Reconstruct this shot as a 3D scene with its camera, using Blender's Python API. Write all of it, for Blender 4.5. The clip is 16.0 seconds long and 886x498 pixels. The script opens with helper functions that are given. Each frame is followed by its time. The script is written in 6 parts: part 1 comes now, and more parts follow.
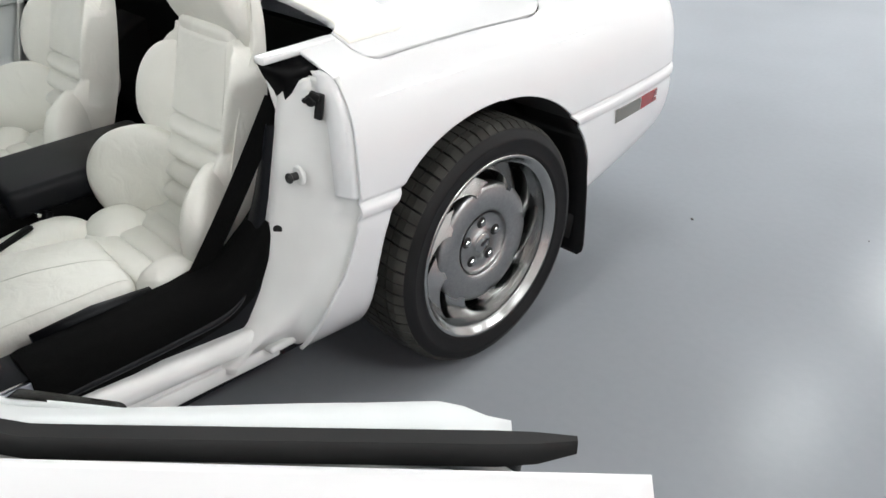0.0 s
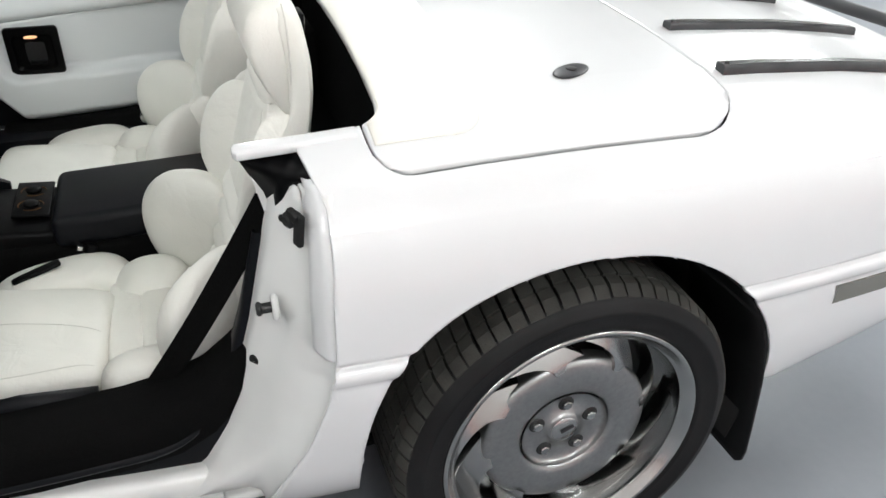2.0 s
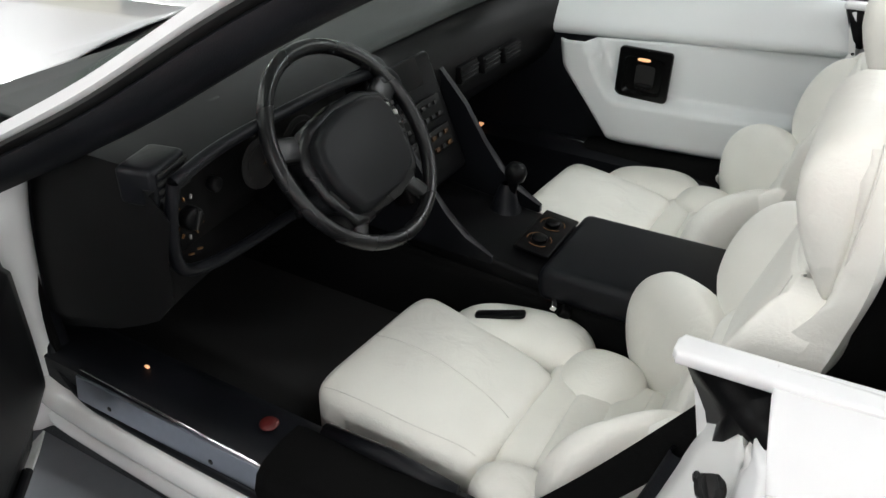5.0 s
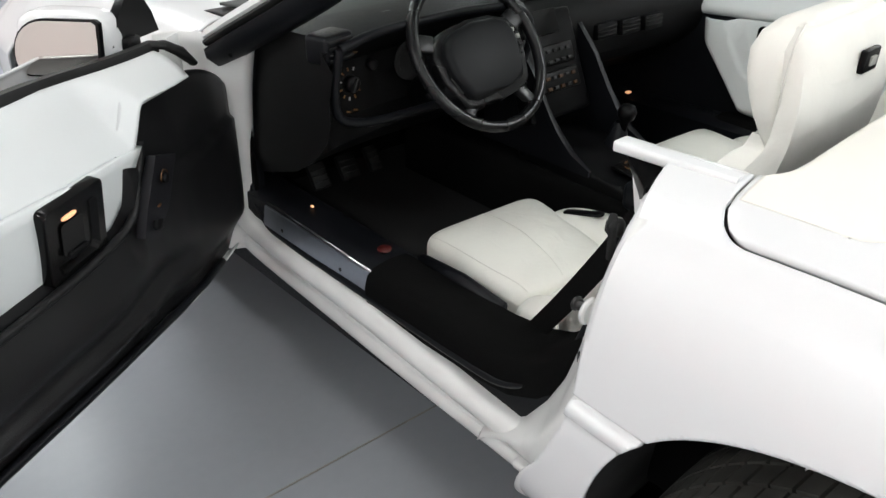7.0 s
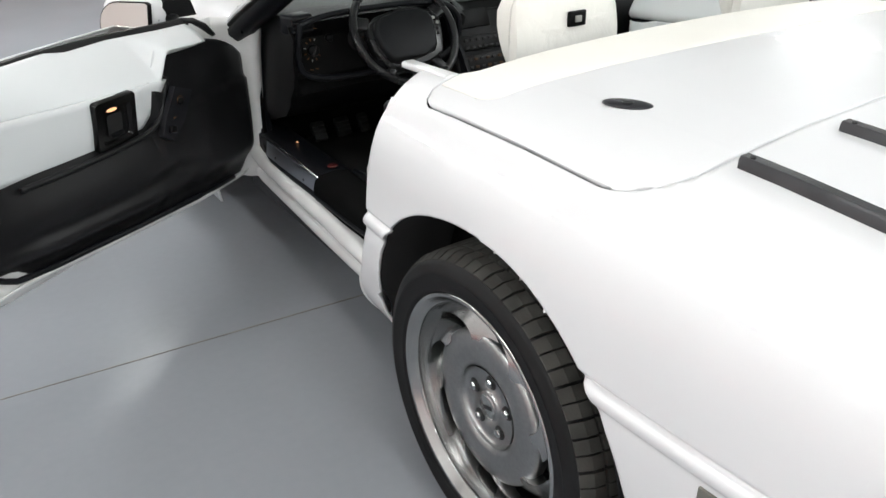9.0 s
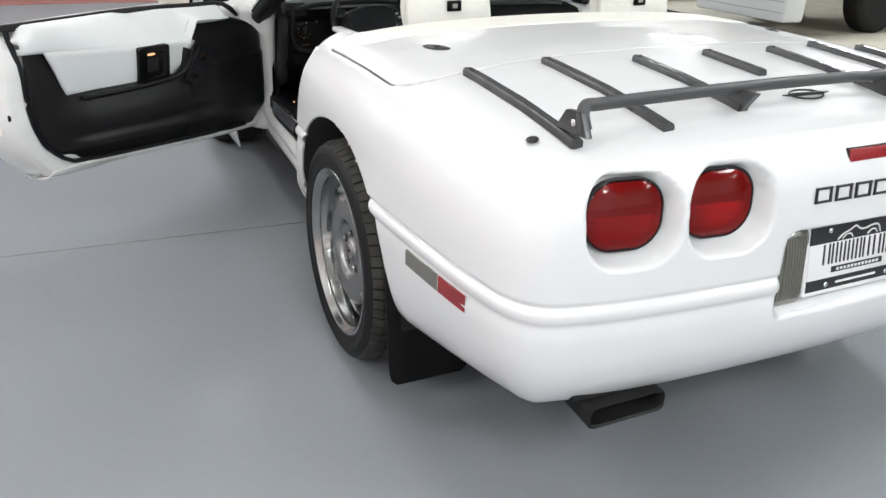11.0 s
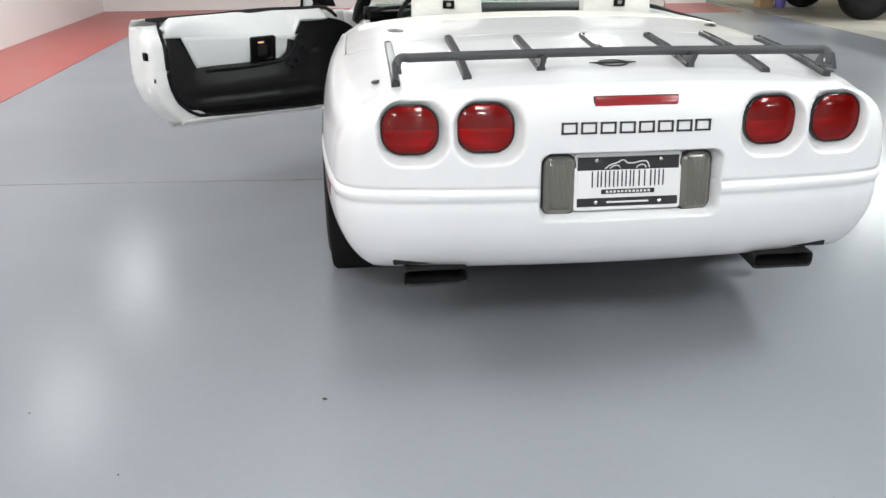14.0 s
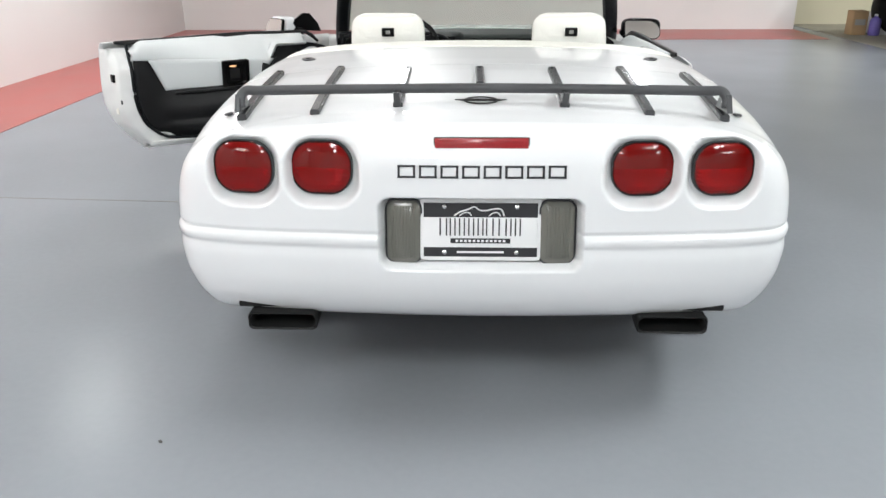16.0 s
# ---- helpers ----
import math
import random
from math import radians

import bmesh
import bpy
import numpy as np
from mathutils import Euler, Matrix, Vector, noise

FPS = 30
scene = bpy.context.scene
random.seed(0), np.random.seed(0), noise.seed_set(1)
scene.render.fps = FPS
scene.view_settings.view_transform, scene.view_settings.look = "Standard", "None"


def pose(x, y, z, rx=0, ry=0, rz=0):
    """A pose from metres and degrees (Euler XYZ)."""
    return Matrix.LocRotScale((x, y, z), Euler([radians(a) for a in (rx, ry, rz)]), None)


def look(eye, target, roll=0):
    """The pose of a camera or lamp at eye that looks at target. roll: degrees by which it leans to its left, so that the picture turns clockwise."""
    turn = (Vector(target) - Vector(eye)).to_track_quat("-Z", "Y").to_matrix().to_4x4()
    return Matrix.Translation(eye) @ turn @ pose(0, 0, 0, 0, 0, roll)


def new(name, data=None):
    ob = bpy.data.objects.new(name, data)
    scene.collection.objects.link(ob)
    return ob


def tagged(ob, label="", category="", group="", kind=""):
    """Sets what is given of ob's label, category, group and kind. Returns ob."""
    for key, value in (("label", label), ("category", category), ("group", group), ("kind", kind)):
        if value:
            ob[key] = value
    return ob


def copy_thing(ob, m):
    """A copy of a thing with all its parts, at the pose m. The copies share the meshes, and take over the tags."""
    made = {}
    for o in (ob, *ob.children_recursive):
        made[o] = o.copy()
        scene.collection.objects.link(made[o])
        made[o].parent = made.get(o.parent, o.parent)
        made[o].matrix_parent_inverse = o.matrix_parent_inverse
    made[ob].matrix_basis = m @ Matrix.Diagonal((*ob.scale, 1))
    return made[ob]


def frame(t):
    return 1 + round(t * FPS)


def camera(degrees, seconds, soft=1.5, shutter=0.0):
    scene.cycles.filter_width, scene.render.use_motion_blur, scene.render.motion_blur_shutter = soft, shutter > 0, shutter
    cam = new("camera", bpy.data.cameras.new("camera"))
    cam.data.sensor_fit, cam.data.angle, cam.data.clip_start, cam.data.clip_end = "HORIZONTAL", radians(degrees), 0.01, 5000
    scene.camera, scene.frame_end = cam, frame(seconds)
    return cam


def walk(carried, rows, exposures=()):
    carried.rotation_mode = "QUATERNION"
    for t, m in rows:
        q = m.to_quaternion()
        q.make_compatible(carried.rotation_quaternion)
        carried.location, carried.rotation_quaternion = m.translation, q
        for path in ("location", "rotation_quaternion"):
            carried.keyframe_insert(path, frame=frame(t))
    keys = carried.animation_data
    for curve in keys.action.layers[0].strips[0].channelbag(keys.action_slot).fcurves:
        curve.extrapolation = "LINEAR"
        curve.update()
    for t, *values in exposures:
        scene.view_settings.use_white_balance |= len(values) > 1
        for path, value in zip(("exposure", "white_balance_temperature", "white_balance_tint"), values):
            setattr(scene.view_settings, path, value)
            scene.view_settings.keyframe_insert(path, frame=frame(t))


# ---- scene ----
from mathutils.bvhtree import BVHTree
cam = camera(59.5, 16.0)
PATH = [
    (0, (-2.013, 1.329, 1.34), (-0.798, 0.106, 0.327), -0.1),
    (0.5, (-2.001, 1.113, 1.349), (-0.701, -0.019, 0.335), 0.5),
    (1, (-1.914, 0.919, 1.345), (-0.541, -0.114, 0.321), 1.0),
    (1.5, (-1.832, 0.746, 1.339), (-0.344, -0.111, 0.313), 1.3),
    (2, (-1.756, 0.591, 1.36), (-0.158, 0.009, 0.309), 1.4),
    (2.5, (-1.617, 0.545, 1.352), (0.036, 0.174, 0.289), 1.9),
    (3, (-1.481, 0.553, 1.362), (0.186, 0.367, 0.272), 2.2),
    (3.5, (-1.383, 0.545, 1.347), (0.294, 0.615, 0.26), 2.0),
    (4, (-1.315, 0.509, 1.347), (0.319, 0.894, 0.261), 1.4),
    (4.5, (-1.295, 0.484, 1.354), (0.262, 1.119, 0.272), 1.4),
    (5, (-1.31, 0.452, 1.348), (0.171, 1.27, 0.281), 1.3),
    (5.2, (-1.329, 0.443, 1.341), (0.128, 1.312, 0.283), 1.2),
    (7.3, (-1.573, -0.149, 1.294), (-0.443, 1.162, 0.292), 0.7),
    (7.5, (-1.586, -0.238, 1.298), (-0.481, 1.101, 0.306), 0.6),
    (8, (-1.628, -0.468, 1.311), (-0.553, 0.917, 0.348), 0.4),
    (8.5, (-1.601, -0.722, 1.318), (-0.598, 0.732, 0.38), -0.4),
    (9, (-1.581, -0.974, 1.328), (-0.632, 0.524, 0.402), -0.9),
    (9.2, (-1.604, -1.1, 1.321), (-0.651, 0.41, 0.419), -0.2),
    (11.3, (-1.47, -2.136, 1.302), (-0.735, -0.474, 0.467), 1.7),
    (11.5, (-1.447, -2.225, 1.306), (-0.743, -0.553, 0.464), 1.6),
    (12, (-1.343, -2.455, 1.283), (-0.742, -0.74, 0.449), 1.6),
    (12.5, (-1.284, -2.66, 1.29), (-0.749, -0.922, 0.456), 1.2),
    (13, (-1.254, -2.862, 1.296), (-0.767, -1.097, 0.49), 0.7),
    (13.5, (-1.04, -3.006, 1.297), (-0.7, -1.199, 0.511), 0.1),
    (14, (-0.761, -3.045, 1.311), (-0.564, -1.216, 0.528), -0.2),
    (14.5, (-0.527, -2.989, 1.307), (-0.4, -1.148, 0.536), -0.0),
    (15, (-0.336, -2.934, 1.314), (-0.26, -1.088, 0.549), 0.1),
    (15.5, (-0.12, -2.916, 1.317), (-0.151, -1.064, 0.562), -0.2),
    (16, (-0.033, -2.897, 1.32), (-0.097, -1.039, 0.583), -0.3),
]
walk(cam, [(t, look(eye, target, roll)) for t, eye, target, roll in PATH])

# ---- light ----
world = bpy.data.worlds.new("world")
scene.world = world
world.use_nodes = True
world.node_tree.nodes["Background"].inputs[0].default_value = (0.75, 0.85, 1.0, 1)
world.node_tree.nodes["Background"].inputs[1].default_value = 0.15
scene.view_settings.exposure = 0.09

LAMP_Z = 2.95
LAMPS = [(-0.95, 1.9), (-0.95, -0.5), (-3.65, 3.5), (-3.65, 6.2), (-0.75, 5.0), (-3.65, 0.2), (2.3, -0.9), (-3.65, -2.6), (-0.75, -3.7), (2.3, -3.7), (-3.65, -5.8), (-0.75, -6.4), (4.6, -6.4), (2.3, 6.9), (7.5, 1.0), (7.5, 4.5), (7.5, 8.0)]
for lx, ly in LAMPS:
    lamp = bpy.data.lights.new("ceiling_light_source", "AREA")
    lamp.shape, lamp.size, lamp.size_y, lamp.energy, lamp.color = "RECTANGLE", 0.5, 1.1, 145 if lx > 5 else 39 if lx < -3 else 3.0 if lx == -0.95 else 61, (0.930, 0.978, 0.992)
    ob = new("ceiling_light_source", lamp)
    ob.matrix_world = pose(lx, ly, LAMP_Z - 0.05)


# ---- materials ----
def material(name, colour, rough=0.5, metal=0.0, coat=0.0, coat_rough=0.03, grain=0.0, scale=40.0, bump=0.0, bump_scale=200.0, spec=0.5, trans=0.0, emit=None, power=0.0, sheen=0.0, stain=0.0, stain_scale=3.0, wrinkle=0.0, wrinkle_scale=18.0, vary_gloss=True):
    m = bpy.data.materials.new(name)
    m.use_nodes = True
    nt = m.node_tree
    b = nt.nodes["Principled BSDF"]
    b.inputs["Roughness"].default_value = rough
    b.inputs["Metallic"].default_value = metal
    b.inputs["Coat Weight"].default_value = coat
    b.inputs["Coat Roughness"].default_value = coat_rough
    b.inputs["Specular IOR Level"].default_value = spec
    b.inputs["Transmission Weight"].default_value = trans
    b.inputs["Sheen Weight"].default_value = sheen
    b.inputs["Base Color"].default_value = (*colour, 1)
    if emit:
        b.inputs["Emission Color"].default_value = (*emit, 1)
        b.inputs["Emission Strength"].default_value = power
    coord = nt.nodes.new("ShaderNodeTexCoord")
    last = None
    for amount, size in ((grain, scale), (stain, stain_scale)):
        if amount:
            n = nt.nodes.new("ShaderNodeTexNoise")
            n.inputs["Scale"].default_value = size
            n.inputs["Detail"].default_value = 4 if size > 30 else 1.5
            nt.links.new(coord.outputs["Object"], n.inputs["Vector"])
            ramp = nt.nodes.new("ShaderNodeMapRange")
            ramp.interpolation_type = "SMOOTHSTEP"
            ramp.inputs[1].default_value, ramp.inputs[2].default_value = 0.15, 0.85
            ramp.inputs[3].default_value, ramp.inputs[4].default_value = 1 - 1.5 * amount, 1 + 1.5 * amount
            nt.links.new(n.outputs["Fac"], ramp.inputs[0])
            mul = nt.nodes.new("ShaderNodeMixRGB")
            mul.blend_type = "MULTIPLY"
            mul.inputs[0].default_value = 1
            if last is None:
                mul.inputs[1].default_value = (*colour, 1)
            else:
                nt.links.new(last, mul.inputs[1])
            nt.links.new(ramp.outputs[0], mul.inputs[2])
            last = mul.outputs[0]
            if not vary_gloss:
                continue
            rr = nt.nodes.new("ShaderNodeMapRange")
            rr.inputs[3].default_value, rr.inputs[4].default_value = rough * 0.85, min(1, rough * 1.2)
            nt.links.new(n.outputs["Fac"], rr.inputs[0])
            nt.links.new(rr.outputs[0], b.inputs["Roughness"])
    if last is not None:
        nt.links.new(last, b.inputs["Base Color"])
    if bump:
        n = nt.nodes.new("ShaderNodeTexNoise")
        n.inputs["Scale"].default_value = bump_scale
        n.inputs["Detail"].default_value = 4
        nt.links.new(coord.outputs["Object"], n.inputs["Vector"])
        bp = nt.nodes.new("ShaderNodeBump")
        bp.inputs["Strength"].default_value = bump
        bp.inputs["Distance"].default_value = 0.002
        nt.links.new(n.outputs["Fac"], bp.inputs["Height"])
        if wrinkle:
            w = nt.nodes.new("ShaderNodeTexNoise")
            w.inputs["Scale"].default_value = wrinkle_scale
            w.inputs["Detail"].default_value = 2
            w.inputs["Distortion"].default_value = 1.2
            nt.links.new(coord.outputs["Object"], w.inputs["Vector"])
            b2 = nt.nodes.new("ShaderNodeBump")
            b2.inputs["Strength"].default_value = wrinkle
            b2.inputs["Distance"].default_value = 0.012
            nt.links.new(w.outputs["Fac"], b2.inputs["Height"])
            nt.links.new(b2.outputs[0], bp.inputs["Normal"])
        nt.links.new(bp.outputs[0], b.inputs["Normal"])
    return m


M_PAINT = material("white_paint", (0.722, 0.729, 0.733), 0.35, coat=0.75, coat_rough=0.018, stain=0.015, stain_scale=2)
M_JAMB = material("white_jamb_paint", (0.74, 0.745, 0.73), 0.4, coat=0.5, coat_rough=0.1, stain=0.05, stain_scale=9)
M_CREAM = material("cream_vinyl", (0.80, 0.785, 0.72), 0.5, bump=0.1, bump_scale=600, stain=0.03, stain_scale=5)
M_LEATHER = material("white_leather", (0.80, 0.792, 0.735), 0.5, bump=0.25, bump_scale=260, stain=0.03, stain_scale=9, wrinkle=0.28, wrinkle_scale=16)
M_VINYL = material("white_vinyl", (0.66, 0.685, 0.685), 0.5, bump=0.15, bump_scale=500, stain=0.02)
M_BLACK = material("black_plastic", (0.0040, 0.0040, 0.0044), 0.33, spec=0.10, bump=0.15, bump_scale=700, stain=0.2, stain_scale=8)
M_BLACKVINYL = material("black_vinyl", (0.0060, 0.0065, 0.0082), 0.38, spec=0.17, bump=0.25, bump_scale=500, stain=0.2, stain_scale=6)
M_CARPET = material("black_carpet", (0.0045, 0.0045, 0.0045), 0.95, spec=0.06, bump=0.9, bump_scale=900, grain=0.4, scale=400)
M_RUBBER = material("black_rubber", (0.011, 0.011, 0.011), 0.55, spec=0.25, stain=0.25, stain_scale=10)
M_TYRE = material("tyre_rubber", (0.0085, 0.0085, 0.0088), 0.55, spec=0.22, stain=0.25, stain_scale=9, bump=0.1, bump_scale=300)
M_FLAP = material("flap_rubber", (0.0055, 0.0055, 0.0058), 0.6, spec=0.15, stain=0.25, stain_scale=10)
M_TREAD = material("tread_rubber", (0.052, 0.051, 0.046), 0.75, spec=0.2, stain=0.3, stain_scale=12, bump=0.3, bump_scale=200)
M_ALLOY = material("alloy", (0.42, 0.425, 0.42), 0.20, metal=1.0, stain=0.08, stain_scale=12)
M_ALLOYFACE = material("alloy_face", (0.35, 0.355, 0.352), 0.33, metal=1.0, grain=0.06, scale=120)
M_CHROME = material("chrome", (0.8, 0.8, 0.8), 0.08, metal=1.0)
M_DARKMETAL = material("dark_metal", (0.05, 0.05, 0.05), 0.4, metal=0.8)
M_RACK = material("grey_rail", (0.040, 0.041, 0.044), 0.24, metal=0.0, stain=0.15, stain_scale=20)
M_LENS = material("red_lens", (0.27, 0.004, 0.008), 0.24, coat=0.45, coat_rough=0.02)
M_SMOKE = material("smoked_lens", (0.135, 0.132, 0.112), 0.22, coat=0.6, coat_rough=0.06)
M_SEAM = material("seam_grey", (0.30, 0.30, 0.28), 0.7)
M_KEY = material("grey_key", (0.014, 0.014, 0.014), 0.5, spec=0.25)
M_AMBER = material("dim_amber", (0.050, 0.022, 0.006), 0.5, spec=0.25)
M_PANEL = material("dark_grey_panel", (0.014, 0.014, 0.0165), 0.38, spec=0.25, stain=0.2, stain_scale=12)
M_AMBERMARK = material("dull_amber_mark", (0.13, 0.062, 0.022), 0.5, spec=0.25)
M_STITCH = material("stitched_seam", (0.70, 0.69, 0.64), 0.7)
M_DASH = material("dash_vinyl", (0.0062, 0.0062, 0.0064), 0.46, spec=0.13, bump=0.25, bump_scale=500, stain=0.2, stain_scale=6)
M_DOORBLACK = material("door_black_vinyl", (0.0100, 0.0100, 0.0106), 0.36, spec=0.22, bump=0.25, bump_scale=500, stain=0.25, stain_scale=5)
M_GLOSSBLACK = material("gloss_black", (0.0035, 0.0035, 0.0035), 0.18, spec=0.22)
M_SCREEN = material("dark_radio_panel", (0.0040, 0.0040, 0.0040), 0.4, spec=0.12)
M_DARK = material("gap_black", (0.004, 0.004, 0.004), 0.9)
M_WHITE = material("label_white", (0.75, 0.75, 0.75), 0.4)
M_INK = material("black_ink", (0.015, 0.015, 0.018), 0.4)
M_FLOOR = material("grey_epoxy", (0.240, 0.252, 0.274), 0.23, spec=0.050, stain=0.03, stain_scale=1.3, grain=0.012, scale=35, bump=0.05, bump_scale=45, vary_gloss=False)
M_REDFLOOR = material("red_floor_paint", (0.37, 0.085, 0.075), 0.35, stain=0.06, stain_scale=2)
M_CONCRETE = material("concrete", (0.27, 0.25, 0.20), 0.6, stain=0.15, stain_scale=1.5, grain=0.06)
M_WALL = material("white_wall_paint", (0.76, 0.74, 0.72), 0.6, stain=0.02, stain_scale=1)
M_TANWALL = material("tan_wall_paint", (0.62, 0.57, 0.42), 0.7, stain=0.05, stain_scale=1)
M_CEIL = material("ceiling_paint", (0.7, 0.7, 0.68), 0.8, stain=0.03)
M_LAMP = material("lamp_diffuser", (0.9, 0.9, 0.9), 0.5, emit=(1, 0.98, 0.95), power=6)


# ---- mesh helpers ----
def mesh_object(name, verts, faces, mat, parent=None, label="", smooth=True):
    me = bpy.data.meshes.new(name)
    me.from_pydata([tuple(v) for v in verts], [], [tuple(f) for f in faces])
    me.validate()
    me.update()
    me.materials.append(mat)
    if smooth:
        me.shade_smooth()
    ob = new(name, me)
    if parent:
        ob.parent = parent
    if label:
        ob["label"] = label
    return ob


def part(name, bm, mat, parent, label="", smooth=True, sharp=None):
    """Link a bmesh as one mesh object under a thing or a part."""
    bmesh.ops.recalc_face_normals(bm, faces=bm.faces)
    me = bpy.data.meshes.new(name)
    bm.to_mesh(me)
    bm.free()
    me.materials.append(mat)
    if smooth:
        me.shade_smooth()
        if sharp:
            me.set_sharp_from_angle(angle=radians(sharp))
    ob = new(name, me)
    if parent:
        ob.parent = parent
    if label:
        ob["label"] = label
    return ob


def box(sx, sy, sz, bevel=0.0, segs=2, at=(0, 0, 0), rot=(0, 0, 0), into=None):
    """A box of that size centred at 'at', with rounded edges."""
    bm = bmesh.new()
    bmesh.ops.create_cube(bm, size=1)
    bmesh.ops.scale(bm, vec=(sx, sy, sz), verts=bm.verts)
    if bevel:
        bmesh.ops.bevel(bm, geom=list(bm.edges), offset=bevel, segments=segs, affect="EDGES", profile=0.5)
    bmesh.ops.transform(bm, matrix=pose(*at, *rot), verts=bm.verts)
    return join(into, bm) if into else bm


def join(bm, other):
    me = bpy.data.meshes.new("tmp")
    other.to_mesh(me)
    other.free()
    bm.from_mesh(me)
    bpy.data.meshes.remove(me)
    return bm


def lathe(profile, segs=64, closed=False, axis="x"):
    """Turn a profile of (radius, along) round the axis."""
    bm = bmesh.new()
    rings = []
    for r, a in profile:
        ring = []
        for k in range(segs):
            w = 2 * math.pi * k / segs
            p = (a, r * math.cos(w), r * math.sin(w)) if axis == "x" else (r * math.cos(w), r * math.sin(w), a)
            ring.append(bm.verts.new(p))
        rings.append(ring)
    pairs = list(zip(rings, rings[1:]))
    if closed:
        pairs.append((rings[-1], rings[0]))
    for a, b in pairs:
        for k in range(segs):
            bm.faces.new((a[k], a[(k + 1) % segs], b[(k + 1) % segs], b[k]))
    return bm


def cyl(radius, length, segs=24, bevel=0.0, axis="z", at=(0, 0, 0), rot=(0, 0, 0), into=None):
    """A capped cylinder with a rounded rim."""
    h = length / 2
    c = min(bevel, radius * 0.9, h * 0.9)
    prof = [(0.0005, -h), (radius - c, -h), (radius, -h + c), (radius, h - c), (radius - c, h), (0.0005, h)] if c else [(0.0005, -h), (radius, -h), (radius, h), (0.0005, h)]
    bm = lathe(prof, segs, axis="z")
    turn = {"z": (0, 0, 0), "x": (0, 90, 0), "y": (90, 0, 0)}[axis]
    bmesh.ops.transform(bm, matrix=pose(*at, *rot) @ pose(0, 0, 0, *turn), verts=bm.verts)
    return join(into, bm) if into else bm


def tube(points, radius, segs=10, flat=1.0, cap=True, up=(0, 0, 1)):
    """A tube along the points; flat squashes it along 'up'."""
    bm = bmesh.new()
    pts = [Vector(p) for p in points]
    rings = []
    for i, p in enumerate(pts):
        d = (pts[min(i + 1, len(pts) - 1)] - pts[max(i - 1, 0)]).normalized()
        u = Vector(up)
        side = d.cross(u)
        if side.length < 1e-4:
            side = d.cross(Vector((1, 0, 0)))
        side.normalize()
        u = side.cross(d).normalized()
        r = radius[i] if isinstance(radius, (list, tuple)) else radius
        rings.append([bm.verts.new(p + side * r * math.cos(2 * math.pi * k / segs) + u * r * flat * math.sin(2 * math.pi * k / segs)) for k in range(segs)])
    for a, b in zip(rings, rings[1:]):
        for k in range(segs):
            bm.faces.new((a[k], a[(k + 1) % segs], b[(k + 1) % segs], b[k]))
    if cap:
        bm.faces.new(rings[0][::-1])
        bm.faces.new(rings[-1])
    return bm


def prism(outline, depth, bevel=0.0, segs=2, m=None):
    """A plate with the outline in local xy, extruded up by depth."""
    bm = bmesh.new()
    low = [bm.verts.new((x, y, 0)) for x, y in outline]
    top = [bm.verts.new((x, y, depth)) for x, y in outline]
    n = len(outline)
    bm.faces.new(low[::-1])
    cap = bm.faces.new(top)
    for k in range(n):
        bm.faces.new((low[k], low[(k + 1) % n], top[(k + 1) % n], top[k]))
    if bevel:
        bmesh.ops.bevel(bm, geom=list(cap.edges), offset=bevel, segments=segs, affect="EDGES", profile=0.5)
    if m is not None:
        bmesh.ops.transform(bm, matrix=m, verts=bm.verts)
    return bm


def rounded(w, h, r, n=6):
    """The outline of a rounded rectangle, centred."""
    pts = []
    for cx, cy, a0 in ((w / 2 - r, h / 2 - r, 0), (-w / 2 + r, h / 2 - r, 90), (-w / 2 + r, -h / 2 + r, 180), (w / 2 - r, -h / 2 + r, 270)):
        for k in range(n + 1):
            a = radians(a0 + 90 * k / n)
            pts.append((cx + r * math.cos(a), cy + r * math.sin(a)))
    return pts


def spline(pts, n):
    """n points along a smooth curve through pts."""
    p = np.array(pts, float)
    d = np.concatenate([[0], np.cumsum(np.linalg.norm(np.diff(p, axis=0), axis=1) ** 0.5)])
    m = np.zeros_like(p)
    for i in range(len(p)):
        if i in (0, len(p) - 1):
            j = 0 if i == 0 else len(p) - 2
            m[i] = (p[j + 1] - p[j]) / (d[j + 1] - d[j])
        else:
            m[i] = ((p[i] - p[i - 1]) / (d[i] - d[i - 1]) * (d[i + 1] - d[i]) + (p[i + 1] - p[i]) / (d[i + 1] - d[i]) * (d[i] - d[i - 1])) / (d[i + 1] - d[i - 1])
    out = []
    for t in np.linspace(0, d[-1], n):
        i = min(max(int(np.searchsorted(d, t)) - 1, 0), len(p) - 2)
        h = d[i + 1] - d[i]
        s = (t - d[i]) / h
        out.append((2 * s**3 - 3 * s**2 + 1) * p[i] + (s**3 - 2 * s**2 + s) * h * m[i] + (-2 * s**3 + 3 * s**2) * p[i + 1] + (s**3 - s**2) * h * m[i + 1])
    return np.array(out)


def grid_faces(nu, nv, wrap=False):
    return [(i * nv + j, i * nv + j + 1, ((i + 1) % nu) * nv + j + 1, ((i + 1) % nu) * nv + j) for i in range(nu if wrap else nu - 1) for j in range(nv - 1)]


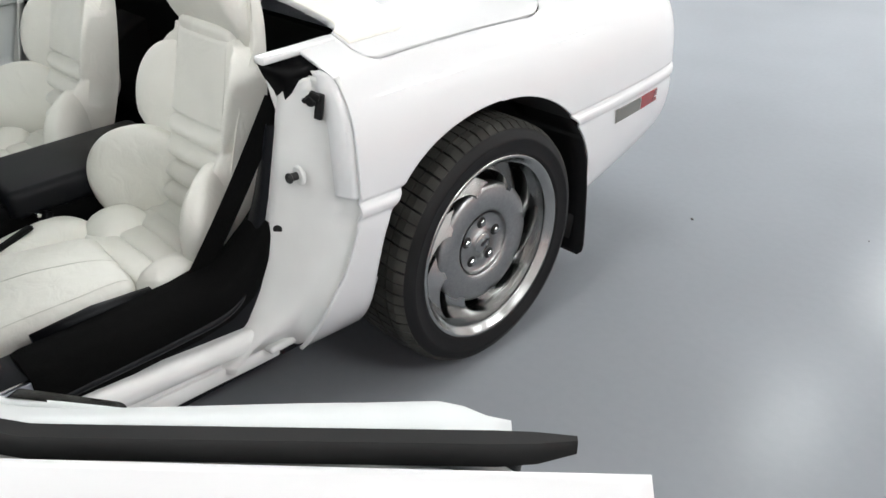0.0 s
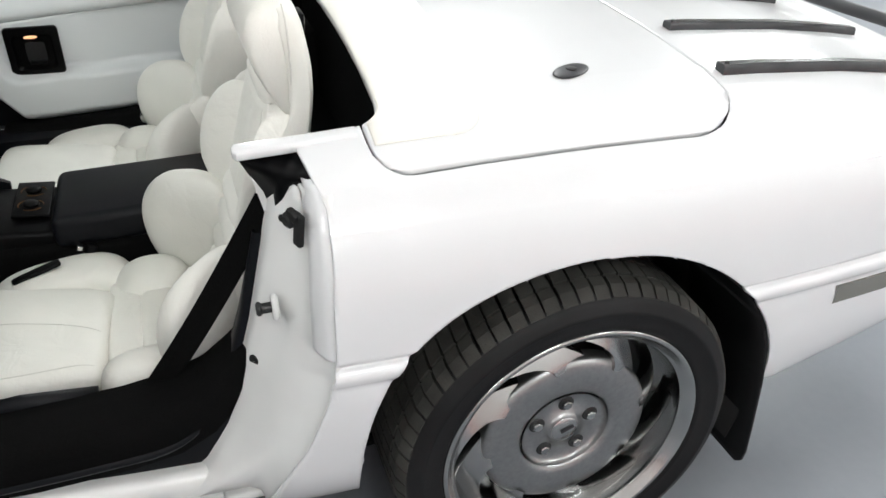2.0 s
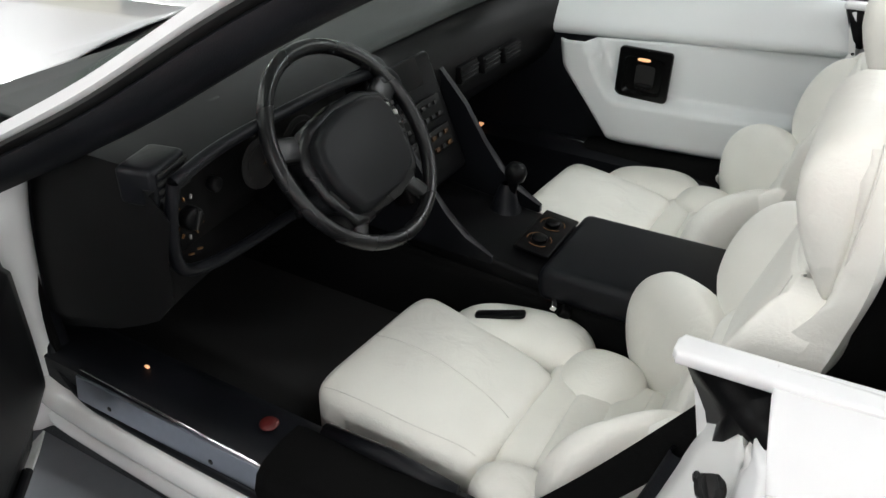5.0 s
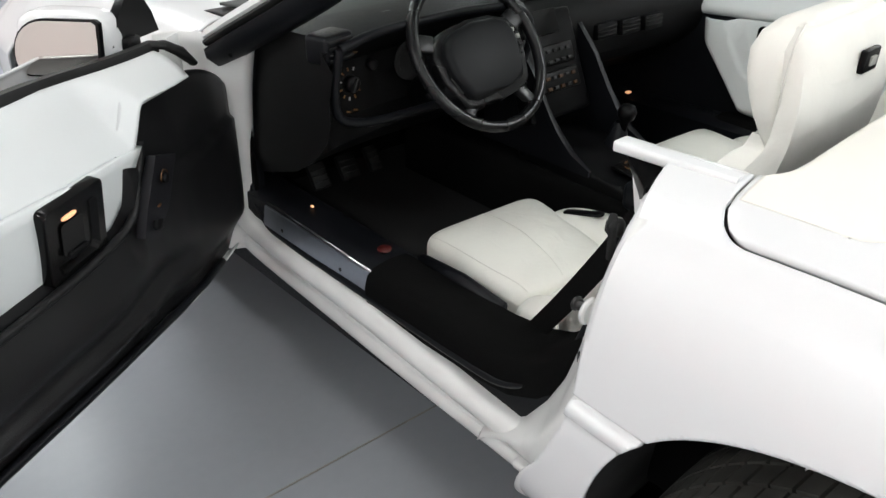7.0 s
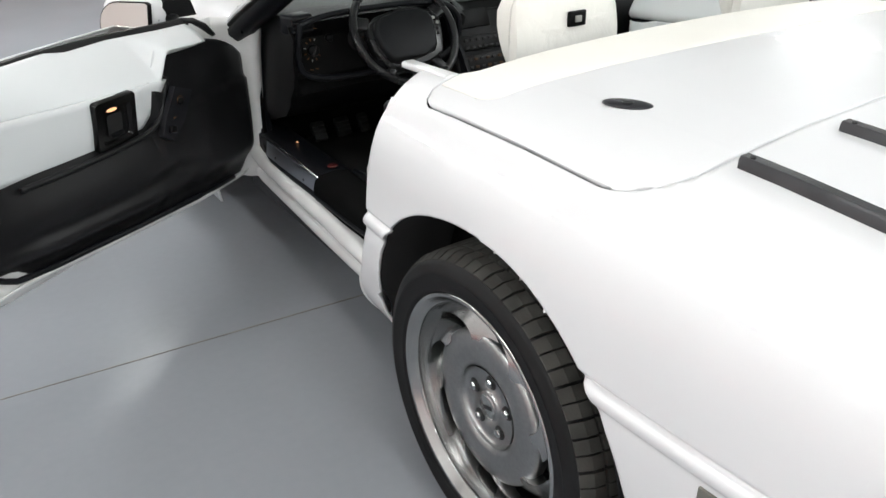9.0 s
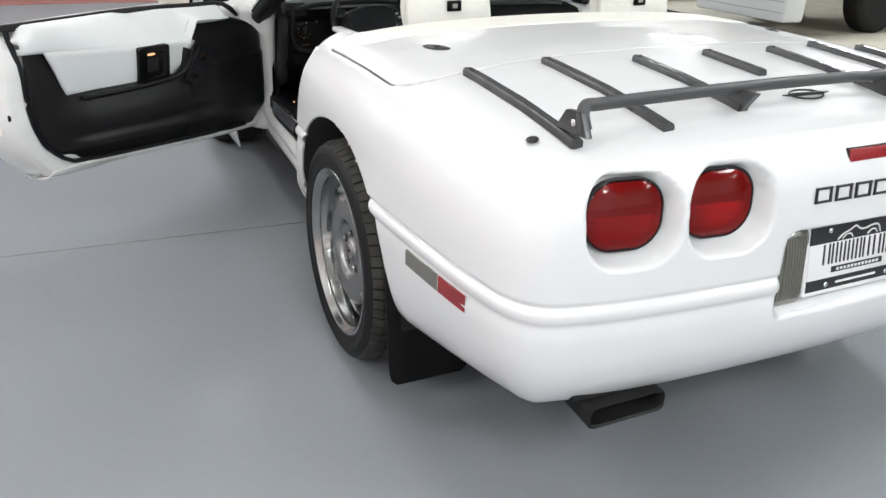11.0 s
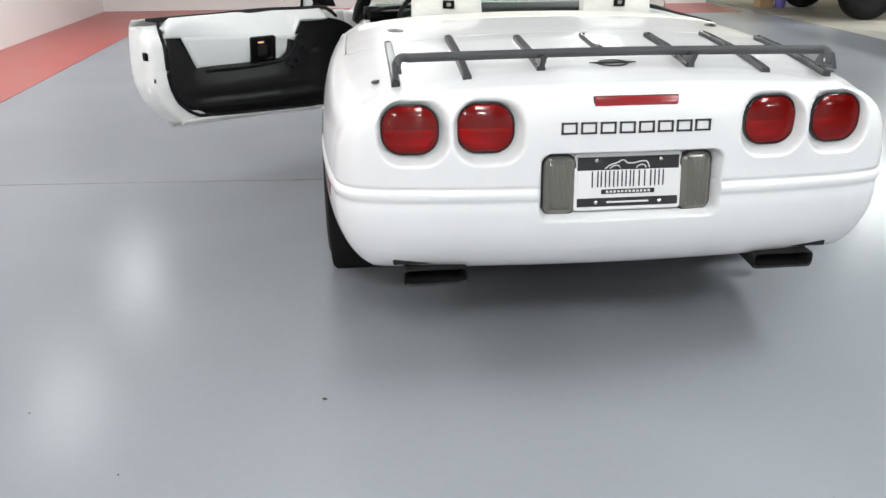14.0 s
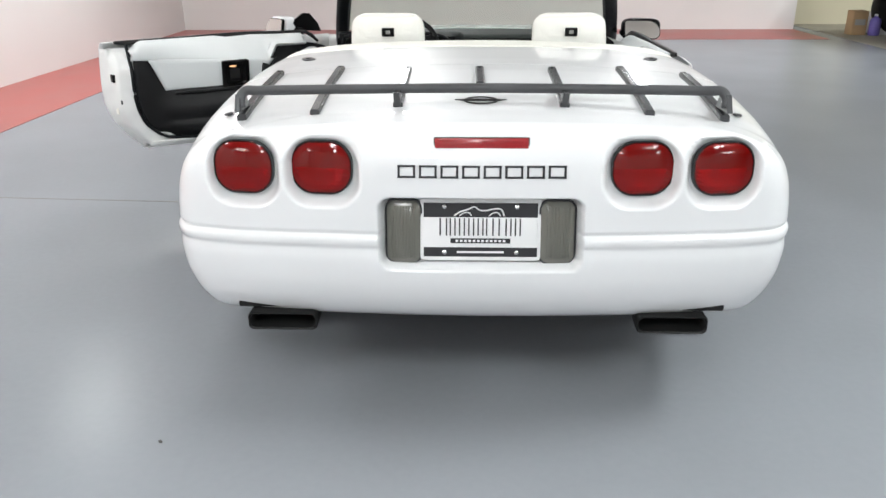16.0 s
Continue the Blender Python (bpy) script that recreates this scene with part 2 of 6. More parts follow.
def trim_mesh(verts, faces, inside, keep=True):
    """Keep the faces on one side of the implicit line inside(v) (positive: inside), and draw the cut edge onto the line."""
    v = [np.array(p, float) for p in verts]
    val = [inside(p) * (1 if keep else -1) for p in v]
    left = [f for f in faces if any(val[k] > 0 for k in f)]
    used = sorted({k for f in left for k in f})
    moved = {}
    for k in used:
        if val[k] < 0:
            p = v[k].copy()
            moved[k] = p
    links = {}
    for f in left:
        n = len(f)
        for a in range(n):
            for b in range(n):
                if val[f[a]] < 0 < val[f[b]]:
                    links.setdefault(f[a], set()).add(f[b])
    for k in moved:
        best = None
        for q in links.get(k, ()):
            w = val[q] / (val[q] - val[k])
            c = v[q] + (v[k] - v[q]) * w
            dist = np.linalg.norm(c - v[k])
            if best is None or dist < best[0]:
                best = (dist, c)
        if best:
            moved[k] = best[1]
    index = {k: i for i, k in enumerate(used)}
    return [moved.get(k, v[k]) for k in used], [tuple(index[k] for k in f) for f in left]


def weld(ob, dist=0.0012):
    bm = bmesh.new()
    bm.from_mesh(ob.data)
    bmesh.ops.remove_doubles(bm, verts=bm.verts, dist=dist)
    bm.to_mesh(ob.data)
    bm.free()
    ob.data.shade_smooth()
    return ob


def thicken(ob, depth, offset=-1, crisp=0):
    mod = ob.modifiers.new("thickness", "SOLIDIFY")
    mod.thickness, mod.offset = depth, offset
    if crisp:
        e = ob.modifiers.new("even", "WEIGHTED_NORMAL")
        e.weight = crisp
    return ob


def empty(name, at=(0, 0, 0), parent=None):
    ob = new(name)
    ob.empty_display_size = 0.1
    ob.location = at
    if parent:
        ob.parent = parent
    return ob


def pad(sx, sy, sz, e=0.4, at=(0, 0, 0), rot=(0, 0, 0), n=20, into=None, e2=None):
    """A stuffed cushion: a superellipsoid of that size."""
    e2 = e if e2 is None else e2
    f = lambda v, k: math.copysign(abs(v) ** k, v)
    bm = bmesh.new()
    rows = []
    for i in range(n + 1):
        a = -math.pi / 2 + math.pi * i / n
        row = []
        for k in range(2 * n):
            b = 2 * math.pi * k / (2 * n)
            row.append(bm.verts.new((sx / 2 * f(math.cos(a), e) * f(math.cos(b), e2), sy / 2 * f(math.cos(a), e) * f(math.sin(b), e2), sz / 2 * f(math.sin(a), e))))
        rows.append(row)
    for r0, r1 in zip(rows, rows[1:]):
        for k in range(2 * n):
            bm.faces.new((r0[k], r0[(k + 1) % (2 * n)], r1[(k + 1) % (2 * n)], r1[k]))
    bmesh.ops.remove_doubles(bm, verts=bm.verts, dist=1e-5)
    bmesh.ops.transform(bm, matrix=pose(*at, *rot), verts=bm.verts)
    return join(into, bm) if into else bm


def mirrored(bm):
    bmesh.ops.scale(bm, vec=(-1, 1, 1), verts=bm.verts)
    bmesh.ops.reverse_faces(bm, faces=bm.faces)
    return bm


def sweep(profile, path, closed=True):
    """Carry a closed profile of (a, b) along a path of frames (origin, axis_a, axis_b)."""
    bm = bmesh.new()
    rings = [[bm.verts.new(Vector(o) + Vector(a) * pa + Vector(b) * pb) for pa, pb in profile] for o, a, b in path]
    n = len(profile)
    for r0, r1 in zip(rings, rings[1:]):
        for k in range(n if closed else n - 1):
            bm.faces.new((r0[k], r0[(k + 1) % n], r1[(k + 1) % n], r1[k]))
    if closed:
        bm.faces.new(rings[0][::-1])
        bm.faces.new(rings[-1])
    return bm


# ---- room ----
def slab(name, x0, x1, y0, y1, z0, z1, mat, label, category=""):
    ob = part(name, box(x1 - x0, y1 - y0, z1 - z0, at=((x0 + x1) / 2, (y0 + y1) / 2, (z0 + z1) / 2)), mat, None, smooth=False)
    return tagged(ob, label, category or name.split("_")[0], kind="structure")


WEST, NORTH, EAST, SOUTH, HIGH = -4.65, 10.0, 12.0, -8.0, 3.05
floor = slab("floor", WEST - 0.2, EAST, SOUTH, NORTH + 4, -0.2, 0.0, M_FLOOR, "glossy pale grey epoxy garage floor", "floor")
slab("floor_border_west", WEST, -3.55, SOUTH, NORTH, 0.0, 0.004, M_REDFLOOR, "red painted border strip on the floor by the wall", "floor")
slab("floor_border_north", -3.55, 5.1, 8.65, NORTH, 0.0, 0.004, M_REDFLOOR, "red painted border strip on the floor by the wall", "floor")
slab("floor_concrete", 5.35, EAST, SOUTH, NORTH + 4, 0.0, 0.003, M_CONCRETE, "bare tan concrete floor", "floor")
slab("wall_west", WEST - 0.2, WEST, SOUTH, NORTH + 0.2, 0, HIGH, M_WALL, "plain white painted wall", "wall")
slab("wall_north", WEST, 5.1, NORTH, NORTH + 0.2, 0, HIGH, M_WALL, "plain white painted wall", "wall")
slab("wall_far_north", 5.1, EAST, NORTH + 0.8, NORTH + 1.0, 0, HIGH, M_TANWALL, "tan painted wall in the side bay", "wall")
slab("wall_east", EAST, EAST + 0.2, SOUTH, NORTH + 4, 0, HIGH, M_WALL, "plain white painted wall", "wall")
slab("wall_south", WEST, EAST, SOUTH - 0.2, SOUTH, 0, HIGH, M_WALL, "plain white painted wall", "wall")
slab("ceiling", WEST - 0.2, EAST + 0.2, SOUTH - 0.2, NORTH + 4, HIGH, HIGH + 0.2, M_CEIL, "white painted ceiling", "ceiling")

joint = part("floor_joint", box(2.6, 0.0035, 0.002, at=(-2.2, 1.135, 0.0006), rot=(0, 0, -3.2)), material("joint_dirt", (0.155, 0.145, 0.130), 0.5, stain=0.25, stain_scale=14), None, smooth=False)
tagged(joint, "thin dark joint line across the epoxy floor", "floor joint", kind="structure")
joint = part("floor_joint", box(1.75, 0.0035, 0.002, at=(-0.028, 1.0135, 0.0006), rot=(0, 0, -3.2)), joint.data.materials[0], None, smooth=False)
tagged(joint, "thin dark joint line across the epoxy floor", "floor joint", kind="structure")
M_SPECK = material("speck_dark", (0.06, 0.055, 0.05), 0.8)
for x, y, r in ((-0.903, -1.076, 0.006), (-1.42, -1.36, 0.003), (-1.75, -1.05, 0.003), (0.35, -1.65, 0.003)):
    sp = part("grit", pad(r * 2.4, r * 1.4, r, 0.8, at=(x, y, r * 0.45), rot=(0, 0, 40 * x), n=6), M_SPECK, None)
    tagged(sp, "tiny dark speck of grit on the floor", "grit", "floor grit")


# ---- car: body shape ----
BELT = 0.60
HALF = [(-0.872, 0.70), (-0.885, 0.50), (-0.896, 0.25), (-0.900, 0.0), (-0.895, -0.3), (-0.884, -0.5), (-0.868, -0.68), (-0.852, -0.80), (-0.832, -0.885), (-0.79, -0.938), (-0.70, -0.968), (-0.55, -0.988), (-0.35, -1.003), (-0.15, -1.012), (0.0, -1.015)]
_half = spline(HALF, 400)
OUTLINE = np.vstack([_half, (_half * [-1, 1])[-2::-1]])
_tan = np.gradient(OUTLINE, axis=0)
_tan /= np.linalg.norm(_tan, axis=1)[:, None]
NORMAL = np.stack([_tan[:, 1], -_tan[:, 0]], axis=1)  # outward


def deck_z(x, y):
    c = np.interp(y, [-1.02, -0.9, -0.82, -0.75, -0.6, -0.4, -0.2, 0.0, 0.2, 0.4, 0.7], [0.886, 0.893, 0.899, 0.910, 0.928, 0.942, 0.950, 0.954, 0.954, 0.950, 0.94])
    return c - 0.028 * (abs(x) / 0.65) ** 2.2


SIDE_D = [0, 0.005, 0.013, 0.030, 0.055, 0.085, 0.12, 0.17, 0.25, 0.4, 2]
SIDE_E = [0.345, 0.27, 0.20, 0.13, 0.082, 0.05, 0.030, 0.014, 0.004, 0, 0]
REAR_D = [0, 0.003, 0.010, 0.022, 0.038, 0.06, 0.09, 0.13, 2]
REAR_E = [0.29, 0.16, 0.095, 0.055, 0.028, 0.011, 0.003, 0, 0]


def smooth_interp(x, xs, ys):
    """Monotone smooth interpolation."""
    xs, ys = np.array(xs, float), np.array(ys, float)
    h = np.diff(xs)
    s = np.diff(ys) / h
    m = np.zeros_like(ys)
    m[0], m[-1] = s[0], s[-1]
    for i in range(1, len(xs) - 1):
        m[i] = 0 if s[i - 1] * s[i] <= 0 else 2 * s[i - 1] * s[i] / (s[i - 1] + s[i])
    x = np.clip(x, xs[0], xs[-1])
    i = np.clip(np.searchsorted(xs, x) - 1, 0, len(xs) - 2)
    t = (x - xs[i]) / h[i]
    return (2 * t**3 - 3 * t**2 + 1) * ys[i] + (t**3 - 2 * t**2 + t) * h[i] * m[i] + (-2 * t**3 + 3 * t**2) * ys[i + 1] + (t**3 - t**2) * h[i] * m[i + 1]


LOW_Z = [0.618, 0.612, 0.608, 0.603, 0.592, 0.580, 0.572, 0.566, 0.54, 0.48, 0.42, 0.38, 0.355, 0.335]
LOW_SIDE = [0.0, 0.004, 0.006, -0.001, -0.007, -0.005, 0.001, 0.002, -0.001, 0.0, 0.006, 0.014, 0.022, 0.032]
LOW_REAR = [0.0, 0.003, 0.004, -0.001, -0.006, -0.005, -0.001, 0.0, -0.003, 0.003, 0.022, 0.045, 0.065, 0.09]
WALL = list(np.linspace(1.0, 0.30, 52)) + [0.25, 0.2, 0.155, 0.115, 0.08, 0.055, 0.035, 0.02, 0.01]
LAMP_SPOTS = [(-0.626, 0.772), (-0.416, 0.775), (0.416, 0.775), (0.626, 0.772)]


def rounded_distance(x, z, w, h, r):
    """Signed distance to a rounded rectangle round the origin; negative inside."""
    qx, qz = abs(x) - w / 2 + r, abs(z) - h / 2 + r
    return math.hypot(max(qx, 0), max(qz, 0)) + min(max(qx, qz), 0) - r


def step(a, b, v):
    t = min(1.0, max(0.0, (v - a) / (b - a)))
    return t * t * (3 - 2 * t)


def dent(p):
    """Press the lamp pockets and the number plate's recess into the tail."""
    x, y, z = p
    if y < -0.86:
        push = 0.0
        for lx, lz in LAMP_SPOTS:
            d = rounded_distance(x - lx + 0.006 * (1 if lx > 0 else -1), z - lz + 0.007, 0.184, 0.164, 0.066)
            push = max(push, 0.046 * step(0.010, -0.014, d))
        d = rounded_distance(x, z - 0.612, 0.52, 0.186, 0.03)
        push = max(push, 0.056 * step(0.006, -0.010, d))
        y += push
    return np.array([x, y, z])


def tuck(z):
    """Ahead of the rear wheel the panel runs on below its edge: (depth, drop) for a height."""
    q = max(0.0, (0.42 - z) / 0.085)
    return 0.058 * q * q, 0.085 * q


def body_surface():
    n_wall, n_deck = len(WALL), 44
    zs = np.concatenate([np.linspace(0.335, 0.562, 20), [0.566, 0.569, 0.572, 0.576, 0.580, 0.586, 0.592, 0.598, 0.603, 0.6055, 0.608, 0.610, 0.612, 0.615]])
    dd = np.concatenate([np.linspace(0, 0.05, 60), np.linspace(0.055, 0.5, 60)])
    verts = []
    for u in range(len(OUTLINE)):
        o, n = OUTLINE[u], NORMAL[u]
        w = max(0.0, -n[1]) ** 2
        wl = min(1.0, max(0.0, (-o[1] - 0.45) / 0.4))
        for z in zs:
            d = (1 - wl) * smooth_interp(z, LOW_Z[::-1], LOW_SIDE[::-1]) + wl * smooth_interp(z, LOW_Z[::-1], LOW_REAR[::-1])
            drop = 0.0
            if o[1] > 0.0 and z < 0.42:
                inward, down = tuck(z)
                k = step(0.05, 0.25, o[1])
                d, drop = d + inward * k, down * k
            p = o - n * d
            verts.append(dent((p[0], p[1], z - drop)))
        ee = (1 - w) * smooth_interp(dd, SIDE_D, SIDE_E) + w * smooth_interp(dd, REAR_D, REAR_E)
        sy = o[1] if o[1] > -0.55 else -0.55 + (o[1] + 0.55) * 0.15
        spine = np.array([0.0, sy])
        reach = float((o - spine) @ n)
        far = 0.0
        rows = []
        for q in WALL:
            d = float(np.interp(q * ee[0], ee[::-1], dd[::-1]))
            rows.append((d / reach, q))
            far = d / reach
        rows += [(far + (1 - far) * (k / n_deck) ** 1.15, None) for k in range(1, n_deck + 1)]
        for sh, q in rows:
            p = o + (spine - o) * sh
            zt = deck_z(p[0], p[1])
            z = zt - 0.006 * w if q is None else zt - q * (zt - 0.618)
            if q is None:
                z = zt - 0.01 * ee[0] * max(0, 1 - (sh - far) / 0.15)
            verts.append(dent((p[0], p[1], z)))
    return verts, grid_faces(len(OUTLINE), len(zs) + n_wall + n_deck)


def front_edge(z):
    return float(np.interp(z, [0.25, 0.30, 0.34, 0.36, 0.38, 0.405, 0.45, 0.55, 0.62, 0.70, 0.78, 0.85, 0.90], [0.560, 0.558, 0.546, 0.538, 0.530, 0.518, 0.488, 0.448, 0.434, 0.432, 0.426, 0.424, 0.446]))


def door_edge(z):
    return float(np.interp(z, [0.25, 0.30, 0.36, 0.45, 0.55, 0.62, 0.70, 0.78, 0.85, 0.90], [0.61, 0.585, 0.53, 0.478, 0.452, 0.444, 0.446, 0.452, 0.458, 0.465]))


def jamb_inner(z):
    return float(np.interp(z, [0.26, 0.30, 0.33, 0.40, 0.465, 0.60, 0.74, 0.81, 0.88], [0.76, 0.70, 0.657, 0.61, 0.58, 0.54, 0.507, 0.492, 0.485]))


def arch_value(y, z):
    turn = math.degrees(math.atan2(z - 0.322, max(y, 1e-6)))
    wide = 0.034 * math.exp(-((turn - 42) / 30) ** 2) if y > 0 else 0.0
    return math.hypot(y * 0.985 if y < 0 else y, z - 0.322) - 0.398 - wide


car = empty("sports_car", (0, 0, 0))
tagged(car, "white convertible sports car, roof down, driver's door open, on grey floor", "car")


def cockpit_value(p):
    """Positive on the deck, negative over the cockpit."""
    x, y = abs(p[0]), p[1]
    if p[2] < 0.8:
        return 1.0
    back = 0.284 + 0.022 * (x / 0.65) ** 2
    r = 0.05
    qa, qb = x - 0.706 + r, back - y + r
    return math.hypot(max(qa, 0), max(qb, 0)) + min(max(qa, qb), 0) - r


def lid_value(p):
    """Positive on the deck lid."""
    if p[2] < 0.8:
        return -1.0
    x, y = p[0], p[1]
    r = 0.055 if y > 0.1 else 0.12
    return -rounded_distance(x, y - 0.02, 1.608, 0.645, r)


def seam_gap(p):
    return 0.0020 if p[1] > -0.26 else 0.0012


def skin_z(x, y):
    """Height of the rear body's upper side."""
    zt = deck_z(x, y)
    wide = float(np.interp(-y, [-h[1] for h in HALF], [-h[0] for h in HALF]))
    q = float(smooth_interp(np.array([max(0.0, wide - abs(x))]), SIDE_D, SIDE_E)[0]) / SIDE_E[0]
    return zt - q * (zt - 0.618)


V, F = body_surface()
F = [q[::-1] for q in F]
V, F = trim_mesh(V, F, lambda p: front_edge(p[2]) - p[1])
V, F = trim_mesh(V, F, lambda p: arch_value(p[1], p[2]) if abs(p[0]) > 0.6 and p[2] < 0.8 else 1.0)
V, F = trim_mesh(V, F, cockpit_value)
VB, FB = trim_mesh(V, F, lambda p: lid_value(p) + seam_gap(p), keep=False)
VL, FL = trim_mesh(V, F, lambda p: lid_value(p) - seam_gap(p))
body = thicken(weld(mesh_object("rear_body", VB, FB, M_PAINT, car, "glossy white painted rear body panels")), 0.006, -1, 60)
lid = thicken(weld(mesh_object("deck_lid", VL, FL, M_PAINT, car, "glossy white deck lid behind the seats")), 0.012, -1, 60)
rim = [(x, y + 0.02) for x, y in rounded(1.608, 0.645, 0.055, 8)]
rim = [p for p in rim if p[1] > 0.1] + [(x, y + 0.02) for x, y in rounded(1.608, 0.645, 0.12, 10) if y + 0.02 <= 0.1]
rim.sort(key=lambda p: (math.atan2(p[1] - 0.02, p[0]) - math.pi / 2) % (2 * math.pi))
loop = []
for (x0, y0), (x1, y1) in zip(rim, rim[1:] + rim[:1]):
    steps = max(1, int(math.hypot(x1 - x0, y1 - y0) / 0.03))
    loop += [(x0 + (x1 - x0) * k / steps, y0 + (y1 - y0) * k / steps) for k in range(steps)]
loop.sort(key=lambda p: (math.atan2(p[1] - 0.02, p[0]) - math.pi / 2) % (2 * math.pi))
gasket = tube([(x, y, skin_z(x, y) - 0.0125) for x, y in loop if y < 0.30 or abs(x) > 0.72], 0.005, 6)
part("lid_gasket", gasket, M_DARK, lid, "black rubber lid gasket")
strip = []
for x in 0.752 * np.sin(np.linspace(-math.pi / 2, math.pi / 2, 121)):
    u = abs(x)
    back = 0.092 + 0.13 * u**2
    if u > 0.712:
        back += 0.04 - math.sqrt(max(0.0, 0.04**2 - (u - 0.712) ** 2))
    lip = 0.284 + 0.022 * (u / 0.65) ** 2
    if u > 0.656:
        lip += 0.05 - math.sqrt(max(0.0, 0.05**2 - (min(u, 0.706) - 0.656) ** 2))
    lip = max(back + 0.012, min(lip, 0.334))
    for k, q in enumerate((0, 0.012, 0.03, 0.06, 0.15, 0.3, 0.45, 0.6, 0.75, 0.88, 0.95, 0.98, 1.0)):
        y = back + (lip - back) * q
        puff = 0.003 * min(1.0, q / 0.05, 1.0) * min(1.0, (1.004 - q) / 0.04) * min(1.0, (0.757 - u) / 0.012)
        strip.append((x, y, skin_z(x, y) + 0.0005 + puff))
thicken(weld(mesh_object("cream_strip", strip, [q[::-1] for q in grid_faces(121, 13)], M_CREAM, lid, "cream padded vinyl strip along the cockpit edge")), 0.006)

# wheel liners, mud flaps, underbody
for side in (-1, 1):
    prof = []
    for a in range(2, 201, 6):
        r = 0.402 + 0.034 * math.exp(-((a - 42) / 30) ** 2)
        prof.append((r * math.cos(radians(a)), 0.322 + r * math.sin(radians(a))))
    verts = [(side * min(x, 0.852 + 0.033 * step(0.36, 0.46, z)), y, z) for x in (0.885, 0.60, 0.50) for y, z in prof]
    m = len(prof)
    liner = mesh_object("wheel_well", verts, grid_faces(3, m), M_DARK, car, "black plastic wheel well liner")
    thicken(liner, 0.004)
    wall = [(side * 0.50, y, z) for y, z in prof]
    mesh_object("wheel_well", wall, [tuple(range(m))], M_DARK, car, smooth=False)
    flap = bmesh.new()
    rows = []
    for y, z, x0, x1 in ((-0.29, 0.60, 0.885, 0.66), (-0.345, 0.53, 0.888, 0.66), (-0.375, 0.45, 0.889, 0.66), (-0.388, 0.36, 0.889, 0.66), (-0.397, 0.25, 0.889, 0.66), (-0.404, 0.165, 0.887, 0.66), (-0.406, 0.138, 0.882, 0.665), (-0.407, 0.124, 0.868, 0.68)):
        rows.append([flap.verts.new((side * x, y, z)) for x in np.linspace(x0, x1, 5)])
    for r0, r1 in zip(rows, rows[1:]):
        for k in range(4):
            flap.faces.new((r0[k], r0[k + 1], r1[k + 1], r1[k]))
    thicken(part("mud_flap", flap, M_FLAP, car, "black rubber mud flap"), 0.008, 0)
    for z, y in ((0.50, -0.360), (0.42, -0.382)):
        part("bolt", cyl(0.006, 0.01, 10, axis="y", at=(side * 0.868, y, z)), M_DARKMETAL, car)

under = box(1.05, 3.2, 0.10, 0.02, at=(0, 1.25, 0.24))
box(0.95, 0.55, 0.12, 0.04, at=(0, -0.50, 0.37), into=under)
part("underbody", under, M_DARK, car, "black underbody")

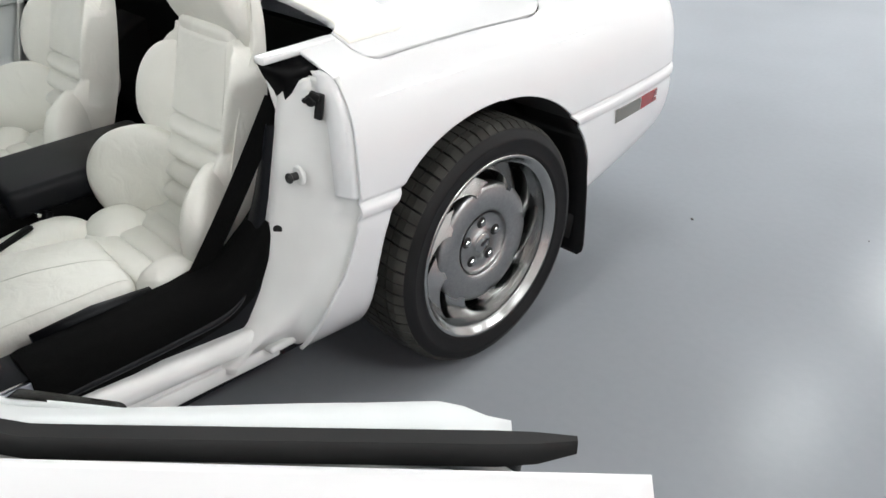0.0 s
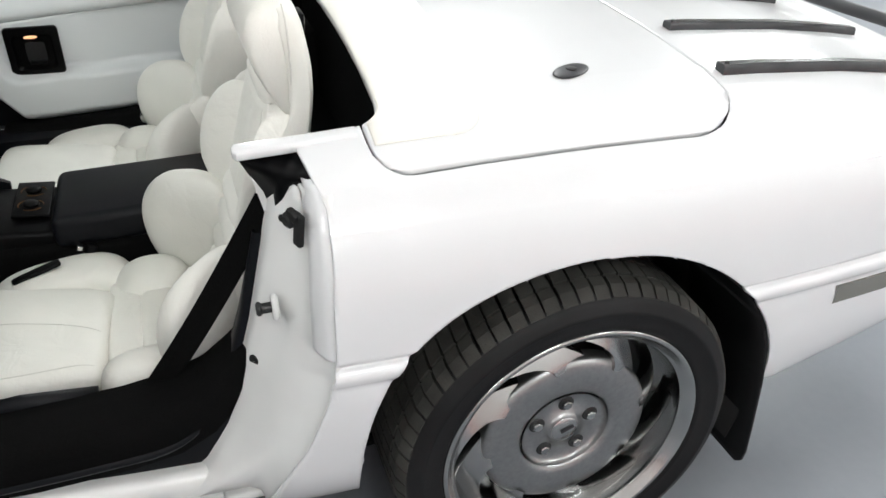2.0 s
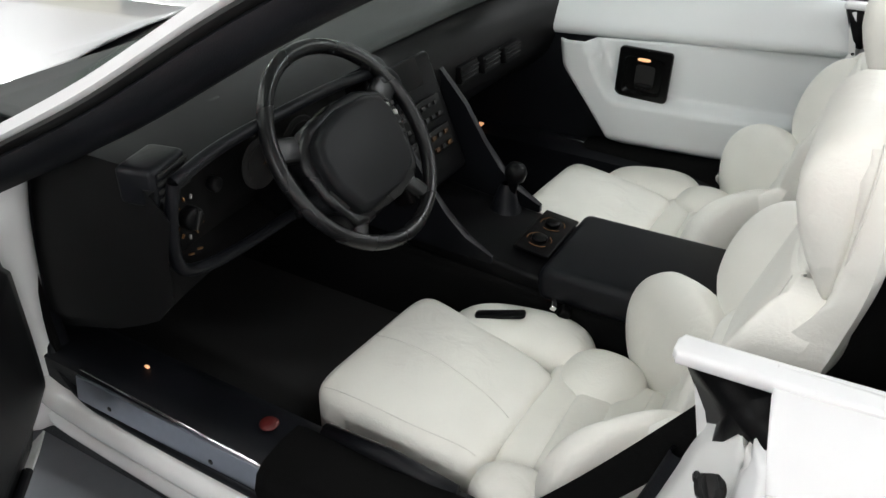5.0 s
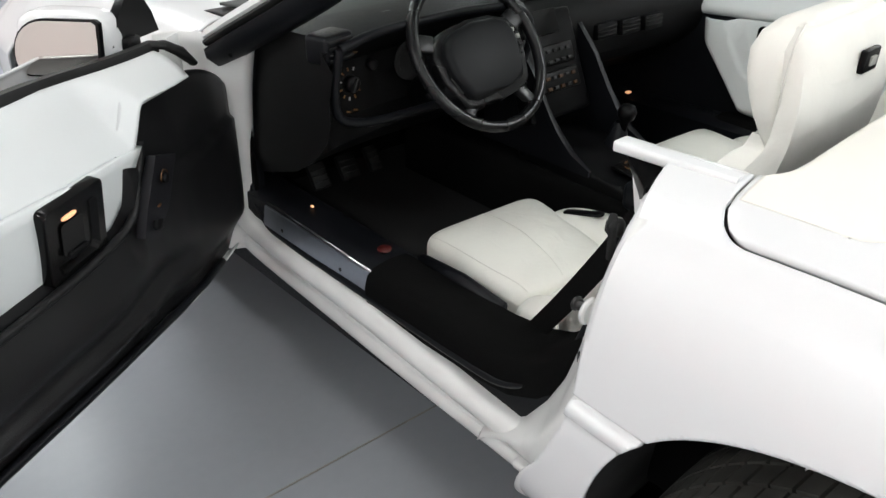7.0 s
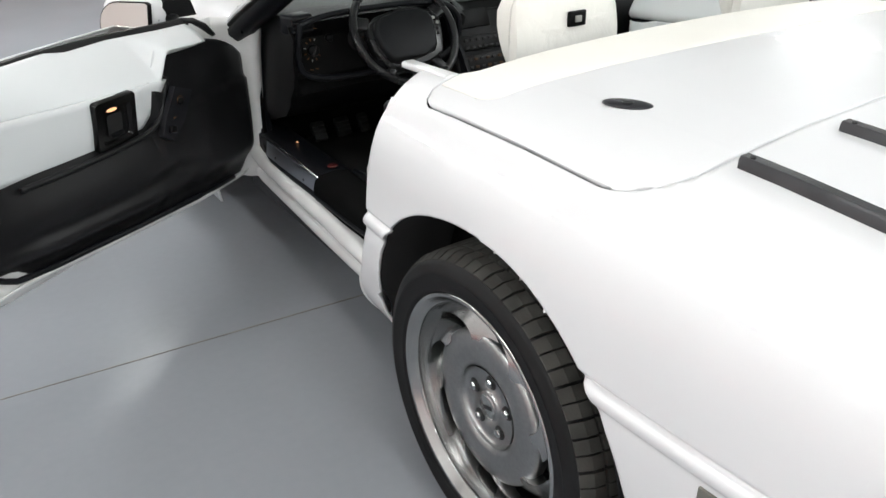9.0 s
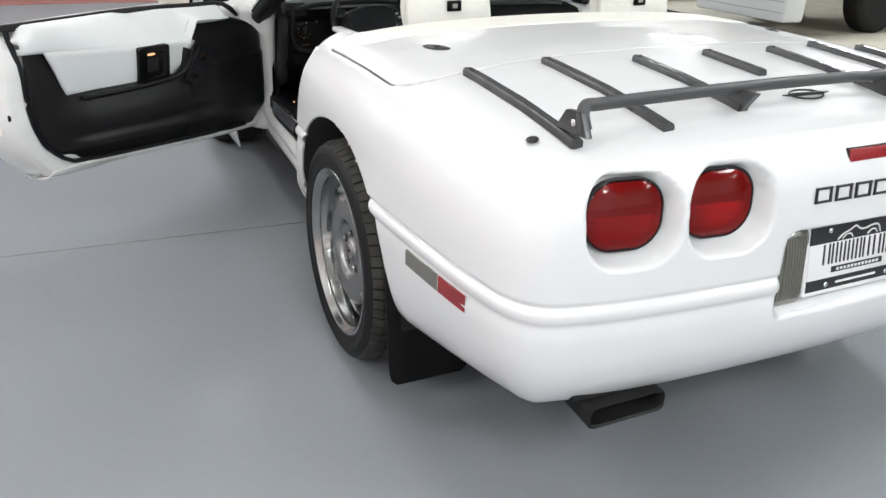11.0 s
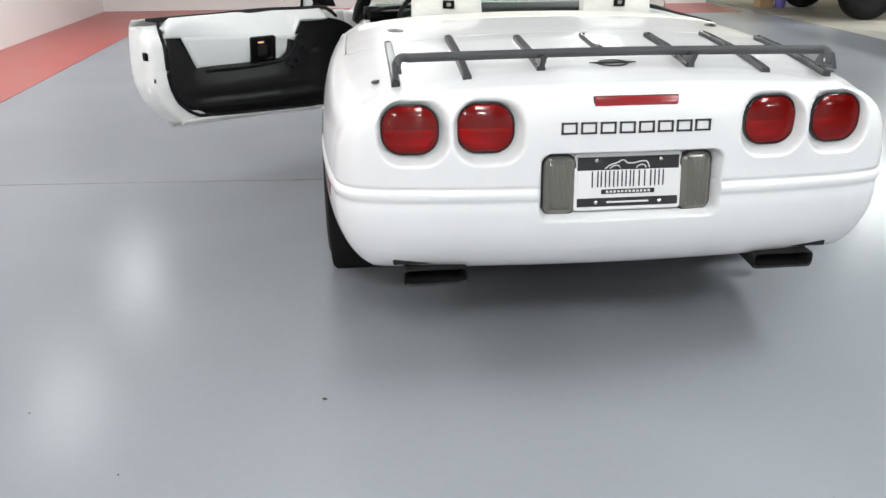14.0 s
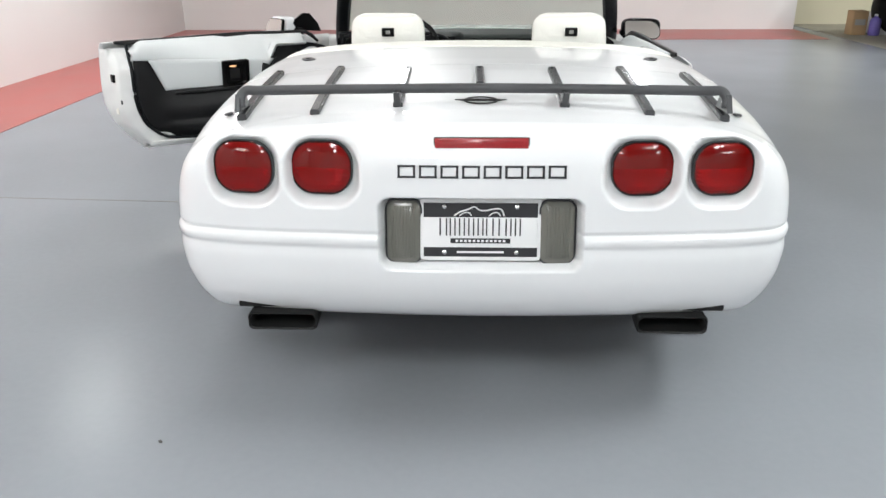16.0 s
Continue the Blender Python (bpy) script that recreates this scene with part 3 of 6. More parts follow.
# ---- wheels ----
def build_wheel(name, parent, m):
    root = empty(name, parent=parent)
    root.matrix_local = m
    w = 0.128
    prof = [(0.226, w - 0.03), (0.234, w - 0.010), (0.245, w - 0.001), (0.250, w + 0.004), (0.253, w + 0.003), (0.266, w + 0.008), (0.279, w + 0.008), (0.282, w + 0.010), (0.287, w + 0.007), (0.300, w + 0.003), (0.309, w - 0.005), (0.313, w - 0.018), (0.314, 0.0), (0.311, -w + 0.03), (0.295, -w), (0.25, -w - 0.006), (0.216, -w + 0.03)]
    part("tyre", lathe(prof, 120), M_TYRE, root, "black rubber tyre")
    tread = bmesh.new()
    count = 68
    rows = [(a0, a1, 0.35 * a0, 0.35 * a1) for a0, a1 in ((-0.124, -0.080), (-0.074, -0.034), (-0.028, 0.028), (0.034, 0.074), (0.080, 0.124))]
    def crown(a):
        return 0.3258 - 0.003 * (a / 0.09) ** 2 - (0.010 * max(0, (abs(a) - 0.10) / 0.024) ** 2)
    for a0, a1, t0, t1 in rows:
        for k in range(count):
            c = 2 * math.pi * (k + 0.025 * math.sin(2.4 * k)) / count
            g = 2 * math.pi / count * 0.42
            ring = []
            for a, tw in ((a0, t0), ((a0 + a1) / 2, (t0 + t1) / 2), (a1, t1)):
                for th in (c + tw - g, c + tw + g):
                    for r in (crown(a), crown(a) - 0.014):
                        ring.append(tread.verts.new((a, r * math.cos(th), r * math.sin(th))))
            for b in (0, 4):
                q = ring[b:b + 8]
                tread.faces.new((q[0], q[2], q[6], q[4]))
                tread.faces.new((q[0], q[4], q[5], q[1]))
                tread.faces.new((q[2], q[3], q[7], q[6]))
            tread.faces.new((ring[0], ring[1], ring[3], ring[2]))
            tread.faces.new((ring[8], ring[10], ring[11], ring[9]))
    part("tread", tread, M_TREAD, root, "dusty tread blocks", smooth=False)
    rim = [(0.206, -w), (0.214, -0.06), (0.200, 0.0), (0.203, 0.045), (0.209, 0.066), (0.217, 0.094), (0.2200, 0.104), (0.2205, 0.109), (0.2180, 0.111), (0.2205, 0.114), (0.226, 0.116), (0.2275, 0.1205), (0.2325, 0.1225), (0.2345, 0.1285), (0.240, 0.1305), (0.2445, 0.127), (0.245, 0.116)]
    part("rim", lathe(rim, 120), M_ALLOY, root, "polished alloy rim")
    face = [(0.083, 0.070), (0.085, 0.086), (0.089, 0.091), (0.10, 0.0945), (0.125, 0.096), (0.149, 0.094), (0.157, 0.090), (0.160, 0.084), (0.159, 0.06)]
    disc = lathe(face, 96)
    for k in range(8):
        blades = bmesh.new()
        rows2 = []
        for i in range(9):
            q = i / 8
            r = 0.146 + (0.214 - 0.146) * q
            mid = 2 * math.pi * k / 8 + 0.62 * q ** 1.3
            half = 0.20 + 0.10 * abs(q - 0.45) ** 1.2 * 2
            x = 0.086 - 0.008 * q
            row = []
            for v in (-1, -0.92, -0.5, 0, 0.5, 0.92, 1):
                lift = 0.010 * v + (0.004 if abs(v) < 0.95 else -0.004)
                th = mid + half * v
                row.append((x + lift, r * math.cos(th), r * math.sin(th)))
            for v in (1, -1):
                th = mid + half * v * 0.98
                row.append((x - 0.032, r * math.cos(th), r * math.sin(th)))
            rows2.append([blades.verts.new(p) for p in row])
        n = len(rows2[0])
        for r0, r1 in zip(rows2, rows2[1:]):
            for c in range(n):
                blades.faces.new((r0[c], r0[(c + 1) % n], r1[(c + 1) % n], r1[c]))
        part("blade", blades, M_ALLOY, root, "swept alloy wheel blade", sharp=40)
    part("wheel_disc", disc, M_ALLOYFACE, root, "machined alloy wheel centre")
    bowl = [(0.084, 0.090), (0.082, 0.084), (0.077, 0.079), (0.034, 0.079), (0.032, 0.083), (0.029, 0.086), (0.001, 0.087)]
    part("hub_bowl", lathe(bowl, 64), M_ALLOYFACE, root)
    badge = lathe([(0.001, 0.0885), (0.024, 0.0885), (0.026, 0.0865)], 40)
    part("centre_cap", badge, M_ALLOY, root, "round centre cap with a dark emblem shape")
    mark = box(0.002, 0.026, 0.009, 0.0008, at=(0.0895, 0.004, 0.002), rot=(20, 0, 0))
    part("emblem", mark, M_INK, root)
    for k in range(5):
        a = 2 * math.pi * k / 5 + 0.3
        nut = cyl(0.0095, 0.014, 6, 0.002, axis="x", at=(0.081, 0.055 * math.cos(a), 0.055 * math.sin(a)))
        part("nut_pocket", cyl(0.0150, 0.004, 20, 0.001, axis="x", at=(0.0785, 0.055 * math.cos(a), 0.055 * math.sin(a))), M_DARKMETAL, root)
        part("wheel_nut", nut, M_ALLOY, root, "grey metal wheel nut", sharp=30)
    back = lathe([(0.001, 0.03), (0.06, 0.03), (0.07, 0.005), (0.165, 0.0), (0.165, -0.02), (0.06, -0.02)], 64)
    part("brake_disc", back, M_DARKMETAL, root, "dark brake disc")
    for ob in root.children_recursive:
        for v in ob.data.vertices:
            r = math.hypot(v.co.y, v.co.z)
            k = 1.032 - 0.010 * step(0.255, 0.33, r)
            v.co.y, v.co.z = v.co.y * k, v.co.z * k
    return root


wheel_rl = build_wheel("wheel", car, pose(-0.768, 0.016, 0.331, 0, 0, 180))
for wx, wy, rz in ((0.768, 0.016, 0), (-0.755, 2.443, 180), (0.755, 2.443, 0)):
    copy_thing(wheel_rl, pose(wx, wy, 0.331, 0, 0, rz))

M_SILL = material("brushed_steel", (0.40, 0.43, 0.48), 0.34, metal=1.0, grain=0.03, scale=60, vary_gloss=False)
# ---- sills ----
SILL = [(0.712, 0.200), (0.740, 0.212), (0.747, 0.220), (0.750, 0.234), (0.749, 0.256), (0.744, 0.266), (0.737, 0.269), (0.735, 0.287), (0.737, 0.291), (0.749, 0.294), (0.756, 0.303), (0.7585, 0.318), (0.756, 0.336), (0.750, 0.351), (0.742, 0.362), (0.732, 0.367), (0.70, 0.367), (0.66, 0.30), (0.66, 0.20)]
for side in (-1, 1):
    path = []
    for y, low, high in ((0.59, 0.221, 0.320), (0.66, 0.222, 0.324), (0.74, 0.225, 0.331), (0.9, 0.229, 0.347), (1.05, 0.236, 0.362), (1.2, 0.243, 0.366), (1.45, 0.250, 0.365), (1.56, 0.255, 0.372), (1.62, 0.262, 0.390), (1.70, 0.290, 0.42)):
        tall = (high - low) / 0.155
        path.append(((-side * max(0.0, y - 1.1) * 0.018, y, high - 0.367 * tall), (side, 0, 0), (0, 0, tall)))
    part("sill", sweep(SILL, path), M_JAMB, car, "white painted door sill with scuffs", sharp=35)
    part("sill_groove", tube([(side * 0.7365, 0.62, 0.2725), (side * 0.7365, 0.90, 0.2900), (side * 0.7355, 1.2, 0.3065), (side * 0.730, 1.50, 0.310)], 0.0028, 6), M_SEAM, car)
    seal = [((side * x, y, z)) for x, y, z in ((0.722, 0.630, 0.43), (0.730, 0.655, 0.405), (0.736, 0.70, 0.386), (0.736, 0.80, 0.378), (0.734, 1.1, 0.374), (0.729, 1.40, 0.370), (0.724, 1.50, 0.376), (0.708, 1.580, 0.42), (0.690, 1.606, 0.50), (0.682, 1.590, 0.62), (0.680, 1.574, 0.70), (0.678, 1.552, 0.78))]
    part("door_seal", tube(spline(seal, 70), 0.009, 8), M_BLACKVINYL, car, "black rubber door seal")
    plate = box(0.006, 0.42, 0.050, 0.001, at=(side * 0.727, 1.292, 0.402), rot=(0, side * -9, 0))
    part("sill_plate", plate, M_SILL, car, "brushed metal sill plate", smooth=False)
    part("sill_edge", tube([(side * 0.722, 1.08, 0.430), (side * 0.714, 1.50, 0.432)], 0.0028, 8), M_CHROME, car, "thin chrome edge strip")
    for y in (1.187, 1.42):
        part("screw", cyl(0.005, 0.004, 12, 0.001, axis="x", at=(side * 0.731, y, 0.392)), M_DARKMETAL, car)
    cap = sweep([(0.722, 0.366), (0.720, 0.428), (0.712, 0.432), (0.63, 0.438), (0.60, 0.42), (0.59, 0.20), (0.722, 0.20)], [((0, y, 0), (side, 0, 0), (0, 0, 1)) for y in (0.50, 1.08, 1.50, 1.72)])
    part("sill_cover", cap, M_BLACKVINYL, car, "black inner sill cover", sharp=40)
    # the padded black cover beside the seat
    w0 = [(0.068, -0.03), (0.070, 0.0), (0.062, 0.026), (0.045, 0.038), (0.0, 0.044), (-0.04, 0.040), (-0.07, 0.0), (-0.07, -0.06), (0.06, -0.06)]
    path = [((side * 0.672, y, z), (side * k, 0, 0), (0, 0, 1)) for y, z, k in ((1.085, 0.400, 1), (1.07, 0.404, 1), (0.90, 0.408, 1), (0.76, 0.412, 1), (0.68, 0.424, 1), (0.62, 0.45, 0.9), (0.575, 0.49, 0.75), (0.54, 0.53, 0.6))]
    part("sill_pad", sweep(w0, path), M_CARPET, car, "black carpeted sill pad beside the seat", sharp=60)
    if side > 0:
        continue
    v = []
    zs = np.linspace(0.40, 0.752, 26)
    for z in zs:
        yi = jamb_inner(z)
        wide = 0.045 * max(0, (0.752 - z) / 0.3)
        for x, y in ((0.706, yi - 0.006), (0.702, yi + 0.010), (0.696, yi + 0.014), (0.690 - wide, yi + 0.012), (0.684 - wide, yi + 0.0), (0.680 - wide, yi - 0.06)):
            v.append((side * x, y, z))
    mesh_object("pillar_trim", v, grid_faces(26, 6), M_BLACKVINYL, car, "black pillar trim")

# ---- driver's side jamb ----
def side_x(z):
    """Half width of the rear body at the door opening."""
    if z > 0.618:
        return 0.884 - 0.007 * step(0.76, 0.82, z) - float(np.interp((0.922 - z) / 0.304 * 0.345, SIDE_E[::-1], SIDE_D[::-1]))
    if z > 0.42:
        return 0.884 - float(smooth_interp(z, LOW_Z[::-1], LOW_SIDE[::-1]))
    flat = 0.42 - (0.42 - z) / 2
    return 0.884 - tuck(flat)[0] - float(smooth_interp(flat, LOW_Z[::-1], LOW_SIDE[::-1]))


def jamb_mesh(side):
    zs = np.linspace(0.252, 0.856, 46)
    verts = []
    for z in zs:
        xo = side_x(z)
        y0 = front_edge(z)
        yi = jamb_inner(z)
        k = min(1.0, max(0.0, (z - 0.60) / 0.02))
        pts = [(xo - 0.002, y0), (xo - 0.006, y0 - 0.012), (xo - 0.016, y0 - 0.016), (xo - 0.022, y0 - 0.004 + 0.012 * k), (xo - 0.046, y0 + 0.004 + 0.020 * k), (xo - 0.058, y0 + 0.022), (min(xo - 0.066, 0.80), max(yi - 0.058, y0 + 0.024)), (0.770, max(yi - 0.044, y0 + 0.026)), (0.745, max(yi - 0.030, y0 + 0.028)), (0.722, yi - 0.013), (0.704, yi)]
        pts = [(x, max(y, y0 - 0.02)) for x, y in pts]
        verts += [(side * x, y, z - 0.03 * step(0.77, 0.856, z) * step(0.76, 0.715, x)) for x, y in pts]
    return verts, grid_faces(len(zs), 11)


for side in (-1, 1):
    v, f = jamb_mesh(side)
    if side < 0:
        f = [q[::-1] for q in f]
    thicken(mesh_object("door_jamb", v, f, M_JAMB, car, "white painted rear door jamb"), 0.004)
    part("jamb_foot", box(0.075, 0.075, 0.018, 0.007, 2, at=(side * 0.738, 0.588, 0.262), rot=(0, -side * 8, 0)), M_JAMB, car, "white painted foot of the jamb", sharp=50)
    # top rail along the cockpit edge
    prof = rounded(0.034, 0.016, 0.006, 4)
    part("cockpit_rail", sweep(prof, [((side * 0.714, 0.533, 0.893), (0.6, 0, 0), (0, 0, 0.6)), ((side * 0.714, 0.528, 0.893), (1, 0, 0), (0, 0, 1)), ((side * 0.714, 0.44, 0.896), (1, 0, 0), (0, 0, 1)), ((side * 0.712, 0.352, 0.899), (1, 0, 0), (0, 0, 1))]), M_PAINT, car, "white rail at the cockpit edge", sharp=50)
    flange = []
    fz = np.concatenate([[0.617, 0.6175], np.linspace(0.621, 0.848, 24), [0.858, 0.865, 0.869]])
    for i, z in enumerate(fz):
        xo = side_x(z) - 0.002
        y0 = front_edge(z)
        deep = -0.03 if i in (0, len(fz) - 1) else 0.0
        for dx, dy in ((0.004, -0.012), (0.006, 0.004), (0.014, 0.012), (0.034, 0.020), (0.048, 0.024), (0.055, 0.020), (0.058, 0.012), (0.060, -0.03)):
            k = step(0.835, 0.869, z)
            flange.append((side * (xo - 0.006 * k - dx * (1 - 0.35 * k)), y0 + max(-0.03, dy * (1 - 0.4 * k) + deep), z))
    f = grid_faces(len(fz), 8)
    thicken(mesh_object("jamb_flange", flange, f if side > 0 else [q[::-1] for q in f], M_PAINT, car, "white rounded flange along the rear door opening"), 0.003, 0)
    ring = [(0.700, 0.520, 0.886), (0.708, 0.470, 0.888), (0.716, 0.438, 0.889), (0.745, 0.427, 0.882), (0.775, 0.424, 0.866), (0.756, 0.437, 0.856), (0.738, 0.449, 0.845), (0.727, 0.460, 0.818), (0.716, 0.468, 0.803), (0.701, 0.474, 0.802), (0.695, 0.486, 0.820), (0.696, 0.504, 0.856)]
    ring = [(side * x, y + 0.006, z) for x, y, z in ring]
    mid = tuple(sum(q[i] for q in ring) / len(ring) for i in range(3))
    fan = [(len(ring), i, (i + 1) % len(ring)) for i in range(len(ring))]
    thicken(mesh_object("corner_cap", ring + [mid], fan if side > 0 else [q[::-1] for q in fan], M_BLACK, car, "black plastic corner cap at the jamb top"), 0.014, 0)
    strip_bm = prism([(0.518, 0.884), (0.505, 0.886), (0.480, 0.782), (0.482, 0.774), (0.492, 0.770)], 0.005, 0.001, 1, Matrix(((0, 0, 1, side * 0.700 - 0.0025), (1, 0, 0, 0), (0, 1, 0, 0), (0, 0, 0, 1))))
    part("pillar_bracket", strip_bm, M_JAMB, car, "narrow white painted bracket below the rail", sharp=40)
    part("bracket_screw", cyl(0.004, 0.008, 10, 0.001, axis="x", at=(side * 0.701, 0.487, 0.789)), M_DARKMETAL, car)
    hole = box(0.018, 0.010, 0.056, 0.004, 3, at=(side * 0.806, 0.461, 0.806), rot=(0, side * 10, -side * 26))
    part("latch_recess", hole, M_DARK, car, "black recess round the latch", sharp=50)
    latch = cyl(0.0125, 0.024, 20, 0.005, axis="y", at=(side * 0.792, 0.468, 0.818), rot=(0, 0, -side * 26))
    cyl(0.0060, 0.006, 14, 0.002, axis="y", at=(side * 0.786, 0.481, 0.818), rot=(0, 0, -side * 26), into=latch)
    box(0.024, 0.012, 0.016, 0.004, 2, at=(side * 0.802, 0.467, 0.828), rot=(0, side * 20, -side * 26), into=latch)
    part("latch_hook", latch, M_RUBBER, car, "black rubber-covered latch guide", sharp=40)
    bolt = cyl(0.0085, 0.026, 16, 0.002, axis="y", at=(side * 0.772, 0.512, 0.660))
    cyl(0.0115, 0.009, 16, 0.003, axis="y", at=(side * 0.772, 0.527, 0.660), into=bolt)
    part("striker", bolt, M_DARKMETAL, car, "dark metal striker bolt", sharp=40)
    part("striker_washer", cyl(0.021, 0.010, 24, 0.003, axis="y", at=(side * 0.774, 0.503, 0.660)), M_JAMB, car, "white round striker washer", sharp=40)
    part("hole_plug", cyl(0.0115, 0.006, 20, 0.002, axis="y", at=(side * 0.728, 0.541, 0.528), rot=(0, 0, -side * 37)), M_RUBBER, car, "round black hole plug")

# seat belt on the driver's side
for side in (-1,):
    strap = []
    for t in np.linspace(0, 1, 16):
        x = 0.690 - 0.046 * t
        y = 0.488 + 0.240 * t
        z = 0.800 - 0.388 * t - 0.012 * math.sin(math.pi * t)
        strap.append((side * x, y, z))
    sec = [(-0.021, -0.0015), (0.021, -0.0015), (0.021, 0.0015), (-0.021, 0.0015)]
    path = [(p, Vector((-side * 0.355, 0.787, 0.505)).normalized(), Vector((side * 0.87, 0.08, 0.49)).normalized()) for p in strap]
    part("seat_belt", sweep(sec, path), M_CARPET, car, "black woven seat belt strap", sharp=40)
    part("belt_anchor", box(0.02, 0.05, 0.03, 0.006, at=(side * 0.640, 0.724, 0.430)), M_BLACK, car)

part("hand_brake", tube([(-0.625, 0.80, 0.440), (-0.622, 0.92, 0.446), (-0.620, 1.04, 0.440)], [0.014, 0.017, 0.014], 10), M_BLACKVINYL, car, "black hand brake lever beside the seat")
# ---- doors ----
def door_top(a, driver=False):
    low = float(np.interp(a, [0.2, 0.35, 0.7], [0.003, 0.007, 0.009])) if driver else 0.0
    return float(np.interp(a, [0.0, 0.3, 0.7, 1.2], [0.862, 0.872, 0.882, 0.886])) - low


def door_rear(z):
    return 1.69 - door_edge(z) + (0.006 * step(0.80, 0.87, z) if z > 0.8 else 0)


def build_door(driver):
    root = empty("door", parent=car)
    sg = -1 if driver else 1
    if driver:
        ax = Vector((-0.731, -0.682, 0))
        root.matrix_local = Matrix(((ax.x, -ax.y, 0, -0.775), (ax.y, ax.x, 0, 1.59), (0, 0, 1, 0), (0, 0, 0, 1)))
    else:
        root.matrix_local = Matrix(((0, 1, 0, 0.640), (-1, 0, 0, 1.59), (0, 0, 1, 0), (0, 0, 0, 1)))
    P = lambda a, b, z: (a, sg * b, z)
    flip = (lambda f: f) if not driver else (lambda f: [q[::-1] for q in f])
    def crease_z(a):
        return float(np.interp(a, [0.1, 0.3, 0.6, 1.14], [0.73, 0.738, 0.752, 0.790])) - (0 if driver else 0.022)

    def trim_top(a):
        if not driver:
            return crease_z(a) + 0.004
        return float(np.interp(a, [0.0, 0.02, 0.045, 0.08, 0.12, 0.164, 0.236, 0.392, 0.408, 0.418, 0.450, 0.5], [0.708, 0.735, 0.756, 0.775, 0.792, 0.805, 0.820, 0.828, 0.826, 0.816, 0.750, crease_z(0.5) + 0.004])) if a < 0.5 else crease_z(a) + 0.004

    # outer skin
    def skin_b(z):
        return float(np.interp(z, [0.28, 0.31, 0.36, 0.45, 0.566, 0.575, 0.592, 0.606, 0.612, 0.70, 0.78, 0.845, 0.872, 0.89], [0.205, 0.222, 0.232, 0.243, 0.248, 0.253, 0.254, 0.244, 0.250, 0.252, 0.250, 0.240, 0.206, 0.200]))
    zs = [0.285, 0.30, 0.33, 0.37, 0.42, 0.48, 0.54, 0.566, 0.575, 0.585, 0.595, 0.604, 0.608, 0.612, 0.63, 0.68, 0.73, 0.78, 0.82, 0.85, 0.862, 0.868, 0.872]
    v = []
    for i in range(41):
        q = i / 40
        for z in zs:
            a1 = door_rear(z)
            a0 = 0.07
            a = a0 + (a1 - a0) * q
            top = door_top(a, driver) - 0.002
            v.append(P(a, skin_b(z) - 0.012 * (1 - q) ** 2, min(z, top) - (0.008 * step(0.76, 0.85, z) * step(0.885, 0.84, z) if driver else 0.0)))
    thicken(mesh_object("door_skin", v, flip(grid_faces(41, len(zs))), M_PAINT, root, "glossy white outer door skin"), 0.005, 1 if driver else -1)
    # inner shell with the white edges
    def inner_b(a):
        return float(np.interp(a, [0.0, 0.1, 0.3, 0.45, 0.64, 1.0, 1.2], [-0.034, -0.036, -0.028, -0.004, 0.026, 0.094, 0.105] if driver else [0.0, 0.006, 0.020, 0.034, 0.054, 0.098, 0.105]))
    v = []
    rows = np.linspace(0.30, 0.842, 26)
    for z in rows:
        a1 = door_rear(z)
        sk = skin_b(z)
        bi = inner_b(a1) + 0.02 + 0.07 * step(0.74, 0.85, z)
        for a, b in ((0.03, 0.05), (a1 - 0.055, bi), (a1 - 0.045, bi + 0.012), (a1 - 0.03, bi + 0.03), (a1 - 0.026, sk - 0.04), (a1 - 0.012, sk - 0.03), (a1 - 0.006, sk - 0.006), (a1 - 0.003, sk - 0.003)):
            v.append(P(a, b, z))
    thicken(mesh_object("door_shell", v, flip(grid_faces(26, 8)), M_JAMB, root, "white painted door edge"), 0.004, 0)
    low = []
    for a in np.linspace(0.05, door_rear(0.30) - 0.01, 20):
        for b, z in ((inner_b(a) + 0.005, 0.330), (inner_b(a) + 0.03, 0.305), (0.16, 0.293), (skin_b(0.29) - 0.003, 0.290)):
            low.append(P(a, b, z))
    thicken(mesh_object("door_bottom", low, flip(grid_faces(20, 4)), M_JAMB, root), 0.004, 0)
    # latch pieces on the rear edge
    part("door_latch", box(0.02, 0.035, 0.04, 0.005, at=P(1.212, 0.165, 0.705)), M_BLACK, root, "black door latch")
    part("hole_plug", cyl(0.012, 0.006, 16, 0.002, axis="x", at=P(1.199, 0.140, 0.59)), M_RUBBER, root, "round black hole plug")
    part("door_label", box(0.003, 0.036, 0.050, 0.001, at=P(1.2105, 0.180, 0.545)), M_CREAM, root, "small cream sticker on the door edge")
    ends = [(door_rear(z) - 0.107 - 0.06 * math.exp(-((z - 0.33) / 0.035)), z) for z in np.linspace(0.862, 0.345, 22)]
    ends += [(a, 0.333) for a in np.linspace(0.90, 0.15, 8)]
    edge = [P(a, inner_b(a) + 0.010 + 0.05 * step(0.70, 0.86, z), z) for a, z in ends]
    part("edge_seal", tube(edge, 0.009, 8), M_BLACKVINYL, root, "black rubber seal along the door edge")
    # trim
    white = M_VINYL
    base = M_DOORBLACK if driver else M_VINYL
    v = []
    As = np.concatenate([np.linspace(0.0, 0.30, 18), np.linspace(0.32, 0.50, 16), np.linspace(0.52, 1.0, 26)])
    Zs = np.linspace(0.0, 1.0, 40)
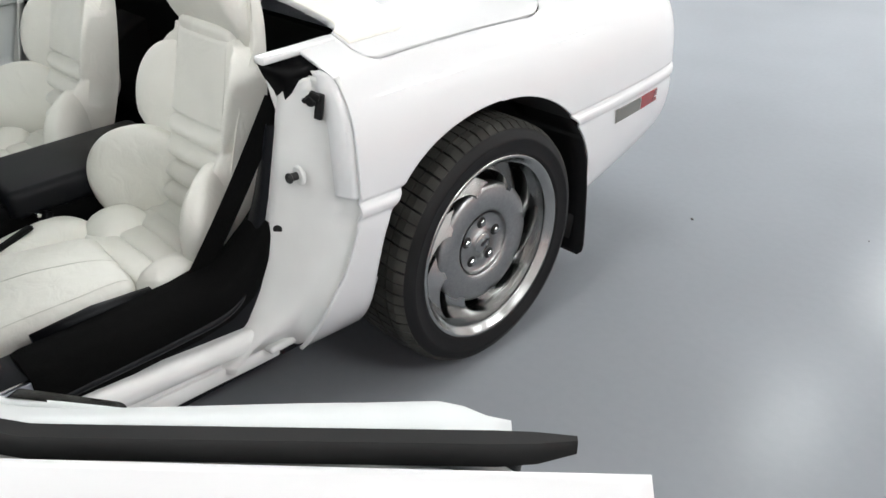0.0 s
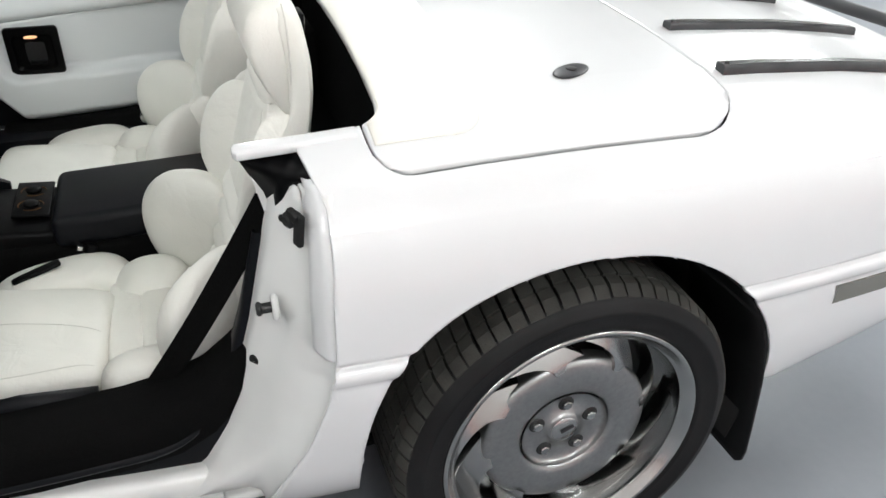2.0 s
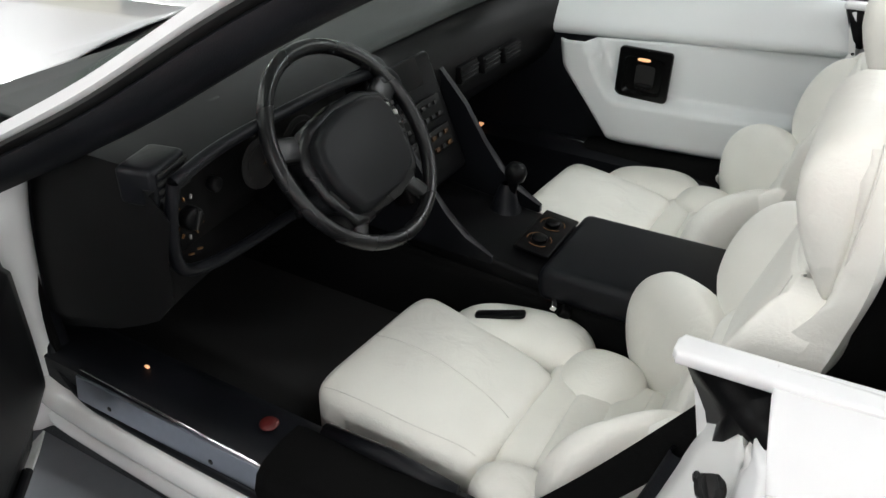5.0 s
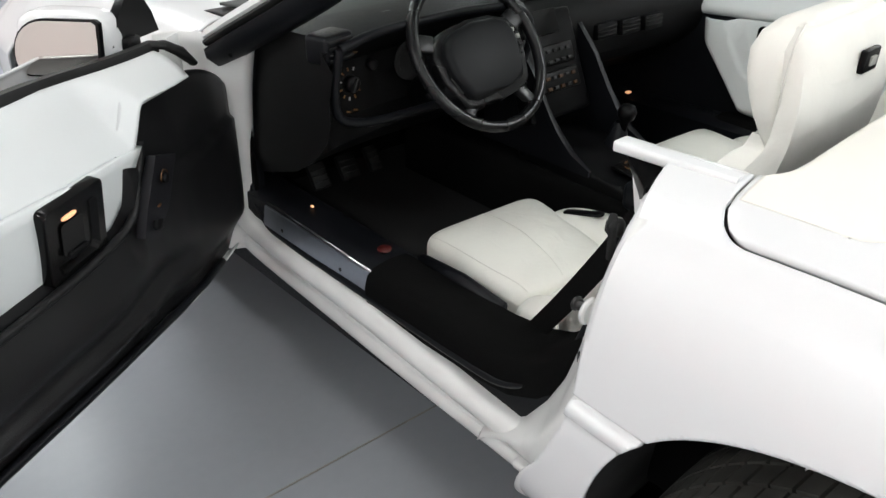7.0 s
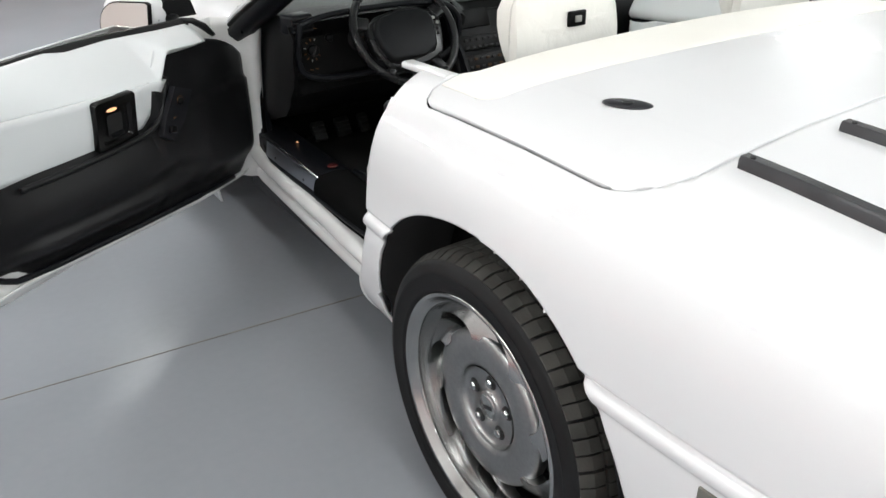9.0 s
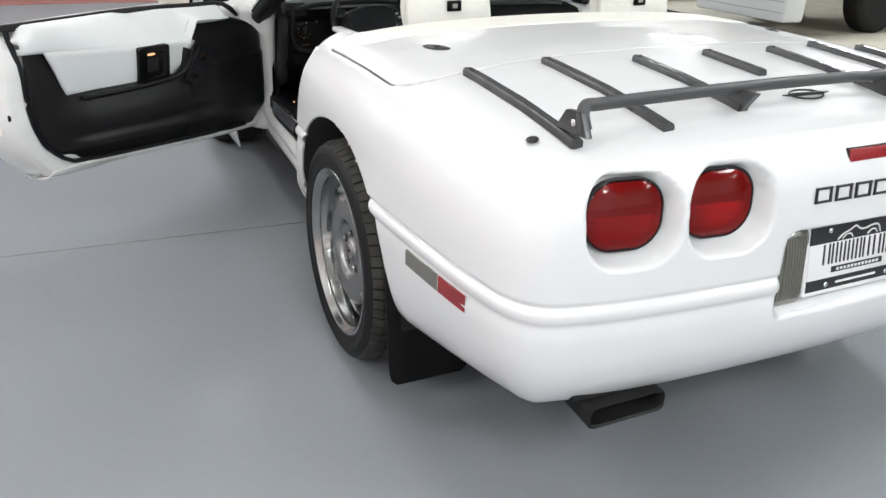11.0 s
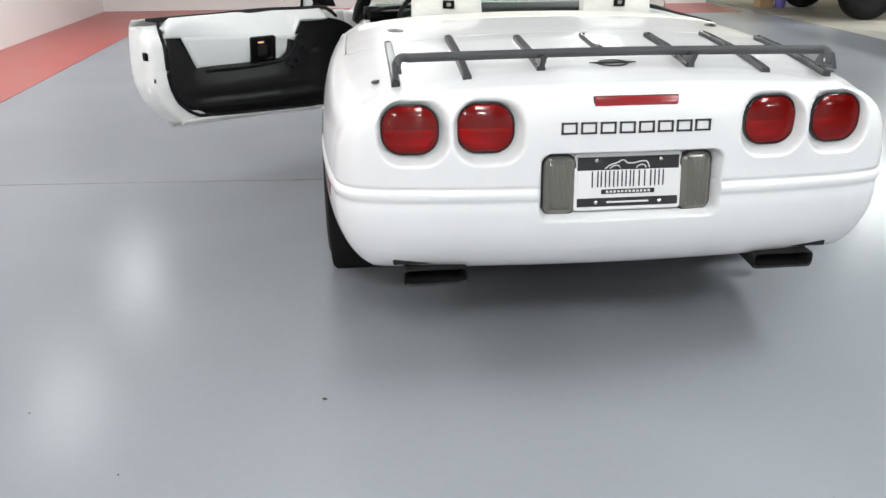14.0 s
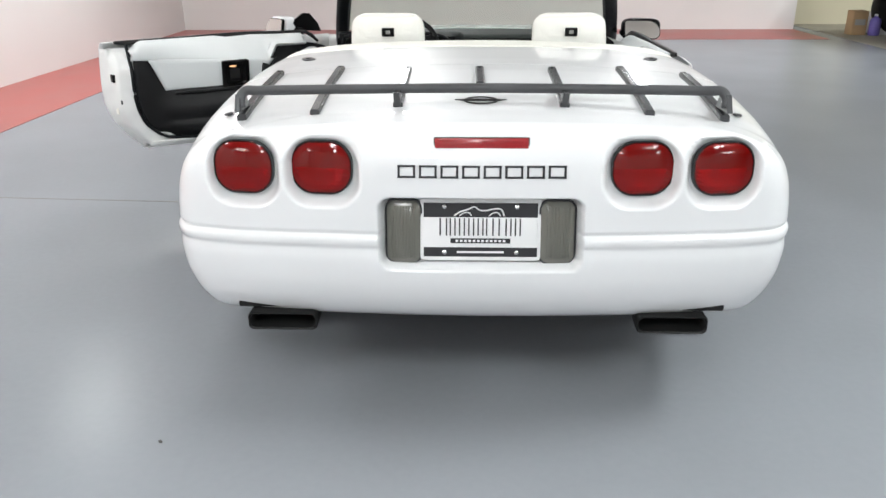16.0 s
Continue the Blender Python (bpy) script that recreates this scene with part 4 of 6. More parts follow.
    for q in As:
        for h in Zs:
            z = 0.330 + (trim_top(0.012 + 1.114 * q) - 0.330) * h
            front = 0.012 + 0.075 * math.exp(-((z - 0.33) / 0.045))
            a = front + (door_rear(z) - 0.115 - 0.06 * math.exp(-((z - 0.33) / 0.035)) - front) * q
            if not driver:
                z = 0.448 + (trim_top(0.4 + 0.7 * q) - 0.448) * h
                a0 = float(np.interp(z, [0.445, 0.47, 0.55, 0.66, 0.80], [0.62, 0.57, 0.51, 0.425, 0.385]))
                a1 = float(np.interp(z, [0.445, 0.475, 0.57, 0.75], [0.88, 0.955, 1.04, 1.10]))
                a = a0 + (a1 - a0) * q
            b = inner_b(a) + 0.012
            # armrest and pocket
            bulge = 0.0
            if driver:
                arm = step(0.30, 0.44, z) * step(0.665, 0.52, z) if a > 0.5 else step(0.30, 0.42, z) * step(0.80, 0.70, z)
                bulge = 0.042 * arm * step(1.10, 0.85, a) * (0.28 + 0.72 * step(0.34, 0.60, a))
                bulge -= 0.022 * step(0.42, 0.36, z)
                bulge += 0.010 * step(0.655, 0.648, z) * step(0.40, 0.30, a)
                bulge -= 0.020 * math.exp(-((z - 0.455) / 0.03) ** 2) * step(0.25, 0.45, a) * step(1.05, 0.9, a)
            else:
                top_z = 0.585 + 0.19 * step(0.58, 0.44, a)
                arm = step(0.435, 0.48, z) * step(top_z + 0.012, top_z - 0.012, z)
                bulge = 0.055 * arm * step(0.36, 0.44, a) * step(1.10, 0.98, a)
            v.append(P(a, b - bulge, z))
    label = "black moulded lower door trim with armrest and pocket" if driver else "white padded lower door trim with armrest"
    thicken(mesh_object("door_trim", v, flip(grid_faces(60, 40)), base, root, label), 0.006, 0)
    if not driver:
        rear = []
        for a in np.linspace(0.03, 1.08, 30):
            for z in np.linspace(0.33, trim_top(a) + 0.05, 12):
                rear.append(P(a, inner_b(a) + 0.026, z))
        thicken(mesh_object("lower_trim", rear, flip(grid_faces(30, 12)), M_BLACKVINYL, root, "black lower door trim"), 0.008, 0)
    # white roll along the top
    v = []
    roll = [(0.045, 0.0), (0.016, 0.001), (0.003, 0.008), (0.0, 0.020), (0.004, 0.040), (0.015, 0.062), (0.026, 0.078), (0.040, 0.088), (0.050, 0.090), (0.075, 0.088)]
    start = 0.236 if driver else 0.365
    spots = np.concatenate([np.linspace(start, 0.37, 8), np.linspace(0.38, 0.46, 14), np.linspace(0.48, 1.13, 30)])
    for a in spots:
        low_b = inner_b(a) - 0.012 if driver else float(np.interp(a, [0.1, 0.3, 0.7, 1.1], [0.02, 0.03, 0.062, 0.082]))
        crease = max(crease_z(a), trim_top(a) - 0.006) if driver else crease_z(a)
        high = door_top(a, driver) - 0.003 - (0.045 * step(1.065, 1.13, a) if driver else 0.0)
        if driver:
            b0, b1 = inner_b(a) - 0.004 - 0.014 * step(0.52, 0.42, a), float(np.interp(a, [0.2, 0.3, 0.45, 0.62, 1.2], [0.004, 0.030, 0.088, 0.155, 0.160]))
            puff = 0.006 + 0.026 * step(0.6, 1.1, a)
            for i in range(24):
                u = min(1.0, max(0.0, (i - 1) / 21))
                out = puff * math.sin(math.pi * u) ** 0.7
                tuck = 0.03 if i == 0 else (0.02 if i == 23 else 0.0)
                v.append(P(a, b0 + (b1 - b0) * u - 0.72 * out + tuck, crease + (high - crease) * u + 0.69 * out - 0.2 * tuck))
            continue
        for b, z in spline([(b, z, 0) for b, z in roll], 24)[:, :2]:
            h = min(1, max(0, (z - 0.02) / 0.07))
            v.append(P(a, (low_b + b) * (1 - h) + (0.098 + b) * h, crease + (high - crease) * z / 0.09))
    roll_ob = mesh_object("door_roll", v, flip(grid_faces(52, 24)), white, root, "white padded vinyl roll along the door top")
    thicken(roll_ob, 0.02, 1)
    if driver:
        panel = []
        for i in range(25):
            for k in range(9):
                q, h = i / 24, k / 8
                z0 = crease_z(0.43 + 0.62 * q) + 0.004
                zb = 0.628 - 0.012 * math.sin(math.pi * q)
                z = zb + (z0 - zb) * h
                a = (0.535 - 0.107 * h ** 0.9) + (0.450 + 0.075 * h + 0.107 * h ** 0.9) * q
                panel.append(P(a, inner_b(a) - 0.010 + 0.022 * (1 - h) - 0.004 * math.sin(math.pi * h), z))
        thicken(mesh_object("door_panel", panel, flip(grid_faces(25, 9)), white, root, "white vinyl door panel"), 0.012, 0)
        tilted = Matrix(((0.93, 0, -0.36, 0.400), (0, 1, 0, 0.034), (0.36, 0, 0.93, 0.648), (0, 0, 0, 1)))
        upright = Matrix(((1, 0, 0, 0), (0, 0, -1, 0.006), (0, 1, 0, 0), (0, 0, 0, 1)))
        sw = prism([(-0.045, 0.066), (0.045, 0.066), (0.082, -0.030), (0.092, -0.080), (0.040, -0.088), (-0.012, -0.030)], 0.020, 0.006, 2, tilted @ upright)
        part("switch_panel", sw, M_PANEL, root, "dark grey mirror switch panel", sharp=40)
        at = lambda u, w, d=0.018: tuple(tilted @ Vector((u, d, w)))
        knob = part("mirror_knob", cyl(0.0105, 0.012, 20, 0.003, axis="y", at=at(0.032, 0.026)), M_BLACK, root, "round black mirror knob")
        dial = tube([at(0.032 + 0.016 * math.cos(t), 0.026 + 0.016 * math.sin(t), 0.0165) for t in np.linspace(-0.4, 3.5, 14)], 0.0008, 5)
        part("knob_dial", dial, M_AMBERMARK, knob)
        part("switch_mark", box(0.010, 0.003, 0.003, at=at(0.056, -0.022, 0.0165)), M_AMBERMARK, root)
        part("window_switch", box(0.030, 0.010, 0.020, 0.004, at=at(0.062, -0.056, 0.017), rot=(0, -21, 0)), M_BLACK, root, "black rocker window switch", sharp=50)
        line = spline([(0.418, 0.752, 0), (0.428, 0.730, 0), (0.443, 0.702, 0), (0.476, 0.660, 0), (0.522, 0.630, 0), (0.60, 0.620, 0), (0.75, 0.614, 0), (0.95, 0.616, 0)], 44)[:, :2]
        rim = [P(a, inner_b(a) + 0.006 - 0.014 * step(0.80, 0.73, z) - 0.012 * step(0.70, 0.64, z), z) for a, z in line]
        part("trim_edge", tube(rim, 0.008, 8), M_DOORBLACK, root, "black rolled edge of the trim")
        part("roll_end", tube([P(0.232, 0.022, 0.872), P(0.205, 0.004, 0.866), P(0.178, -0.014, 0.846), P(0.150, -0.026, 0.815)], [0.010, 0.016, 0.018, 0.012], 10, flat=0.6), M_RUBBER, root, "black rubber end of the window seal")
    # pull plate with its recess and lamp
    pull_a = 0.638 if driver else 0.632
    pb = inner_b(pull_a) - (0.017 if driver else 0.012)
    pz = 0.688 if driver else 0.654
    plate_m = Matrix.Translation(P(pull_a, pb, pz)) @ pose(0, 0, 0, -8 if driver else 0, 0, -9 if driver else 0)
    def plate_part(name, bm, mat, parent, label="", **more):
        bmesh.ops.transform(bm, matrix=plate_m, verts=bm.verts)
        bmesh.ops.recalc_face_normals(bm, faces=bm.faces)
        return part(name, bm, mat, parent, label, **more)
    ring = bmesh.new()
    loops = []
    for w, h, r, out in ((0.142, 0.136, 0.010, -0.014 if driver else -0.006), (0.142, 0.136, 0.010, 0.004), (0.139, 0.133, 0.009, 0.006), (0.106, 0.100, 0.012, 0.006), (0.103, 0.097, 0.012, 0.004), (0.094, 0.086, 0.014, -0.004)):
        loops.append([ring.verts.new(P(u, -out, w2 - (0.004 if w < 0.12 else 0.0))) for u, w2 in rounded(w, h, r, 3)])
    for l0, l1 in zip(loops, loops[1:]):
        for c in range(len(l0)):
            ring.faces.new((l0[c], l0[(c + 1) % len(l0)], l1[(c + 1) % len(l0)], l1[c]))
    ring.faces.new(loops[-1])
    pull = plate_part("door_pull", ring, M_GLOSSBLACK, root, "glossy black door pull plate with a courtesy lamp", sharp=40)
    plate_part("pull_cup", prism(rounded(0.052, 0.058, 0.008, 3), 0.002, 0.0005, 1, pose(P(0.004, -0.004, 0)[0], P(0, 0.000, 0)[1], -0.004, 90, 0, 0)), M_DARK, pull, sharp=40)
    plate_part("pull_lever", box(0.044, 0.008, 0.014, 0.004, at=P(0.004, -0.006, -0.030)), M_BLACK, pull, sharp=50)
    plate_part("courtesy_lamp", pad(0.036, 0.008, 0.009, 0.9, at=P(0.016 if driver else -0.002, -0.005, 0.040), n=10), M_GLOW, pull, "small lit warm courtesy lamp")
    # window slot seals
    seal = [P(a, float(np.interp(a, [0.2, 0.3, 0.45, 0.7], [0.02, 0.043, 0.104, 0.176])) if driver else 0.182, door_top(a, driver) + 0.002 + 0.009 * step(0.75, 0.5, a)) for a in np.linspace(0.215, 1.18, 30)]
    part("window_seal", sweep([(-0.012, -0.022), (-0.012, -0.006), (-0.008, 0.000), (0.008, 0.000), (0.012, -0.005), (0.012, -0.022)], [(p, (0, sg * w, 0), (0, 0, 0.4 + 0.6 * w)) for p, w in zip(seal, [1.0] * 28 + [0.85, 0.35])]), M_RUBBER, root, "black rubber window slot seal", sharp=40)
    # mirror
    mb = 0.165 if driver else 0.235
    ma, mz = (0.300, 0.880) if driver else (0.245, 0.884)
    wide, tall = (0.158, 0.100) if driver else (0.178, 0.090)
    head = pad(0.090, wide + 0.024, tall + 0.022, 0.5, at=P(ma - 0.054, mb, mz), n=18)
    house = part("mirror_housing", head, M_PAINT if driver else M_BLACK, root, "white door mirror housing" if driver else "black-edged door mirror housing")
    def glass_outline(w, h):
        """Round outer end, straight slanted inner end."""
        pts = [(-w / 2 + 0.006, -h * 0.47), (-w / 2, -h * 0.40), (-w / 2 - 0.004, h * 0.44), (-w / 2 + 0.004, h / 2)]
        pts += [(w * 0.10 + w * 0.40 * math.sin(t), h / 2 - h * 0.62 * (1 - math.cos(t))) for t in np.linspace(0, math.pi / 2, 8)]
        pts += [(w * 0.34 + w * 0.16 * math.cos(t), -h * 0.22 - h * 0.26 * math.sin(t)) for t in np.linspace(0.15, math.pi / 2, 6)]
        return pts
    tip = Matrix.Translation(P(ma, mb, mz)) @ pose(0, 0, 0, 0, -8, 0) @ Matrix(((0, 0, 1, 0), (sg, 0, 0, 0), (0, 1, 0, 0), (0, 0, 0, 1)))
    edge_bm = prism(glass_outline(wide + 0.008, tall + 0.008), 0.014, 0.002, 2, tip @ Matrix.Translation((0, 0, -0.006)))
    bmesh.ops.recalc_face_normals(edge_bm, faces=edge_bm.faces)
    part("mirror_rim", edge_bm, M_BLACK, house, sharp=40)
    glass_bm = prism(glass_outline(wide, tall), 0.003, 0.0005, 1, tip @ Matrix.Translation((0, 0, 0.0075)))
    bmesh.ops.recalc_face_normals(glass_bm, faces=glass_bm.faces)
    part("mirror_glass", glass_bm, M_MIRROR, house, "mirror glass", smooth=False)
    sail = prism([(0.06, 0.855), (0.27, 0.875), (0.22, 0.93), (0.17, 0.958), (0.13, 0.955), (0.08, 0.90)], 0.02, 0.004, 2, Matrix.Translation(P(0, 0.075 if driver else 0.10, 0)) @ pose(0, 0, 0, 90, 0, 0))
    part("mirror_sail", sail, M_BLACK, root, "black triangular mirror base", sharp=40)
    part("mirror_arm", box(0.05, 0.12, 0.030, 0.01, at=P(0.21, mb - 0.05, 0.868)), M_BLACK, root)
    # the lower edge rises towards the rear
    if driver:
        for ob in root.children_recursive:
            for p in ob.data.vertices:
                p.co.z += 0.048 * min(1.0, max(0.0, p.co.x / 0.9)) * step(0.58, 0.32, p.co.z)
    return root


M_GLOW = material("lamp_glow", (1.0, 0.6, 0.3), 0.3, emit=(1.0, 0.47, 0.24), power=0.7)
M_MIRROR = material("mirror_glass", (0.66, 0.63, 0.60), 0.02, metal=1.0)
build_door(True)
build_door(False)


# ---- seats ----
def drape(ob, pts, towards, lift=0.0006):
    """Lay points on a part's surface along a direction."""
    tree = BVHTree.FromPolygons([v.co for v in ob.data.vertices], [tuple(p.vertices) for p in ob.data.polygons])
    out = []
    d = Vector(towards).normalized()
    for p in pts:
        hit = tree.ray_cast(Vector(p) - d * 0.5, d)
        if hit[0]:
            out.append(tuple(hit[0] - d * lift))
    return out


def stitch(ob, pts, towards, seat, radius=0.0009):
    line = drape(ob, spline(pts, 40), towards)
    if len(line) > 4:
        part("seam", tube(line, radius, 5), M_STITCH, seat)


def build_seat(cx, back=0.0, switch=True):
    """A sports seat; back shifts its cushion rearwards."""
    seat = empty("seat", (cx, 0, 0), parent=car)
    k = 1
    cush = pad(0.362, 0.342 - back, 0.156, 0.30, at=(-0.012 * k, 0.952 - back / 2, 0.369), rot=(-1, 0, -4 * k), n=26, e2=0.26)
    for v in cush.verts:
        q = min(1.0, max(0.0, (v.co.y - 0.80) / 0.30))
        v.co.z += 0.010 * math.sin(math.pi * q) * (1 - (v.co.x / 0.2) ** 2) if v.co.z > 0.40 else 0.0
        v.co.x -= k * 0.085 * (1 - q) * max(0.0, k * v.co.x / 0.176)
    cushion = part("seat_cushion", cush, M_LEATHER, seat, "white leather seat cushion")
    if switch:
        stitch(cushion, [(-0.004 * k, 1.105 - back, 0), (-0.014 * k, 1.0, 0), (-0.040 * k, 0.90, 0), (-0.075 * k, 0.80, 0)], (0, 0, -1), seat)
    stitch(cushion, [(-0.162 * k, 1.108 - back, 0), (-0.166 * k, 1.02, 0), (-0.172 * k, 0.92, 0), (-0.172 * k, 0.81, 0)], (0, 0, -1), seat)
    for i, y in enumerate((0.757, 0.695, 0.635, 0.585)):
        part("cushion_rib", pad(0.31, 0.076, 0.10, 0.5, at=(-0.012 * k, y, 0.381 + 0.004 * i), n=16, e2=0.32), M_LEATHER, seat)
    part("cushion_base", box(0.40, 0.50, 0.16, 0.05, 3, at=(0, 0.82, 0.285)), M_LEATHER, seat)
    bolster = part("side_bolster", pad(0.165, 0.300 - back, 0.196, 0.66, at=(0.156 * k, 0.884 - back, 0.360), rot=(-3, 8 * k, 9 * k), n=24, e2=0.72), M_LEATHER, seat, "rounded white leather thigh bolster")
    part("side_bolster", pad(0.150, 0.165, 0.17, 0.8, at=(0.112 * k, 0.702, 0.380), n=18, e2=0.85), M_LEATHER, seat)
    part("side_bolster", pad(0.10, 0.25, 0.15, 0.7, at=(-0.192 * k, 0.680, 0.386), rot=(6, -10 * k, 0), n=20), M_LEATHER, seat)
    panel = drape(bolster, [(0.148 * k, 0.925, 0)], (0, 0, -1))
    if switch:
        part("seat_switch", prism(rounded(0.026, 0.098, 0.008, 4), 0.006, 0.002, 2, pose(panel[0][0], panel[0][1], panel[0][2] - 0.0005, -12, 4 * k, 14 * k)), M_BLACK, seat, "black seat switch panel", sharp=50)
    # backrest
    tilt = -16
    yc = lambda z: 0.555 - 0.29 * (z - 0.5)
    oval = lambda z, c, h: math.sqrt(max(0.0, 1 - ((z - c) / h) ** 2))
    nz, nu = 90, 65
    v = []
    for i in range(nz):
        z = 0.385 + (0.875 - 0.385) * i / (nz - 1)
        wing, shoulder = oval(z, 0.515, 0.13) ** 0.7, oval(z, 0.735, 0.12) ** 0.7
        width = max(0.145, 0.145 + 0.035 * wing, 0.140 + 0.030 * shoulder) - 0.018 * step(0.80, 0.875, z)
        lift = max(0.012, 0.070 * wing, 0.038 * shoulder)
        for c in range(nu):
            sx = -1 + 2 * c / (nu - 1)
            u = abs(sx)
            if u < 0.72:
                x = 0.117 * sx / 0.72
                if z < 0.672:
                    soft = 0.034 * abs(math.sin(math.pi * (z - 0.40) / 0.0545)) ** 0.6 - 0.010
                else:
                    soft = 0.016 if z < 0.865 else 0.006
                y = yc(z) + soft * (1 - (u / 0.72) ** 6)
                if 0.668 < z < 0.677:
                    y -= 0.005
            else:
                q = (u - 0.72) / 0.28
                x = math.copysign(0.117 + (width - 0.117) * math.sin(q * math.pi / 2) ** 0.8, sx)
                y = yc(z) - 0.006 + (lift * math.sin(min(1, q / 0.55) * math.pi / 2) ** 0.9 if q < 0.55 else lift - (lift + 0.035) * (1 - math.cos((q - 0.55) / 0.45 * math.pi / 2)) ** 1.1)
            v.append((x, y, z))
    rest = mesh_object("seat_backrest", v, grid_faces(nz, nu), M_LEATHER, seat, "white leather backrest with horizontal ribs")
    for e in (-1, 1):
        stitch(rest, [(0.112 * e, 0, 0.40), (0.113 * e, 0, 0.52), (0.113 * e, 0, 0.66), (0.110 * e, 0, 0.78), (0.105 * e, 0, 0.86)], (0, -1, 0), seat)
        part("wing", pad(0.088, 0.268, 0.272, 0.92, at=((0.160 if e == k else 0.150) * e, 0.590 - 0.012 * (e != k), 0.503 - 0.022 * (e != k)), rot=(-12, 0, -38 * e), n=26, e2=0.6), M_LEATHER, seat, "round padded white leather side wing")
        tall = pad(0.100, 0.225, 0.275, 0.90, n=26, e2=0.7) if e == k else pad(0.070, 0.110, 0.220, 0.90, n=24, e2=0.7)
        for v in tall.verts:
            q = v.co.z / 0.165
            v.co.y *= 1 - 0.25 * max(0.0, q) ** 1.2
            v.co.y -= 0.020 * max(0.0, q)
        bmesh.ops.transform(tall, matrix=pose(0.130 * e, 0.468, 0.692, -17, 4 * e, -38 * e) if e == k else pose(0.128 * e, 0.465, 0.650, -15, 4 * e, -30 * e), verts=tall.verts)
        part("wing", tall, M_LEATHER, seat, "tall padded white leather shoulder wing")
    stitch(rest, [(-0.11, 0, 0.673), (0, 0, 0.673), (0.11, 0, 0.673)], (0, -1, 0), seat)
    part("neck_roll", pad(0.23, 0.06, 0.06, 0.5, at=(0, yc(0.88) - 0.015, 0.872), rot=(tilt, 0, 0), n=12), M_LEATHER, seat)
    shell = bmesh.new()
    prof = [(0.30, 0.60, 0.17), (0.42, 0.50, 0.175), (0.60, 0.425, 0.175), (0.78, 0.385, 0.166), (0.84, 0.373, 0.156), (0.88, 0.367, 0.152), (0.93, 0.366, 0.150), (0.97, 0.371, 0.148), (1.005, 0.378, 0.144), (1.022, 0.385, 0.138), (1.034, 0.393, 0.126)]
    rows = []
    for z, y, hw in spline(prof, 28):
        depth = 0.078 - 0.020 * step(0.78, 0.88, z) - 0.016 * step(1.0, 1.034, z)
        deep = depth + 0.040 * step(0.40, 0.52, z) * step(0.90, 0.62, z)
        sec = [(hw * u, 0.008 * u * u + 0.010 * abs(u) ** 8) for u in np.linspace(-1, 1, 11)]
        sec += [(hw * (1.0 + 0.010 * math.sin(math.pi * q)), 0.018 + (deep - 0.030) * q) for q in (0.25, 0.5, 0.75, 1.0)]
        sec += [(hw * u, deep - 0.045 * step(0.90, 0.82, z) * (1 - abs(u) ** 5) - 0.012 * abs(u) ** 12) for u in np.linspace(0.985, -0.985, 15)]
        sec += [(-hw * (1.0 + 0.010 * math.sin(math.pi * q)), 0.018 + (deep - 0.030) * q) for q in (1.0, 0.75, 0.5, 0.25)]
        rows.append([shell.verts.new((x, y + yy, z)) for x, yy in sec])
    for r0, r1 in zip(rows, rows[1:]):
        for c in range(len(r0)):
            shell.faces.new((r0[c], r0[(c + 1) % len(r0)], r1[(c + 1) % len(r0)], r1[c]))
    shell.faces.new(rows[0][::-1])
    shell.faces.new(rows[-1])
    part("seat_shell", shell, M_LEATHER, seat, "white leather seat back shell", sharp=60)
    head = bmesh.new()
    rows = []
    for z, y, hw, dp in ((0.850, 0.441, 0.128, 0.012), (0.875, 0.441, 0.139, 0.026), (0.905, 0.441, 0.145, 0.044), (0.935, 0.441, 0.148, 0.058), (0.965, 0.441, 0.149, 0.068), (0.995, 0.441, 0.147, 0.071), (1.02, 0.441, 0.139, 0.062), (1.038, 0.441, 0.122, 0.046), (1.047, 0.443, 0.098, 0.026)):
        sec = rounded(2 * hw, dp, dp * 0.36, 6)
        rows.append([head.verts.new((x, y + yy + dp / 2 - 0.031, z)) for x, yy in sec])
    for r0, r1 in zip(rows, rows[1:]):
        for c in range(len(r0)):
            head.faces.new((r0[c], r0[(c + 1) % len(r0)], r1[(c + 1) % len(r0)], r1[c]))
    head.faces.new(rows[0][::-1])
    head.faces.new(rows[-1])
    part("headrest", head, M_LEATHER, seat, "white leather headrest pad", sharp=70)
    for e in (1, -1):
        part("piping", tube(spline([(0.129 * e, 0.4125, 0.850), (0.147 * e, 0.4125, 0.91), (0.1505 * e, 0.4125, 0.965), (0.142 * e, 0.413, 1.018), (0.122 * e, 0.414, 1.039)], 16), 0.0018, 6), M_STITCH, seat)
    guide = box(0.050, 0.010, 0.034, 0.003, at=(0.004 * k, 0.367, 0.977))
    part("belt_guide", guide, M_BLACK, seat, "small black rectangular belt guide")
    part("belt_guide_slot", box(0.018, 0.004, 0.014, 0.001, at=(0.004 * k, 0.361, 0.977)), M_SEAM, seat)
    return seat


build_seat(-0.370)
build_seat(0.376, 0.035, False)

